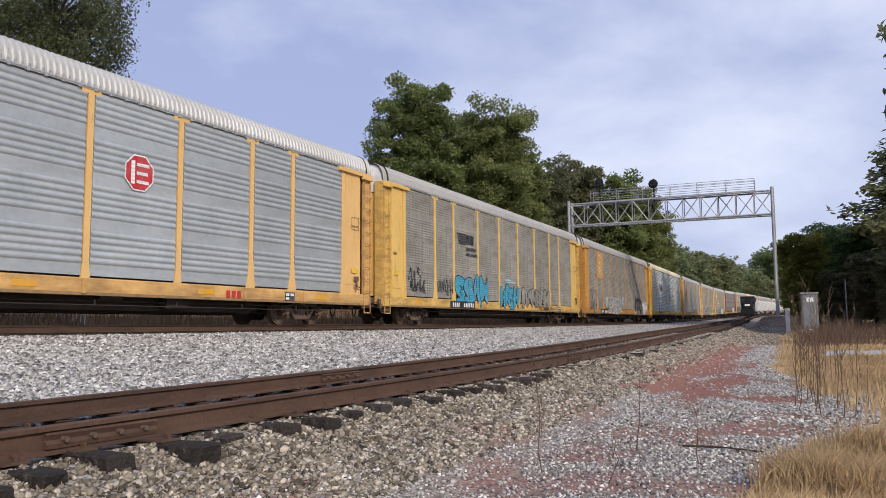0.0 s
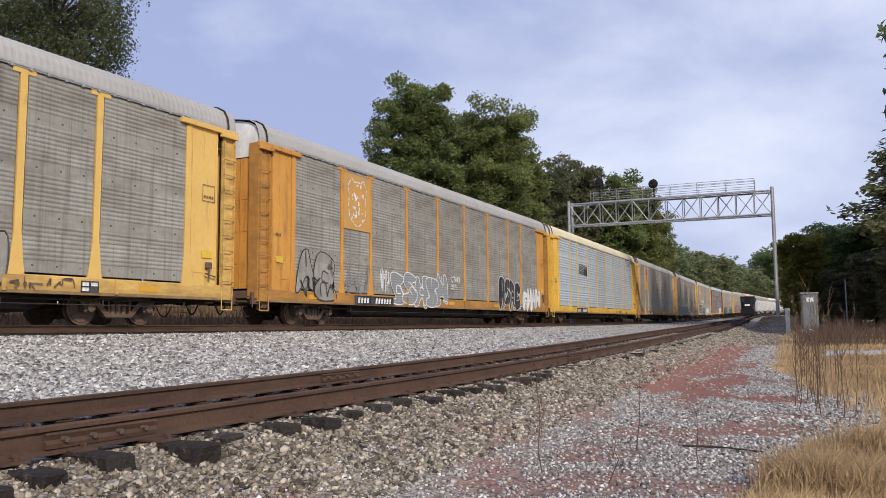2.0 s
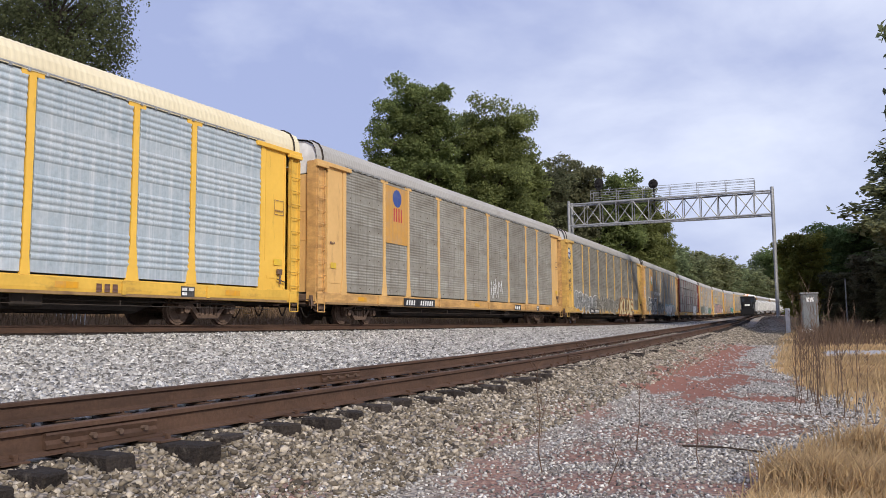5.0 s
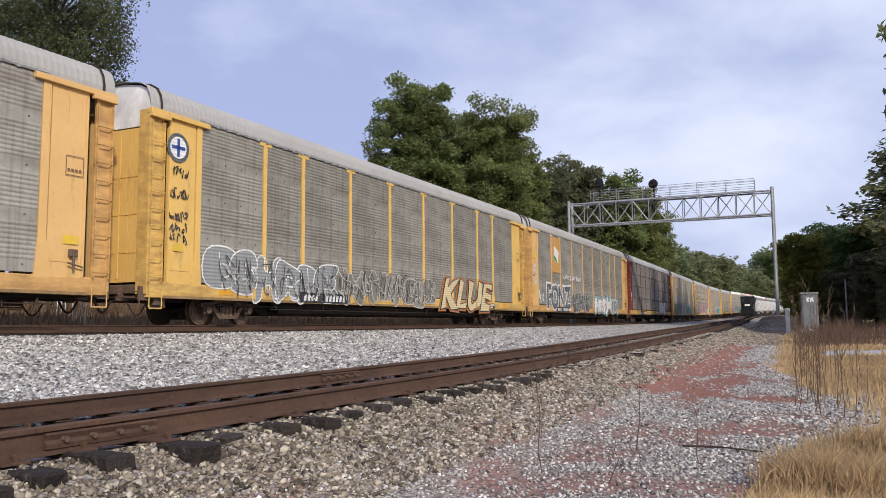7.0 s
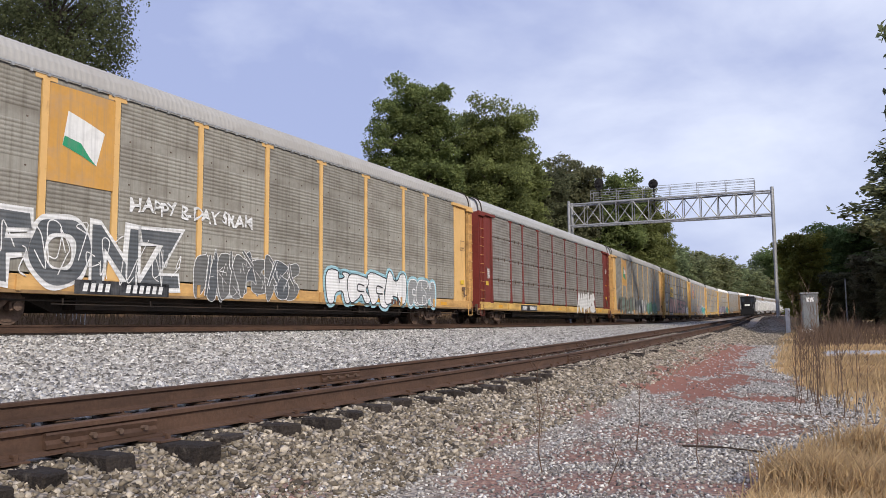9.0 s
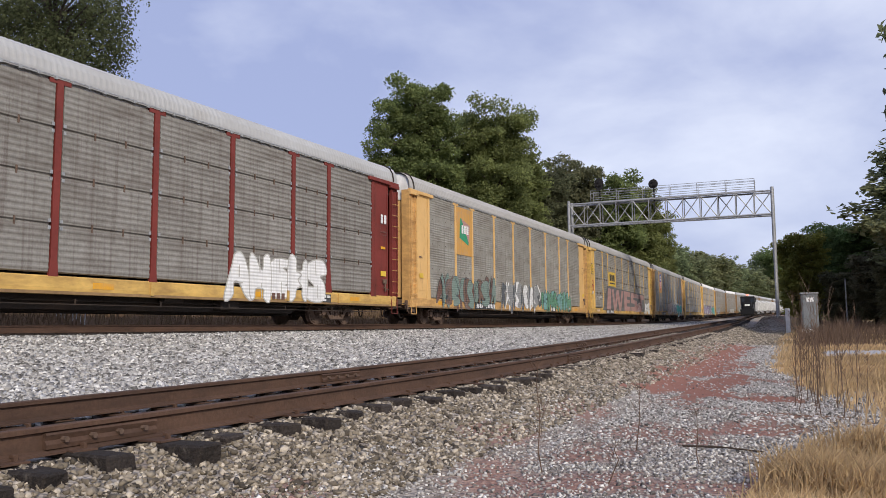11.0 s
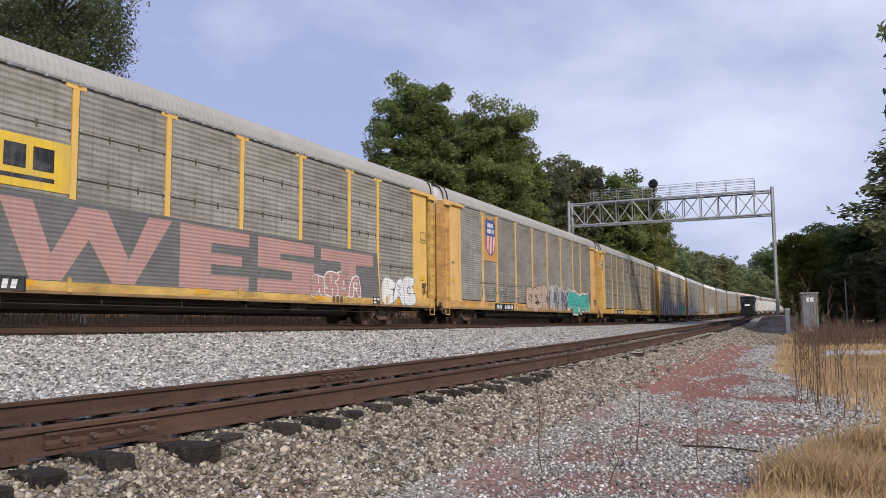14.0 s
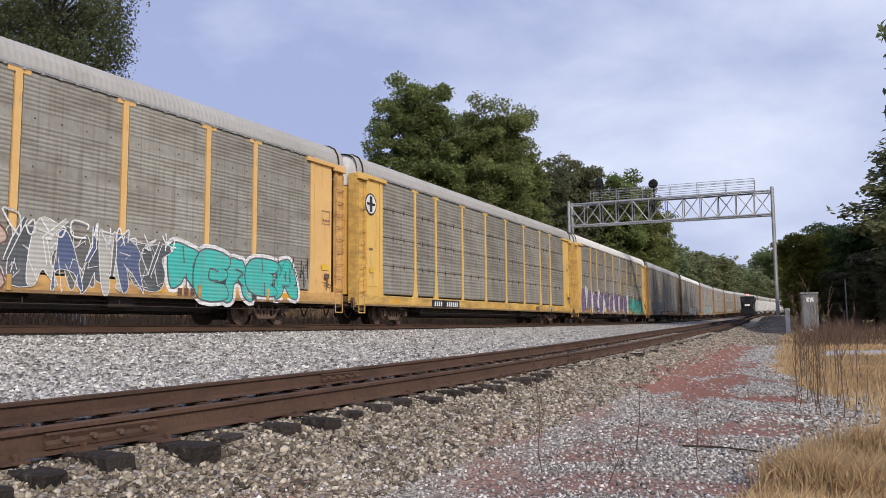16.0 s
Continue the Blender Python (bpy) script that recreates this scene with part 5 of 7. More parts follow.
def lettering(car, text, y0, z0, width, height, mat, level=2, bold=0.0, name="graffiti_letter", wobble=0.0, seed=0, shear=0.0):
    c = bpy.data.curves.new(name, "FONT")
    c.body, c.size, c.offset = text, 1.0, bold
    tmp = new(name, c)
    dg = bpy.context.evaluated_depsgraph_get()
    me = bpy.data.meshes.new_from_object(tmp.evaluated_get(dg))
    bpy.data.objects.remove(tmp)
    co = np.empty(len(me.vertices) * 3)
    me.vertices.foreach_get("co", co)
    co = co.reshape(-1, 3)
    lo, hi = co.min(0), co.max(0)
    a = (co[:, 0] - lo[0]) / (hi[0] - lo[0])
    b = (co[:, 1] - lo[1]) / (hi[1] - lo[1])
    y, z = y0 + a * width, z0 + b * height
    y = y + shear * (z - z0 - height / 2)
    y = y + wobble * np.sin(z * 7 / max(0.2, height) + a * 23 + seed)
    z = z + wobble * np.sin(a * 31 + seed * 2) * 0.8
    me.vertices.foreach_set("co", np.stack([np.full(len(a), FACE + level * 0.004), y, z], 1).ravel())
    bm = bmesh.new()
    bm.from_mesh(me)
    bpy.data.meshes.remove(me)
    # one object for each letter
    left = set(bm.faces)
    while left:
        seed_face = left.pop()
        group, todo = [seed_face], [seed_face]
        while todo:
            for e in todo.pop().edges:
                for f in e.link_faces:
                    if f in left:
                        left.discard(f)
                        group.append(f)
                        todo.append(f)
        vs = {v: i for i, v in enumerate({v for f in group for v in f.verts})}
        put_mesh(name, mesh_from(name, [v.co.copy() for v in vs], [[vs[v] for v in f.verts] for f in group]), M[mat], car)
    bm.free()


def rect(y0, y1, z0, z1):
    return [(y0, z0), (y1, z0), (y1, z1), (y0, z1)]


def octagon(cy, cz, r):
    return [(cy + r * math.cos((i + 0.5) * math.pi / 4), cz + r * math.sin((i + 0.5) * math.pi / 4)) for i in range(8)]


def ring(cy, cz, r, n=24):
    return [(cy + r * math.cos(i * math.tau / n), cz + r * math.sin(i * math.tau / n)) for i in range(n)]


def emblem_plate(car, mat="plate", z0=3.25):
    """A painted sheet that fills the upper part of the slim panel."""
    x, y0, y1 = WIDE, POSTS[1] + 0.085, POSTS[2] - 0.085
    bm = bmesh.new()
    box(bm, x, x + 0.024, y0, y1, z0, EAVE - 0.16)
    part("emblem_plate", bm, M[mat], car)
    return (y0 + y1) / 2


def shield(cy, cz, k):
    half = [(0.0, 0.74), (0.24, 0.70), (0.44, 0.86), (0.68, 0.52), (0.60, 0.20), (0.64, -0.30), (0.56, -0.66), (0.30, -0.90), (0.0, -1.02)]
    return [(cy + a * k, cz + b * k) for a, b in half[:-1]] + [(cy - a * k, cz + b * k) for a, b in half[:0:-1]]


def clip_between(poly, lo, hi, ax):
    """The part of an outline between two lines across axis ax."""
    for bound, sign in ((lo, 1), (hi, -1)):
        out = []
        for p, q in zip(poly, poly[1:] + poly[:1]):
            dp, dq = sign * (p[ax] - bound), sign * (q[ax] - bound)
            if dp >= 0:
                out.append(p)
            if dp * dq < 0:
                f = dp / (dp - dq)
                out.append((p[0] + f * (q[0] - p[0]), p[1] + f * (q[1] - p[1])))
        poly = out
    return poly


MARKS_AT = {2: -1.2, 5: -0.2, 6: -1.1, 8: 0.1, 9: -1.1}   # where each car's marks stand on its sill
C = [car for _, car in CARS]
P = POSTS
# placards, reflectors and stencils on every car
for i, car in enumerate(C):
    r = random.Random(i)
    if i:
        y = P[2] + MARKS_AT.get(i, -0.5)
        side_faces(car, "stencil_plate", [rect(y, y + 2.9, SILL0 + 0.03, SILL1 - 0.06)], "ink", 4)
        for k in (0, 1, 2, 3, 6, 7, 8, 9, 10, 11):
            a = y + 0.22 + k * 0.21
            side_faces(car, "stencil_bar", [[(a, 0.78), (a + 0.13, 0.78), (a + 0.17, 0.98), (a + 0.04, 0.98)]], "chalk", 5)
    if i in (4, 8):
        bars(car, 5.2, 6.1, 0.78, 0.20, "chalk", 3, "ink")
    else:
        bars(car, 6.2, 6.9, 0.78, 0.20, "red" if i == 0 else "brown", 3)
    side_faces(car, "inspection_stencil", [rect(8.9, 9.4, 0.75, 1.03)], "ink", 1)
    side_faces(car, "inspection_marks", [rect(8.94, 9.12, 0.91, 0.99), rect(9.18, 9.36, 0.91, 0.99), rect(8.94, 9.12, 0.79, 0.87)], "chalk", 2)
    side_faces(car, "sill_flange", [rect(-13.4, 13.4, SILL0 + 0.005, SILL0 + 0.075)], "worn", 0, "rusty soiled lower flange")
    for y in (-11.3, -5.9, -0.4, 5.1, 10.6):
        side_faces(car, "reflector", [rect(y, y + 0.62, 0.84, 0.99)], "amber", 1)
    bars(car, 12.75, 13.15, 3.55, 0.05, "brown", 4, None, 0)
    side_faces(car, "data_stencil", strip([(12.72, 3.9), (13.18, 3.9), (13.18, 3.45), (12.72, 3.45), (12.72, 3.9)], 0.025), "brown", 1)
    side_faces(car, "warning_plate", [rect(12.72, 13.12, 1.85, 2.05)], "lemon", 1)
    side_faces(car, "warning_plate", [rect(-13.1, -12.75, 1.95, 2.15)], "lemon", 1)
    bars(car, -13.15, -12.85, 2.8, 0.08, "brown", 4, None, 0)

# 0: octagonal red sign
side_faces(C[0], "emblem_rim", [octagon(2.95, 3.85, 0.50)], "chalk", 1)
side_faces(C[0], "emblem", [octagon(2.95, 3.85, 0.46)], "red", 2, "red octagonal emblem")
for q in [rect(2.68, 2.80, 3.55, 4.15), rect(2.86, 3.26, 4.02, 4.10), rect(2.86, 3.22, 3.80, 3.88), rect(2.86, 3.26, 3.58, 3.66)]:
    side_faces(C[0], "emblem_bar", [q], "chalk", 3)
# 1: cyan bubbles
throw_up(C[1], -7.1, -3.2, 0.85, 2.35, 4, "cyan", "ink", 3)
throw_up(C[1], -1.35, 1.35, 0.85, 2.05, 4, "cyan", "ink", 4, inner=True)
side_faces(C[1], "graffiti_over", [rect(-0.7, 0.2, 2.30, 2.38), rect(-0.5, 0.9, 2.18, 2.26)], "skyblue", 1)
scribble(C[1], -11.9, -10.3, 1.3, 2.4, "ink", 5, 6, 0.045)
scribble(C[1], -11.7, -10.4, 1.35, 1.85, "ink", 9, 5, 0.04, 3)
scribble(C[1], 4.9, 8.7, 0.76, 1.06, "brown", 10, 14, 0.035, 7)
scribble(C[1], -9.1, -7.5, 1.2, 2.1, "ink", 6, 8, 0.04)
throw_up(C[1], 2.1, 6.9, 0.95, 2.05, 6, "panel_old", "ink", 8)
for k in range(5):
    side_faces(C[1], "emblem_stripe", [[(-7.0 + 0.06 * k, 4.28 - 0.11 * k), (-5.9, 4.28 - 0.11 * k), (-5.9, 4.22 - 0.11 * k), (-6.95 + 0.06 * k, 4.22 - 0.11 * k)]], "ink", 1)
side_faces(C[1], "emblem_block", [rect(-5.85, -5.45, 3.82, 4.26), rect(-5.38, -4.98, 3.82, 4.26)], "ink", 1)
bars(C[1], -5.9, -4.7, 3.52, 0.14, "ink", 7)
bars(C[1], -5.9, -4.5, 3.26, 0.14, "ink", 8)
# 2: worn plate, outlined letters
yc = emblem_plate(C[2], "plate", 3.45)
rim = shield(yc, 4.55, 0.95)
worn = []
for k in range(len(rim)):
    p, q = rim[k], rim[(k + 1) % len(rim)]
    worn += strip([p, (p[0] + 0.72 * (q[0] - p[0]), p[1] + 0.72 * (q[1] - p[1]))], 0.055)
rw = random.Random(20)
for k in range(26):
    y, z = yc + rw.uniform(-0.42, 0.42), 4.55 + rw.uniform(-0.75, 0.55)
    worn.append(rect(y, y + rw.uniform(0.04, 0.12), z, z + rw.uniform(0.05, 0.16)))
side_faces(C[2], "worn_emblem", worn, "chalk", 1, "flaked white shield outline")
throw_up(C[2], -5.7, -0.6, 0.72, 2.15, 5, "ash", "chalk", 21, halo=None)
throw_up(C[2], -12.0, -9.9, 0.85, 2.5, 2, "panel_old", "ink", 22)
scribble(C[2], -11.8, -9.9, 0.9, 1.6, "ink", 26, 5, 0.045, 8)
scribble(C[2], -9.2, -7.0, 1.0, 2.2, "ash", 23, 8, 0.05)
scribble(C[2], -6.6, -5.9, 1.15, 2.3, "chalk", 27, 6, 0.05)
lettering(C[2], "OTHER\nSIDE", -0.15, 1.55, 1.0, 0.62, "chalk", 2, 0.01, wobble=0.03)
throw_up(C[2], 5.9, 8.9, 0.45, 2.35, 4, "ink", "chalk", 24)
throw_up(C[2], 9.5, 12.4, 0.74, 2.0, 4, "chalk", "ash", 28)
# 3: striped emblem, chalky wash
for k in range(6):
    side_faces(C[3], "emblem_stripe", [[(-7.0, 4.2 - 0.12 * k), (-4.7, 4.08 - 0.12 * k), (-4.7, 4.02 - 0.12 * k), (-7.0, 4.13 - 0.12 * k)]], "slate", 1)
side_faces(C[3], "emblem_block", [rect(-5.6, -5.2, 3.42, 3.9), rect(-5.12, -4.75, 3.42, 3.9)], "ink", 2)
bars(C[3], -13.15, -12.7, 2.6, 0.12, "brown", 6)
# 4: orange plate with a round emblem
yc = emblem_plate(C[4], "plate", 3.2)
side_faces(C[4], "emblem", [ring(yc, 5.05, 0.36)], "blue", 1)
side_faces(C[4], "emblem_stripes", [rect(yc - 0.30 + 0.2 * k, yc - 0.20 + 0.2 * k, 4.1, 4.65) for k in range(4)], "red", 1)
scribble(C[4], 1.7, 3.4, 1.2, 2.3, "chalk", 41, 9, 0.05)
# 5: round emblem, long outlined piece, cream piece
side_faces(C[5], "emblem_rim", [ring(-13.0, 4.75, 0.40)], "slate", 1)
side_faces(C[5], "emblem", [ring(-13.0, 4.75, 0.30)], "chalk", 2, "round blue and white emblem")
side_faces(C[5], "emblem_cross", [rect(-13.05, -12.95, 4.5, 5.0), rect(-13.25, -12.75, 4.70, 4.80)], "blue", 3)
for k, z in enumerate((3.95, 3.35, 2.75, 2.45, 2.15)):
    scribble(C[5], -13.25, -12.6, z, z + 0.30, "ink", 510 + k, 5, 0.03)
throw_up(C[5], -11.8, -5.4, 0.72, 2.15, 6, "ash", "chalk", 52)
throw_up(C[5], -5.4, 2.3, 0.72, 1.95, 9, "panel_dark", "dirtywhite", 53)
scribble(C[5], -11.5, 2.2, 0.8, 2.0, "ink", 54, 34, 0.025, 14)
scribble(C[5], -11.0, 2.2, 0.8, 1.7, "dirtywhite", 55, 26, 0.03, 15)
lettering(C[5], "KLUE", 3.1, 0.55, 5.9, 1.6, "rust", 3, 0.085, wobble=0.09, seed=3, shear=0.35)
lettering(C[5], "KLUE", 3.2, 0.62, 5.7, 1.46, "ink", 5, 0.055, wobble=0.09, seed=3, shear=0.35)
lettering(C[5], "KLUE", 3.25, 0.66, 5.6, 1.38, "cream", 7, 0.035, wobble=0.09, seed=3, shear=0.35)
# 6: flag plate, big letters
yc = emblem_plate(C[6], "plate", 3.25)
flag = [(yc - 0.42, 4.95), (yc + 0.1, 4.80), (yc + 0.62, 4.62), (yc + 0.40, 3.78), (yc + 0.0, 3.95), (yc - 0.55, 4.12)]
side_faces(C[6], "emblem_flag", [flag], "white_plate", 1, "white and green flag emblem")
side_faces(C[6], "emblem_field", [[(yc - 0.50, 4.35), (yc - 0.05, 4.25), (yc + 0.18, 3.98), (yc + 0.40, 3.78), (yc + 0.0, 3.95), (yc - 0.55, 4.12)]], "flag", 2)
for k in range(4):
    scribble(C[6], -13.2, -12.5, 2.3 + 0.32 * k, 2.62 + 0.32 * k, "chalk", 610 + k, 7, 0.035)
side_faces(C[6], "warning_plate", [rect(-13.1, -12.65, 3.85, 4.12)], "lemon", 1)
scribble(C[6], -12.1, -11.0, 1.0, 2.1, "chalk", 62, 4, 0.06)
lettering(C[6], "FONZ", -10.55, 0.80, 5.6, 1.75, "chalk", 2, 0.085, wobble=0.05, seed=1)
lettering(C[6], "FONZ", -10.43, 0.92, 5.36, 1.51, "slate", 4, 0.035, wobble=0.05, seed=1)
scribble(C[6], -10.3, -5.1, 0.95, 2.4, "chalk", 66, 14, 0.028, 6)
lettering(C[6], "HAPPY B-DAY SKAM", -6.8, 2.85, 4.6, 0.38, "chalk", 2, 0.02, wobble=0.05, seed=2)
wild(C[6], -4.3, -0.1, 0.75, 2.2, ("primer", "slate", "primer"), "chalk", 63, 0.22)
throw_up(C[6], 1.9, 7.3, 0.55, 1.95, 4, "chalk", "ink", 64, halo="skyblue")
throw_up(C[6], 7.7, 9.9, 0.75, 1.9, 3, "ash", "chalk", 65, halo="skyblue")
# 7: white letters low on the maroon car
throw_up(C[7], 4.2, 9.0, 0.55, 2.25, 5, "chalk", "dirtywhite", 71)
bars(C[7], 12.7, 13.2, 3.9, 0.35, "chalk", 2)
bars(C[7], 12.7, 13.2, 2.9, 0.10, "amber", 1)
bars(C[7], -12.9, -12.6, 2.3, 0.5, "chalk", 3)
# 8: flag plate, tangled pieces
yc = emblem_plate(C[8], "plate", 3.25)
side_faces(C[8], "emblem_flag", [[(yc - 0.50, 5.0), (yc + 0.55, 4.60), (yc + 0.45, 3.75), (yc - 0.62, 4.05)]], "flag", 1, "green and red flag emblem")
side_faces(C[8], "emblem_field", [[(yc - 0.42, 5.0), (yc + 0.62, 4.72), (yc + 0.50, 3.85)]], "pink", 2)
for q in [rect(yc - 0.38, yc - 0.16, 4.28, 4.68), rect(yc - 0.08, yc + 0.12, 4.28, 4.68), rect(yc + 0.2, yc + 0.44, 4.28, 4.68)]:
    side_faces(C[8], "emblem_bar", [q], "chalk", 3)
wild(C[8], -11.2, -4.5, 0.74, 2.35, ("brown", "mossgrey", "umber", "mossgrey"), "slate", 81, 0.26)
wild(C[8], -3.3, 2.9, 0.65, 2.4, ("slate", "chalk", "ash"), "dirtywhite", 82, 0.30)
wild(C[8], 3.4, 9.3, 0.65, 2.1, ("leafgreen", "teal", "leafgreen"), "ink", 83, 0.28)
# 9: yellow rectangle with dark bars; pink blocks
side_faces(C[9], "emblem_board", [rect(P[2] + 0.1, P[3] - 0.1, 3.0, 4.15)], "lemon", 0, "yellow rectangular emblem")
for q in [rect(P[2] + 0.45 + 0.7 * k, P[2] + 0.98 + 0.7 * k, 3.42, 3.95) for k in range(3)] + [rect(P[2] + 0.45, P[2] + 2.4, 3.18, 3.28)]:
    side_faces(C[9], "emblem_bar", [q], "ink", 1)
side_faces(C[9], "graffiti_ground", [[(-9.6, 0.98), (9.4, 0.98), (9.2, 2.7), (-7.8, 2.95)]], "primer", 0)
for k, poly in enumerate(([(-8.2, 1.0), (-7.5, 2.8), (-6.4, 2.75), (-6.6, 1.0)], [(-6.2, 2.75), (-5.4, 2.75), (-4.9, 1.6), (-4.2, 2.75), (-3.4, 2.75), (-2.7, 1.6), (-2.1, 2.75), (-1.3, 2.75), (-2.5, 1.0), (-3.2, 1.0), (-3.9, 2.0), (-4.6, 1.0), (-5.4, 1.0)],
                          [(-1.0, 1.0), (-1.0, 2.75), (1.8, 2.7), (1.8, 2.3), (0.2, 2.3), (0.2, 2.02), (1.5, 2.0), (1.5, 1.7), (0.2, 1.7), (0.2, 1.4), (1.8, 1.4), (1.8, 1.0)],
                          [(2.2, 1.0), (2.2, 1.4), (3.9, 1.4), (3.9, 1.7), (2.2, 1.75), (2.2, 2.7), (5.1, 2.65), (5.1, 2.25), (3.3, 2.25), (3.3, 2.05), (5.1, 2.0), (5.1, 1.0)],
                          [(5.5, 2.2), (5.5, 2.62), (8.9, 2.6), (8.9, 2.15), (7.7, 2.15), (7.7, 1.0), (6.7, 1.0), (6.7, 2.2)])):
    side_faces(C[9], "graffiti_block", [poly], "pink", 1)
throw_up(C[9], 5.0, 8.0, 0.95, 1.8, 4, "pink", "chalk", 91)
throw_up(C[9], 9.6, 12.1, 0.75, 1.85, 3, "chalk", "ash", 92)
side_faces(C[9], "placard_rim", [rect(-13.2, -12.5, 3.65, 4.45)], "brown", 1)
side_faces(C[9], "placard", [rect(-13.16, -12.54, 3.69, 4.41)], "lemon", 2)
for k, w in enumerate((0.38, 0.44, 0.52)):
    bars(C[9], -12.85 - w / 2, -12.85 + w / 2, 4.20 - 0.20 * k, 0.10, "brown", 5, None, 0)
side_faces(C[9], "tag", strip(curve([(-13.0, 3.1), (-12.75, 3.2), (-12.58, 2.9), (-12.66, 2.5), (-12.9, 2.45)]), 0.07), "red", 2)
scribble(C[9], -13.2, -12.6, 2.55, 3.0, "red", 93, 4, 0.035)
scribble(C[9], -13.2, -12.6, 2.15, 2.35, "chalk", 94, 5, 0.05)
scribble(C[9], -11.9, -9.9, 1.75, 2.1, "chalk", 95, 8, 0.03)
scribble(C[9], -11.6, -10.9, 0.80, 1.05, "chalk", 96, 6, 0.03, 6)
# 10: shield plate, teal piece
yc = emblem_plate(C[10], "plate", 3.2)
zc = 4.55
side_faces(C[10], "emblem_rim", [shield(yc, zc, 1.08)], "blue", 1)
side_faces(C[10], "emblem_ground", [shield(yc, zc, 1.0)], "white_plate", 2)
side_faces(C[10], "emblem_shield", [clip_between(shield(yc, zc, 1.0), zc - 0.06, zc + 1, 1)], "blue", 3, "blue and red striped shield")
low_half = clip_between(shield(yc, zc, 1.0), zc - 2, zc - 0.07, 1)
for k in range(6):
    side_faces(C[10], "emblem_stripe", [clip_between(low_half, yc - 0.60 + 0.21 * k, yc - 0.49 + 0.21 * k, 0)], "red", 3)
for z, w in ((zc + 0.38, 0.44), (zc + 0.08, 0.50)):
    for k in range(6):
        side_faces(C[10], "emblem_bar", [rect(yc - w + k * w / 3, yc - w + (k + 0.7) * w / 3, z, z + 0.22)], "white_plate", 4)
scribble(C[10], 1.2, 6.2, 1.9, 2.5, "chalk", 106, 12, 0.04, 12)
throw_up(C[10], -2.7, 1.2, 0.74, 2.25, 4, "pinkcream", "brown", 101)
wild(C[10], 1.0, 5.7, 0.5, 2.4, ("primer", "slate", "dirtywhite", "navy"), "chalk", 102, 0.22)
throw_up(C[10], 5.9, 11.3, 0.74, 2.15, 5, "mint", "slate", 103, halo="chalk")
for y, w in ((-9.9, 2.3), (-7.3, 1.2), (-6.0, 2.4)):
    side_faces(C[10], "tag", strip([(y, 1.15), (y + 0.05, 2.05), (y + w, 2.08), (y + w - 0.05, 1.2)], 0.035), "slate", 2)
scribble(C[10], -9.6, -4.0, 1.15, 1.9, "slate", 105, 9, 0.03)
scribble(C[10], 10.2, 12.0, 1.2, 2.2, "ink", 104, 9, 0.03)
# 11: round emblem
side_faces(C[11], "emblem_rim", [ring(-13.0, 4.55, 0.42)], "ink", 1)
side_faces(C[11], "emblem", [ring(-13.0, 4.55, 0.36)], "chalk", 2)
side_faces(C[11], "emblem_cross", [rect(-13.1, -12.9, 4.25, 4.85), rect(-13.3, -12.7, 4.50, 4.60)], "ink", 3)
# the rest, as they come near the bridge
wild(C[12], -12.0, 4.5, 0.6, 2.6, ("purple", "slate", "chalk", "purple"), "dirtywhite", 121, 0.42)
wild(C[12], 5.0, 11.8, 0.7, 2.3, ("leafgreen", "mint"), "ash", 122, 0.4)
throw_up(C[13], -11.0, -4.0, 0.8, 2.2, 5, "ash", "slate", 131)
throw_up(C[14], -4.0, 6.0, 0.8, 2.0, 6, "dirtywhite", "slate", 141)
wild(C[15], -9.0, 8.0, 0.6, 2.4, ("teal", "dirtywhite"), "ash", 151, 0.4)
throw_up(C[17], -8.0, 4.0, 0.8, 2.0, 7, "dirtywhite", "slate", 171)


# ---------------------------------------------------------------- standing train on the siding, far off
M["loco_black"] = material("black_locomotive_paint", (0.014, 0.014, 0.015), 0.5, scale=0.8, fine=8, bump=0.03)
M["hopper"] = material("pale_hopper_paint", (0.62, 0.62, 0.60), 0.55, scale=0.6, fine=6, stain=(0.34, 0.32, 0.29), stain_amount=0.3, stain_scale=(1.5, 1.5, 0.4), bump=0.03)
M["glass"] = material("dark_cab_glass", (0.02, 0.025, 0.03), 0.1, spec=0.6, bump=0, scale=1)


def glow(name, c, strength):
    m = bpy.data.materials.new(name)
    m.use_nodes = True
    b = m.node_tree.nodes["Principled BSDF"]
    b.inputs["Base Color"].default_value = (*c, 1)
    b.inputs["Emission Color"].default_value = (*c, 1)
    b.inputs["Emission Strength"].default_value = strength
    return m


M["red_lamp"] = glow("red_marker_lamp", (1.0, 0.10, 0.06), 5.0)


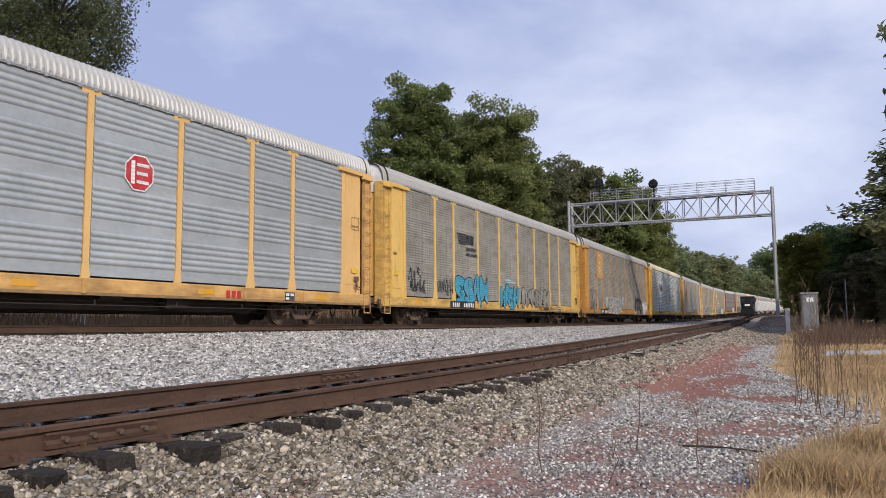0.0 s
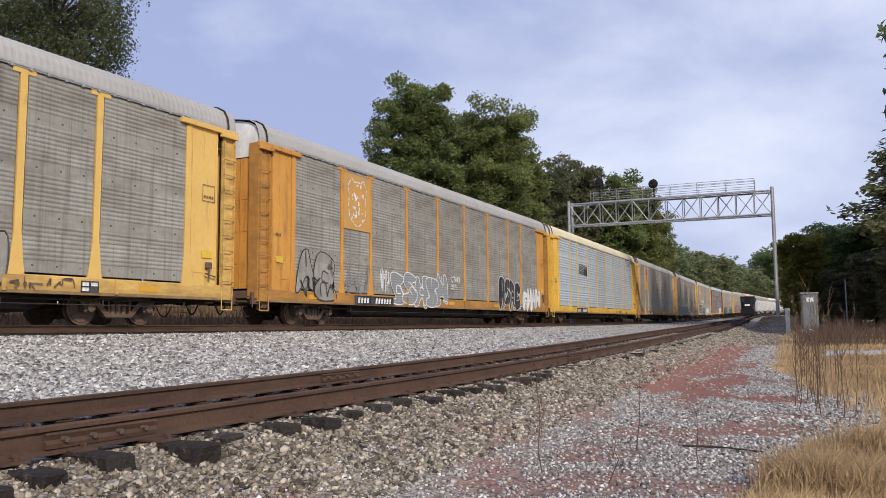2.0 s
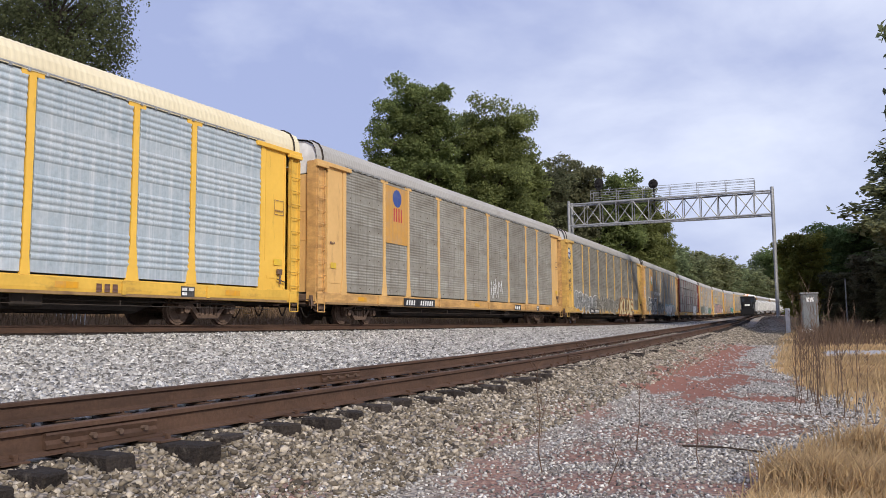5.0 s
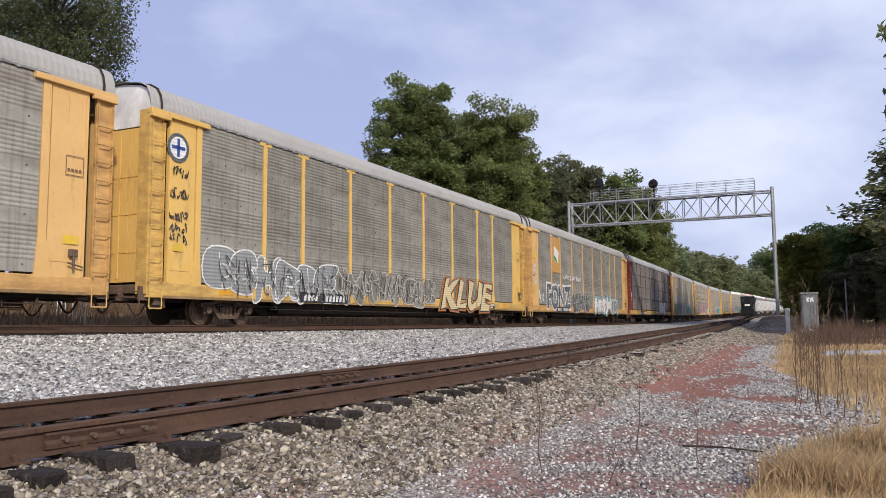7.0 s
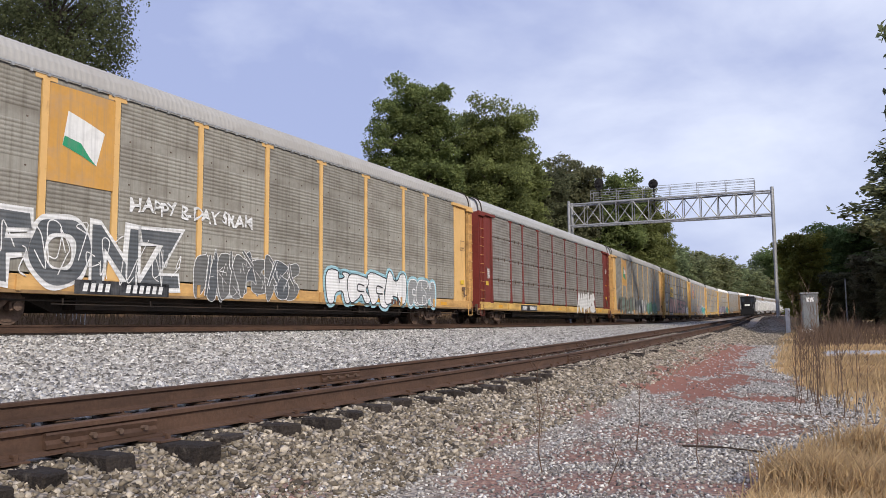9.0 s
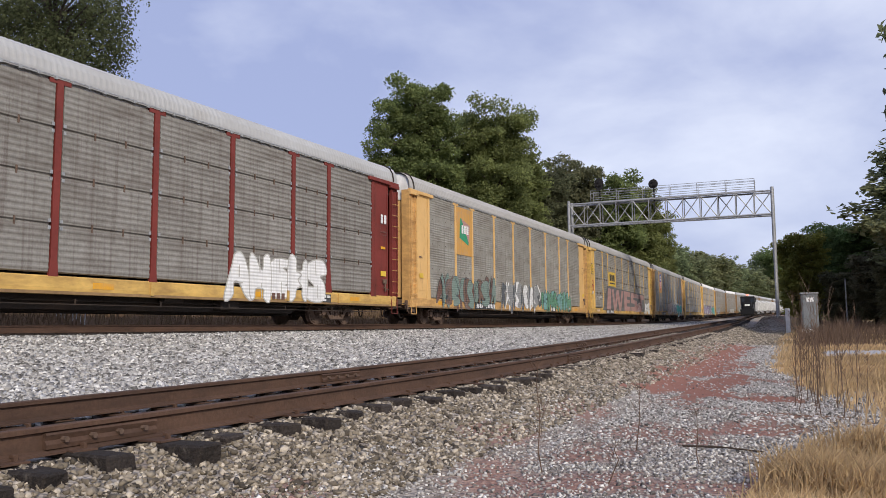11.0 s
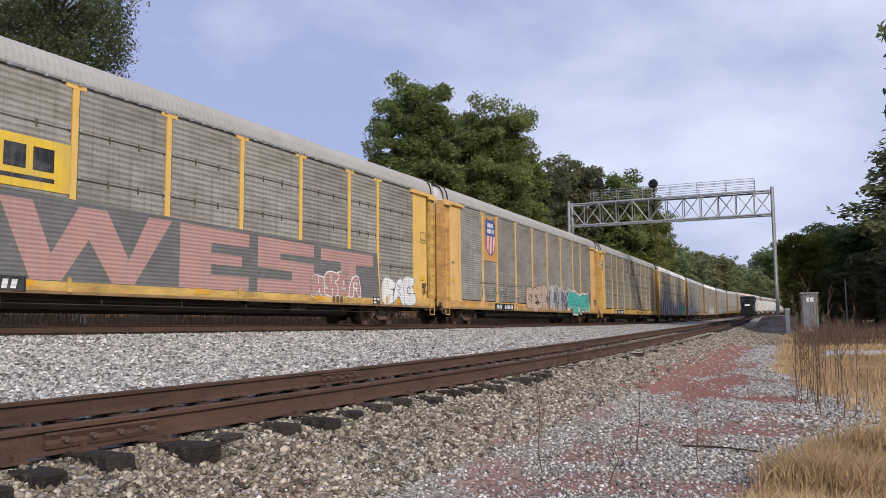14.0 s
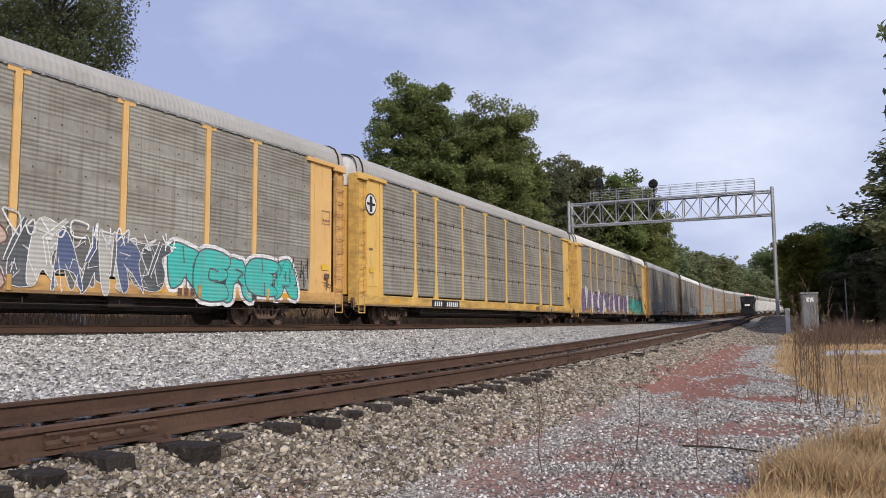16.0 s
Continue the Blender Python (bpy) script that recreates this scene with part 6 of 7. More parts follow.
def build_locomotive(s):
    m = on_track(siding_at, s)
    lo = tagged(new("locomotive"), "black diesel locomotive standing with a lit red marker lamp", "locomotive")
    lo.matrix_basis = m
    def p(nm, mat, *boxes, bevel=0.0, label=""):
        bm = bmesh.new()
        for b in boxes:
            box(bm, *b, bevel)
        part(nm, bm, M[mat], lo, label)
    p("frame", "loco_black", (-1.5, 1.5, -9.5, 9.5, 1.05, 1.5))
    p("fuel_tank", "under", (-1.3, 1.3, -2.5, 2.5, 0.35, 1.0), bevel=0.1)
    p("short_hood", "loco_black", (-0.95, 0.95, -8.9, -6.8, 1.5, 3.0), bevel=0.1)
    p("cab", "loco_black", (-1.5, 1.5, -6.8, -4.4, 1.5, 4.45), bevel=0.08)
    p("long_hood", "loco_black", (-0.95, 0.95, -4.4, 9.0, 1.5, 4.3), bevel=0.06)
    p("radiator", "loco_black", (-1.35, 1.35, 6.0, 8.8, 3.6, 4.55), bevel=0.05)
    p("window", "glass", (-1.25, -0.65, -6.83, -6.79, 3.2, 3.95))
    p("window", "glass", (0.65, 1.25, -6.83, -6.79, 3.2, 3.95))
    p("pilot", "loco_black", (-1.4, 1.4, -9.75, -9.5, 0.3, 1.4), bevel=0.03)
    p("number_board", "white", (-0.55, 0.55, -8.93, -8.89, 2.25, 2.65), label="white painted nose panel")
    p("sill_stripe", "white", (1.5, 1.515, -9.4, 9.4, 1.30, 1.42))
    bm = bmesh.new()
    for x in (-1.35, 1.35):
        for y in (-9.6, -9.0, -7.6):
            bar(bm, (x, y, 1.4), (x, y, 2.5), 0.025)
        bar(bm, (x, -9.6, 2.5), (x, -6.9, 2.5), 0.025)
    part("handrail", bm, M["galv"], lo)
    bm = bmesh.new()
    disc(bm, -0.16, 0.16, -6.3, 4.75, 0.20, 14)
    part("marker_lamp", bm, M["red_lamp"], lo, "glowing red marker lamp")
    for y in (-6.2, 6.2):
        bm = bmesh.new()
        for sd in (-1, 1):
            box(bm, sd * 1.05 - 0.1, sd * 1.05 + 0.1, y - 2.2, y + 2.2, 0.4, 0.9, 0.04)
            for dy in (-1.7, 0, 1.7):
                disc(bm, sd * 0.75 - 0.06, sd * 0.75 + 0.06, y + dy, 0.5, 0.5, 20)
        part("truck", bm, M["under"], lo)


def build_hopper(s):
    h = tagged(new("hopper_car"), "pale grey covered hopper car standing on the siding", "freight car", "standing covered hoppers")
    h.matrix_basis = on_track(siding_at, s)
    bm = bmesh.new()
    prism(bm, [(-1.55, 1.5), (-1.45, 1.1), (1.45, 1.1), (1.55, 1.5), (1.58, 3.3), (1.2, 3.7), (-1.2, 3.7), (-1.58, 3.3)], -8.0, 8.0, "y")
    part("body", bm, M["hopper"], h)
    for i in range(9):
        for sd in (-1, 1):
            bm = bmesh.new()
            y = -7.6 + i * 1.9
            box(bm, sd * 1.62 - 0.05, sd * 1.62 + 0.05, y - 0.06, y + 0.06, 1.2, 3.3)
            part("rib", bm, M["hopper"], h)
    bm = bmesh.new()
    for y in (-4.5, 0, 4.5):
        prism(bm, [(-1.9 + y, 1.2), (1.9 + y, 1.2), (0.5 + y, 0.45), (-0.5 + y, 0.45)], -1.0, 1.0, "x")
    part("chute", bm, M["hopper"], h)
    bm = bmesh.new()
    box(bm, -0.4, 0.4, -7.6, 7.6, 3.73, 3.85)
    part("roof_walk", bm, M["galv"], h)
    for y in (-6.3, 6.3):
        bm = bmesh.new()
        for sd in (-1, 1):
            box(bm, sd * 1.0 - 0.08, sd * 1.0 + 0.08, y - 1.1, y + 1.1, 0.35, 0.75, 0.03)
            for dy in (-0.89, 0.89):
                disc(bm, sd * 0.75 - 0.06, sd * 0.75 + 0.06, y + dy, 0.42, 0.42, 20)
        part("truck", bm, M["under"], h)


LOCO_S = 197.0
build_locomotive(LOCO_S)
for i in range(12):
    build_hopper(LOCO_S + 19.5 + i * 17.6)


# ---------------------------------------------------------------- yard furniture
def build_cabinet(b, d, w, top, low):
    x, y = b * d, d
    c = tagged(new("signal_cabinet"), "grey metal relay cabinet standing among dry weeds", "equipment cabinet")
    g = place_ground(x, y)
    c.matrix_basis = Matrix.Translation((x, y, g)) @ Matrix.Rotation(-0.35, 4, "Z")
    h = top * d + 1.5 - g
    k = w * d / 2
    bm = bmesh.new()
    box(bm, -k * 1.1, k * 1.1, -0.45, 0.45, -0.2, 0.35)
    part("plinth", bm, M["white"], c, "pale concrete plinth")
    bm = bmesh.new()
    box(bm, -k, k, -0.4, 0.4, 0.35, h - 0.08, 0.02)
    part("body", bm, M["box_grey"], c)
    bm = bmesh.new()
    box(bm, -k - 0.05, k + 0.05, -0.47, 0.46, h - 0.08, h, 0.015)
    part("lid", bm, M["galv"], c)
    bm = bmesh.new()
    box(bm, -k + 0.06, k - 0.06, -0.425, -0.4, 0.5, h - 0.2, 0.01)
    dr = part("door", bm, M["box_grey"], c)
    bm = bmesh.new()
    box(bm, k - 0.18, k - 0.13, -0.46, -0.425, h * 0.45, h * 0.58, 0.01)
    part("handle", bm, M["galv"], dr)
    bm = bmesh.new()
    box(bm, -k * 0.4, k * 0.5, -0.43, -0.426, h - 0.55, h - 0.3)
    part("notice", bm, M["white"], dr)


def build_pole(b, d, top, r):
    x, y = b * d, d
    g = place_ground(x, y)
    po = tagged(new("timber_pole"), "thin weathered grey pole before the trees", "pole")
    po.matrix_basis = Matrix.Translation((x, y, g))
    h = top * d + 1.5 - g
    bm = bmesh.new()
    bar(bm, (0, 0, -0.3), (0, 0, h), r, 8)
    part("shaft", bm, M["galv"], po)


build_cabinet(0.4598, 48, 0.0185, 0.0425, 0)
build_pole(0.5065, 60, 0.060, 0.045)


def build_marker_post(b, d, top):
    x, y = b * d, d
    g = place_ground(x, y)
    po = tagged(new("marker_post"), "short grey concrete marker post by the mound", "post")
    po.matrix_basis = Matrix.Translation((x, y, g))
    bm = bmesh.new()
    box(bm, -0.11, 0.11, -0.11, 0.11, -0.2, top * d + 1.5 - g, 0.02)
    part("shaft", bm, M["white"], po)


build_marker_post(0.432, 50, 0.023)


# ---------------------------------------------------------------- loose stone
def stone_material(name, lo, hi, tint):
    m = bpy.data.materials.new(name)
    m.use_nodes = True
    n, l = m.node_tree.nodes, m.node_tree.links
    b = n["Principled BSDF"]
    b.inputs["Roughness"].default_value = 0.85
    b.inputs["Specular IOR Level"].default_value = 0.3
    geo = n.new("ShaderNodeNewGeometry")
    ramp = n.new("ShaderNodeValToRGB")
    e = ramp.color_ramp.elements
    e[0].color, e[1].color = (*lo, 1), (*hi, 1)
    e.new(0.45).color = (*tint, 1)
    e.new(0.75).color = (*[(a + c) / 2 for a, c in zip(lo, hi)], 1)
    l.new(geo.outputs["Random Per Island"], ramp.inputs["Fac"])
    co = n.new("ShaderNodeTexCoord")
    t = n.new("ShaderNodeTexNoise")
    t.inputs["Scale"].default_value, t.inputs["Detail"].default_value = 45, 3
    l.new(co.outputs["Object"], t.inputs["Vector"])
    mx = n.new("ShaderNodeMix")
    mx.data_type, mx.blend_type = "RGBA", "MULTIPLY"
    mx.inputs["Factor"].default_value = 0.6
    l.new(ramp.outputs["Color"], mx.inputs["A"])
    r = n.new("ShaderNodeMapRange")
    r.inputs["From Min"].default_value, r.inputs["From Max"].default_value, r.inputs["To Min"].default_value, r.inputs["To Max"].default_value = 0.3, 0.7, 0.55, 1.25
    l.new(t.outputs["Fac"], r.inputs["Value"])
    l.new(r.outputs["Result"], mx.inputs["B"])
    l.new(mx.outputs["Result"], b.inputs["Base Color"])
    return m


M["ballast"] = stone_material("pale_granite_ballast", (0.08, 0.075, 0.068), (0.80, 0.775, 0.725), (0.42, 0.40, 0.365))
M["old_ballast"] = stone_material("weathered_tan_ballast", (0.055, 0.045, 0.034), (0.58, 0.505, 0.40), (0.235, 0.195, 0.14))
M["chips"] = stone_material("grey_stone_chips", (0.08, 0.073, 0.066), (0.78, 0.75, 0.70), (0.40, 0.375, 0.345))


def stones(name, label, mat, s, u, size, seed, sink=0.25, flat=0.75):
    """Angular stones strewn at places along and across the main track: one mesh of many pieces."""
    r = np.random.RandomState(seed)
    n = len(s)
    x, y, a = np.interp(s, PS, PX), np.interp(s, PS, PY), np.interp(s, PS, PA)
    x, y = x + u * np.cos(a), y - u * np.sin(a)
    z = ground_z(x, y)
    base = np.array([(1, 0, 0.1), (-0.9, 0.2, -0.1), (0.1, 1, 0), (-0.1, -0.95, 0.15), (0.55, 0.5, 0.75), (-0.5, -0.35, 0.8), (0.2, -0.1, -0.8)], float)
    tri = np.array([(0, 2, 4), (2, 1, 5), (2, 5, 4), (1, 3, 5), (3, 0, 4), (3, 4, 5), (2, 0, 6), (1, 2, 6), (3, 1, 6), (0, 3, 6)])
    v = base[None] * (1 + r.uniform(-0.38, 0.38, (n, 7, 3)))
    v = v * (size[:, None] * r.uniform(0.6, 1.4, (n, 3)))[:, None, :] * np.array([1, 1, flat])
    ang = r.uniform(0, math.tau, (n, 2)) * np.array([1, 0.12])
    c, sn = np.cos(ang[:, 0])[:, None], np.sin(ang[:, 0])[:, None]
    vx, vy, vz = v[..., 0] * c - v[..., 1] * sn, v[..., 0] * sn + v[..., 1] * c, v[..., 2]
    c, sn = np.cos(ang[:, 1])[:, None], np.sin(ang[:, 1])[:, None]
    vy, vz = vy * c - vz * sn, vy * sn + vz * c
    co = np.stack([vx + x[:, None], vy + y[:, None], vz + (z + size * (0.5 - sink))[:, None]], 2).reshape(-1, 3)
    faces = (tri[None] + (np.arange(n) * 7)[:, None, None]).reshape(-1, 3)
    me = bpy.data.meshes.new(name)
    me.vertices.add(len(co))
    me.vertices.foreach_set("co", co.ravel())
    me.loops.add(faces.size)
    me.loops.foreach_set("vertex_index", faces.ravel())
    me.polygons.add(len(faces))
    me.polygons.foreach_set("loop_start", np.arange(0, faces.size, 3))
    me.update(calc_edges=True)
    me.materials.append(M[mat])
    return tagged(new(name, me), label, "gravel", kind="stuff")


def strew():
    r = np.random.RandomState(77)
    # between the tracks: dense near, thinner far
    n = 85000
    s = 4 + 52 * r.uniform(size=n) ** 1.5
    o = np.interp(s, PS, NOFF)
    u = 1.0 + (o - 1.0 - 0.85) * r.uniform(size=n)
    keep = np.abs(u - 0.7525) > 0.12
    stones("main_ballast", "pale crushed granite ballast between the tracks", "ballast", s[keep], u[keep], (0.036 + 0.018 * r.uniform(size=n) + 0.0004 * s)[keep], 1)
    # siding: cribs and shoulder
    n = 62000
    s = 1 + 36 * r.uniform(size=n) ** 1.5
    o = np.interp(s, PS, NOFF)
    un = -0.6 + 2.9 * r.uniform(size=n) ** 0.95
    x, y, a = np.interp(s, PS, PX), np.interp(s, PS, PY), np.interp(s, PS, PA)
    cl, _, _ = cover(x + (o + un) * np.cos(a), y - (o + un) * np.sin(a))
    lift = (np.abs(un - 0.7525) > 0.13) & (r.uniform(size=n) > cl * 0.9 * (un > 1.5))
    stones("siding_ballast", "weathered tan crushed stone on the siding's shoulder", "old_ballast", s[lift], (o + un)[lift], (0.016 + 0.020 * r.uniform(size=n) ** 2.2 + 0.0004 * np.abs(s))[lift], 2)
    # yard chips
    n = 82000
    s = 2 + 34 * r.uniform(size=n) ** 1.3
    o = np.interp(s, PS, NOFF)
    un = 1.7 + 4.2 * r.uniform(size=n) ** 0.9
    x, y, a = np.interp(s, PS, PX), np.interp(s, PS, PY), np.interp(s, PS, PA)
    cl, gr, _ = cover(x + (o + un) * np.cos(a), y - (o + un) * np.sin(a))
    keep = r.uniform(size=n) > np.maximum(cl * 0.97, gr * 0.97)
    stones("yard_gravel", "fine grey stone chips over the red clay yard", "chips", s[keep], (o + un)[keep], (0.009 + 0.013 * r.uniform(size=n) ** 2.2 + 0.0004 * np.abs(s))[keep], 3)
    # farther out, coarser pieces stand for the stone between the tracks and round the mound
    n = 16000
    s = 54 + 76 * r.uniform(size=n) ** 1.3
    o = np.interp(s, PS, NOFF)
    u = 1.0 + (o - 1.9) * r.uniform(size=n)
    stones("far_ballast", "pale crushed stone between the tracks farther on", "ballast", s, u, 0.055 + 0.03 * r.uniform(size=n), 4)
    n = 16000
    s = 34 + 46 * r.uniform(size=n)
    un = 1.3 + 3.6 * r.uniform(size=n)
    stones("mound_gravel", "grey gravel on the low mound by the bridge", "old_ballast", s, np.interp(s, PS, NOFF) + un, 0.025 + 0.035 * r.uniform(size=n) ** 2, 5)
    n = 16000
    s = -8 + 10 * r.uniform(size=n)
    un = 1.3 + 3.4 * r.uniform(size=n)
    stones("near_gravel", "grey stone chips beside the siding", "chips", s, np.interp(s, PS, NOFF) + un, 0.012 + 0.014 * r.uniform(size=n) ** 2, 6)


strew()


# ---------------------------------------------------------------- rail fittings
def joint_bar_build(bm):
    prism(bm, [(0.010, -0.142), (0.045, -0.150), (0.050, -0.120), (0.030, -0.095), (0.045, -0.060), (0.036, -0.047), (0.010, -0.047)], -0.46, 0.46, "y")


def bolt_build(bm):
    prism(bm, [(0.02 * math.cos(i * math.pi / 3), 0.02 * math.sin(i * math.pi / 3)) for i in range(6)], 0.03, 0.075, "x")


def spike_build(bm):
    box(bm, -0.014, 0.018, -0.012, 0.012, -0.03, 0.028)
    box(bm, -0.03, 0.012, -0.016, 0.016, 0.022, 0.038)


def plate_build(bm):
    box(bm, -0.17, 0.17, -0.095, 0.095, -0.009, 0.004)


def fittings():
    jm, bm_, sm, pm = (shared(k, f) for k, f in (("joint_bar", joint_bar_build), ("joint_bolt", bolt_build), ("spike", spike_build), ("tie_plate", plate_build)))
    for side, ss in ((1, (3.75, 14.9, 26.8, 38.7)), (-1, (8.9, 20.8, 32.7))):
        for s in ss:
            for face in (1,):
                j = put_mesh("joint_bar", jm, M["rail"], siding_track, on_track(siding_at, s, side * 0.7525))
                for k in range(4):
                    put_mesh("bolt", bm_, M["wheel"], j, pose(0, -0.33 + 0.22 * k, -0.096))
    # each tie plate sits where a tie crosses a rail
    ties = [o for o in siding_track.children if o.name.split(".")[0] == "tie"]
    for t in ties[:110]:
        for side in (-1, 1):
            m = t.matrix_basis @ pose(side * 0.7525, 0, 0.004)
            put_mesh("tie_plate", pm, M["rail"], siding_track, m)
            for q in (-1, 1):
                put_mesh("spike", sm, M["rail"], siding_track, m @ pose(q * 0.095, 0.04 * q, 0.004, 0, 0, 0 if q > 0 else 180))


fittings()


# ---------------------------------------------------------------- dry grass and weeds
M["straw"] = leaf_material("dry_straw", (0.64, 0.50, 0.26), (0.44, 0.335, 0.185))
M["stem"] = material("dead_weed_stem", (0.15, 0.10, 0.072), 0.9, scale=3, bump=0)
M["twig"] = material("dark_twig_bark", (0.06, 0.045, 0.036), 0.9, scale=3, bump=0)
M["bank_straw"] = leaf_material("brown_bank_grass", (0.28, 0.185, 0.115), (0.14, 0.088, 0.055))
M["brush"] = leaf_material("dead_brush", (0.25, 0.18, 0.12), (0.13, 0.095, 0.062))


def blade_mesh(name, root, height, lean, width, mat):
    n = len(root)
    r = np.random.RandomState(3)
    a = r.uniform(0, math.tau, n)
    side = np.stack([np.cos(a), np.sin(a), np.zeros(n)], 1) * width[:, None]
    up = np.array([0, 0, 1.0])
    mid = root + lean * (height * 0.35)[:, None] + up * (height * 0.6)[:, None]
    tip = root + lean * (height * 0.95)[:, None] + up * (height * 0.92)[:, None]
    co = np.stack([root - side, root + side, mid + side * 0.7, mid - side * 0.7, tip], 1).reshape(-1, 3)
    k = np.arange(n)[:, None] * 5
    quads = (k + np.array([0, 1, 2, 3])).ravel()
    tris = (k + np.array([3, 2, 4])).ravel()
    me = bpy.data.meshes.new(name)
    me.vertices.add(len(co))
    me.vertices.foreach_set("co", co.ravel())
    me.loops.add(7 * n)
    me.loops.foreach_set("vertex_index", np.concatenate([quads, tris]))
    me.polygons.add(2 * n)
    me.polygons.foreach_set("loop_start", np.concatenate([np.arange(n) * 4, 4 * n + np.arange(n) * 3]))
    me.update(calc_edges=True)
    me.materials.append(mat)
    return me


def grass():
    r = np.random.RandomState(13)
    n = 260000
    y = 4.0 + 56 * r.uniform(size=n) ** 1.7
    x = y * (0.30 + 0.32 * r.uniform(size=n))
    _, g, _ = cover(x, y)
    g = g * (1 - np.exp(-((y - (26.0 - 9 * (x / y - 0.475))) / 1.4) ** 2) * (x / y > 0.47))
    tuft = bumps(x, y, 0.9, 41) * 0.5 + bumps(x, y, 0.35, 42) * 0.4
    keep = (r.uniform(size=n) < g * np.clip(0.55 + tuft, 0.05, 1))
    x, y = x[keep][:75000], y[keep][:75000]
    n = len(x)
    h = (0.14 + 0.26 * r.uniform(size=n)) * np.where(y > 15, 0.5, 1.0) * np.clip(0.8 + 0.5 * bumps(x, y, 1.3, 43), 0.4, 1.4)
    lean = r.normal(size=(n, 3)) * np.array([0.35, 0.35, 0]) + np.array([0.12, -0.05, 0])
    root = np.stack([x, y, ground_z(x, y) - 0.02], 1)
    me = blade_mesh("dry_grass", root, h, lean, 0.004 + 0.0006 * y, M["straw"])
    tagged(new("dry_grass", me), "dry yellow grass along the yard's edge", "grass", kind="stuff")
    # low dead brush
    n = 22000
    y = 30 + 32 * r.uniform(size=n)
    x = y * (0.445 + 0.2 * r.uniform(size=n))
    clump = bumps(x, y, 3.0, 51)
    k = clump > -0.1
    x, y = x[k], y[k]
    n = len(x)
    root = np.stack([x, y, ground_z(x, y)], 1)
    me = blade_mesh("dead_brush", root, (0.25 + 0.85 * r.uniform(size=n) ** 2) * np.clip(0.7 + 0.6 * bumps(x, y, 4.0, 52), 0.3, 1.4), r.normal(size=(n, 3)) * np.array([0.3, 0.3, 0]), 0.003 + 0.00028 * y, M["brush"])
    tagged(new("dead_brush", me), "brown dead brush at the wood's edge", "brush", kind="stuff")
    # bank behind the main line
    n = 24000
    s, u = 5 + 90 * r.uniform(size=n), -5.5 - 9 * r.uniform(size=n)
    a = np.interp(s, PS, PA)
    x, y = np.interp(s, PS, PX) + u * np.cos(a), np.interp(s, PS, PY) - u * np.sin(a)
    root = np.stack([x, y, ground_z(x, y)], 1)
    me = blade_mesh("bank_grass", root, 0.25 + 0.6 * r.uniform(size=n), r.normal(size=(n, 3)) * np.array([0.3, 0.3, 0]), np.full(n, 0.016), M["bank_straw"])
    tagged(new("bank_grass", me), "brown dry grass on the bank behind the train", "grass", kind="stuff")


grass()


def weed_mesh(seed):
    r = random.Random(seed)
    bm = bmesh.new()
    h = 1.0
    pts = [Vector((0, 0, -0.05))]
    for i in range(5):
        pts.append(Vector((pts[-1].x + r.uniform(-0.03, 0.03), pts[-1].y + r.uniform(-0.03, 0.03), h * (i + 1) / 5)))
    for i in range(5):
        bar(bm, pts[i], pts[i + 1], 0.0050 * (1 - 0.13 * i), 5)
    for i in range(14):
        f = r.uniform(0.35, 0.98)
        a = r.uniform(0, math.tau)
        b = pts[0].lerp(pts[5], f)
        d = r.uniform(0.05, 0.16)
        t = b + Vector((d * math.cos(a) * 0.7, d * math.sin(a) * 0.7, d * 1.2))
        bar(bm, b, t, 0.0022, 3)
    return finish("stalk", bm)


def weeds():
    r = random.Random(4)
    kinds = [weed_mesh(i) for i in range(5)]
    spots = [(0.458 + r.gauss(0, 0.022), r.uniform(10.5, 16), r.uniform(0.7, 1.9)) for _ in range(24)] + [(0.50 + r.gauss(0, 0.02), r.uniform(10.5, 16), r.uniform(0.6, 1.5)) for _ in range(9)]
    spots += [(0.237, 8.2, 0.85), (0.121, 7.2, 0.95), (0.315, 7.4, 0.5), (0.20, 6.6, 0.35)]
    bm = bmesh.new()
    for b, d, h in spots:
        x, y = b * d, d
        m = Matrix.Translation((x, y, place_ground(x, y))) @ pose(0, 0, 0, r.uniform(-4, 4), r.uniform(-4, 4), r.uniform(0, 360)) @ Matrix.Diagonal((1.2, 1.2, h, 1))
        n0 = len(bm.verts)
        bm.from_mesh(r.choice(kinds))
        bm.verts.ensure_lookup_table()
        for v in bm.verts[n0:]:
            v.co = m @ v.co
    me = finish("dead_weeds", bm)
    me.materials.append(M["stem"])
    tagged(new("dead_weeds", me), "tall dead brown weed stalks in the dry grass", "weeds", kind="stuff")


weeds()


# ---------------------------------------------------------------- pale lane beyond the grass
def lane():
    bs = np.linspace(0.475, 0.75, 40)
    verts, faces = [], []
    for i, b in enumerate(bs):
        for k, d in enumerate((24.5, 26.0, 27.5)):
            d2 = d - 9 * (b - 0.475)
            x = b * d2
            verts.append((x, d2, place_ground(x, d2) + 0.05))
    for i in range(len(bs) - 1):
        for k in range(2):
            faces.append((3 * i + k, 3 * i + k + 1, 3 * i + k + 4, 3 * i + k + 3))
    me = mesh_from("lane", verts, faces)
    me.materials.append(material("pale_gravel_lane", (0.45, 0.45, 0.46), 0.9, scale=0.8, fine=30, bump=0.4))
    tagged(new("lane", me), "pale gravel lane crossing the dry grass", "lane", kind="structure")


lane()


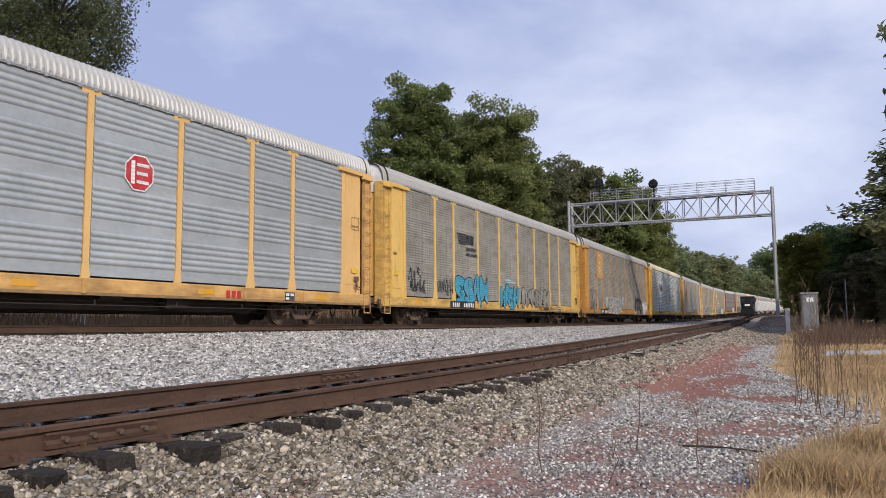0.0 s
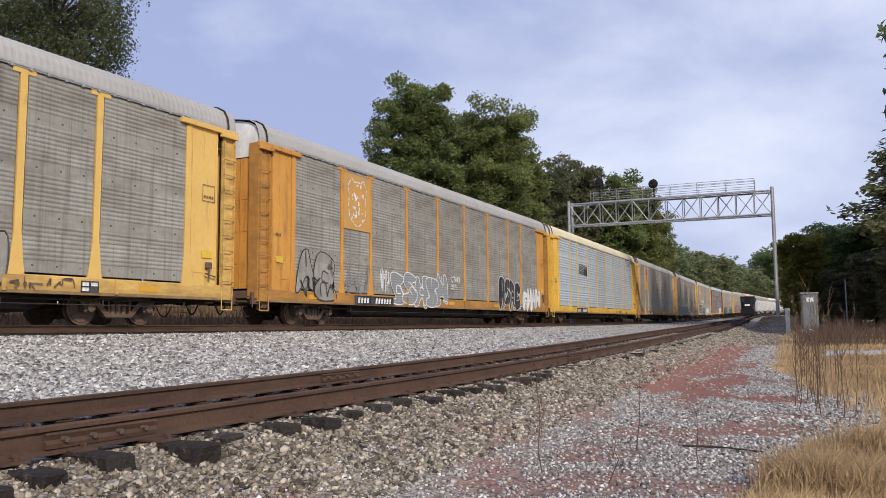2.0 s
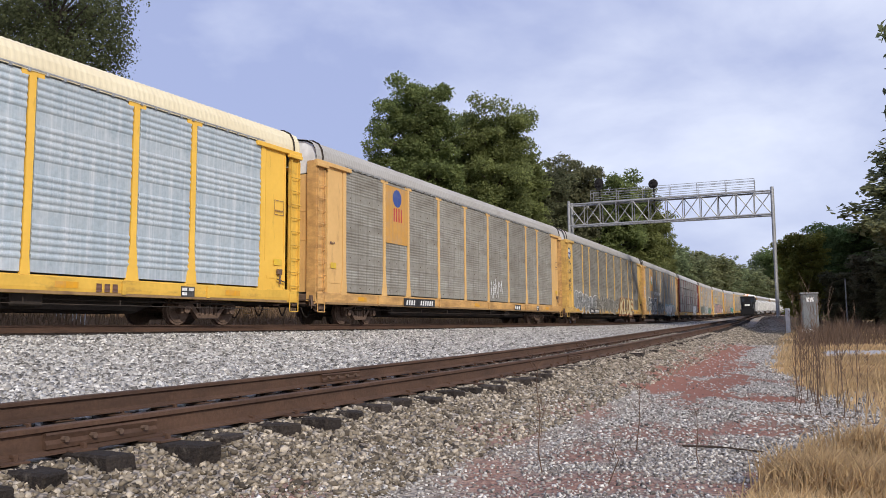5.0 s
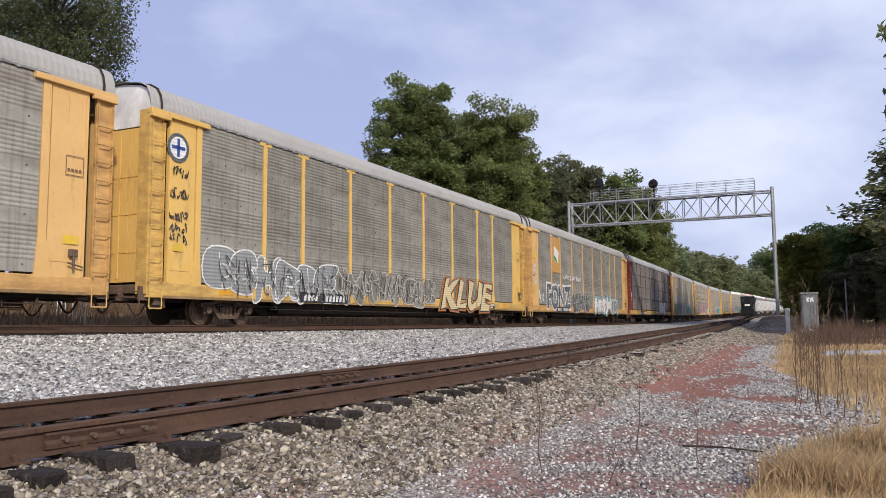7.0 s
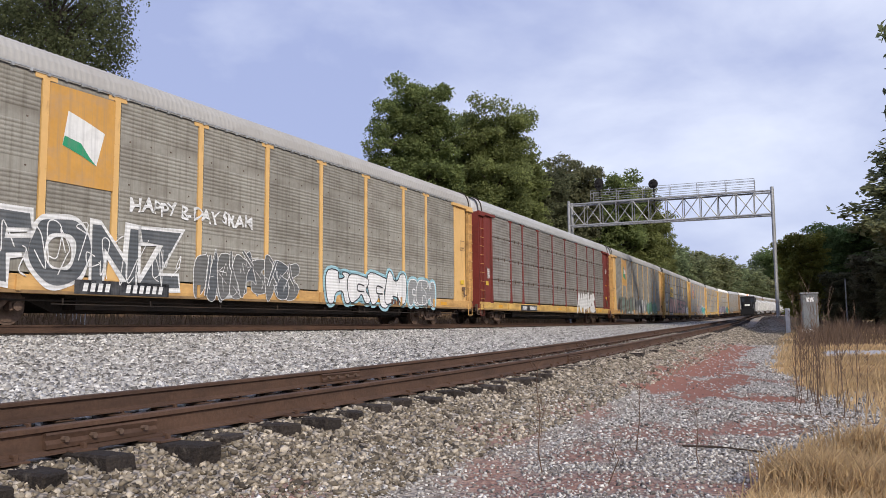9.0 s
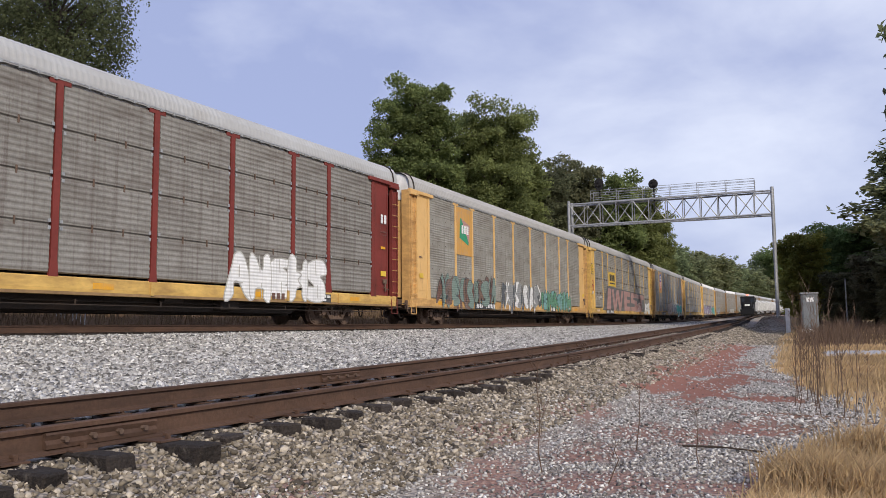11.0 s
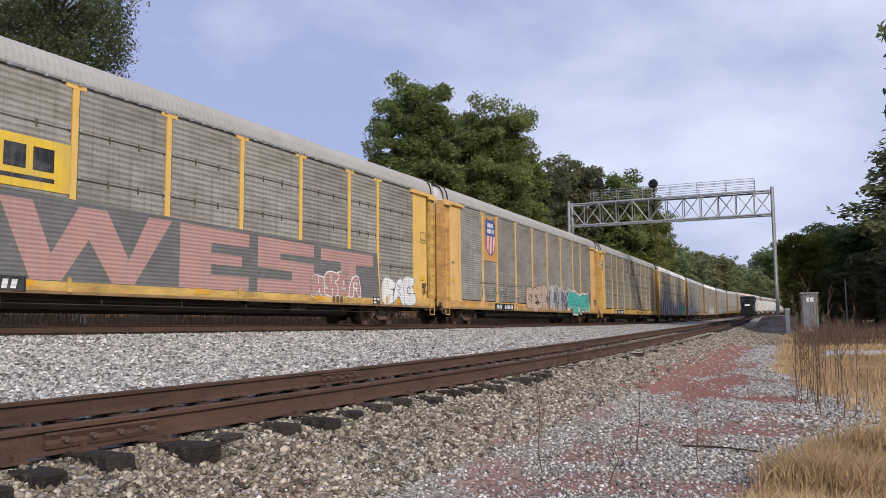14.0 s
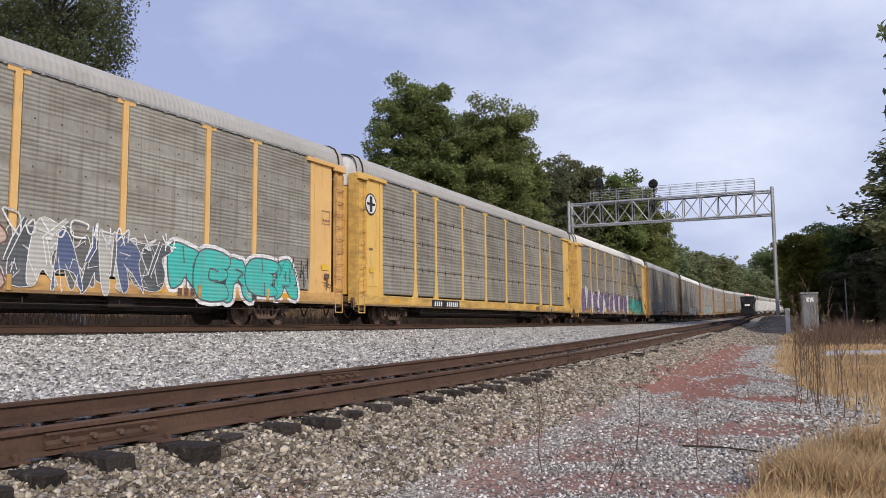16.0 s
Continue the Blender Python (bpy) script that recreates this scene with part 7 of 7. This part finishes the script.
# ---------------------------------------------------------------- small things
def stick(a, b, r, label):
    bm = bmesh.new()
    pa, pb = (Vector((x, y, place_ground(x, y) + 0.025)) for x, y in (a, b))
    mid = pa.lerp(pb, 0.5) + Vector((0.02, 0.03, 0.01))
    bar(bm, pa, mid, r, 6)
    bar(bm, mid, pb, r * 0.7, 6)
    st = tagged(new("fallen_stick"), label, "stick")
    part("stem", bm, M["twig"], st)


stick((2.45, 8.35), (3.15, 8.0), 0.012, "thin dark fallen stick lying on gravel")
rs = random.Random(8)
for i in range(7):
    b, d = -0.485 + 0.006 * i + rs.uniform(-0.002, 0.002), 29.0
    x, y = b * d, d
    sk = tagged(new("bank_stake"), "pale thin stake on the bank behind the train", "stake", "pale stakes")
    sk.matrix_basis = Matrix.Translation((x, y, place_ground(x, y)))
    bm = bmesh.new()
    bar(bm, (0, 0, -0.1), (rs.uniform(-0.05, 0.05), 0, 0.8), 0.02, 5)
    part("shaft", bm, M["white"], sk)


# ---------------------------------------------------------------- movement
SPEED, SLOWING = 18.2558, 0.0095
SLACK = {2: 0.13, 5: 0.20, 8: 0.13, 9: -0.06}   # play in the couplings
FIRST_GAP = 25.58      # where the gap behind the first car stands at the start


def gone(t):
    return SPEED * t - SLOWING * t * t / 2


def car_pose(index, t):
    s = FIRST_GAP + (index - 0.5) * PITCH + SLACK.get(index, 0.0) - gone(t)
    a, _ = main_at(s - 10.4)
    b, _ = main_at(s + 10.4)
    way = b - a
    mid = (a + b) / 2
    x = Vector((way.y, -way.x, 0)).normalized()
    y = way.normalized()
    m = Matrix((x, y, x.cross(y))).transposed().to_4x4()
    m.translation = mid
    return m


def motions():
    times = [i * 0.5 for i in range(33)]
    for index, car in CARS:
        walk(car, [(t, car_pose(index, t)) for t in times])
    # wheels roll towards the camera's side; all wheelsets in one place of a truck turn alike
    steps = int(CLIP * FPS)
    for k, wheels in SPIN.items():
        dy = (-0.89, 0.89)[k]
        rows = [(i / FPS, Matrix.Translation((0, dy, 0.42)) @ Matrix.Rotation(gone(i / FPS) / 0.42, 4, "X")) for i in range(steps + 1)]
        walk(wheels[0], rows)
        keys = wheels[0].animation_data
        for w in wheels[1:]:
            w.rotation_mode = "QUATERNION"
            d = w.animation_data_create()
            d.action = keys.action
            d.action_slot = keys.action_slot


motions()
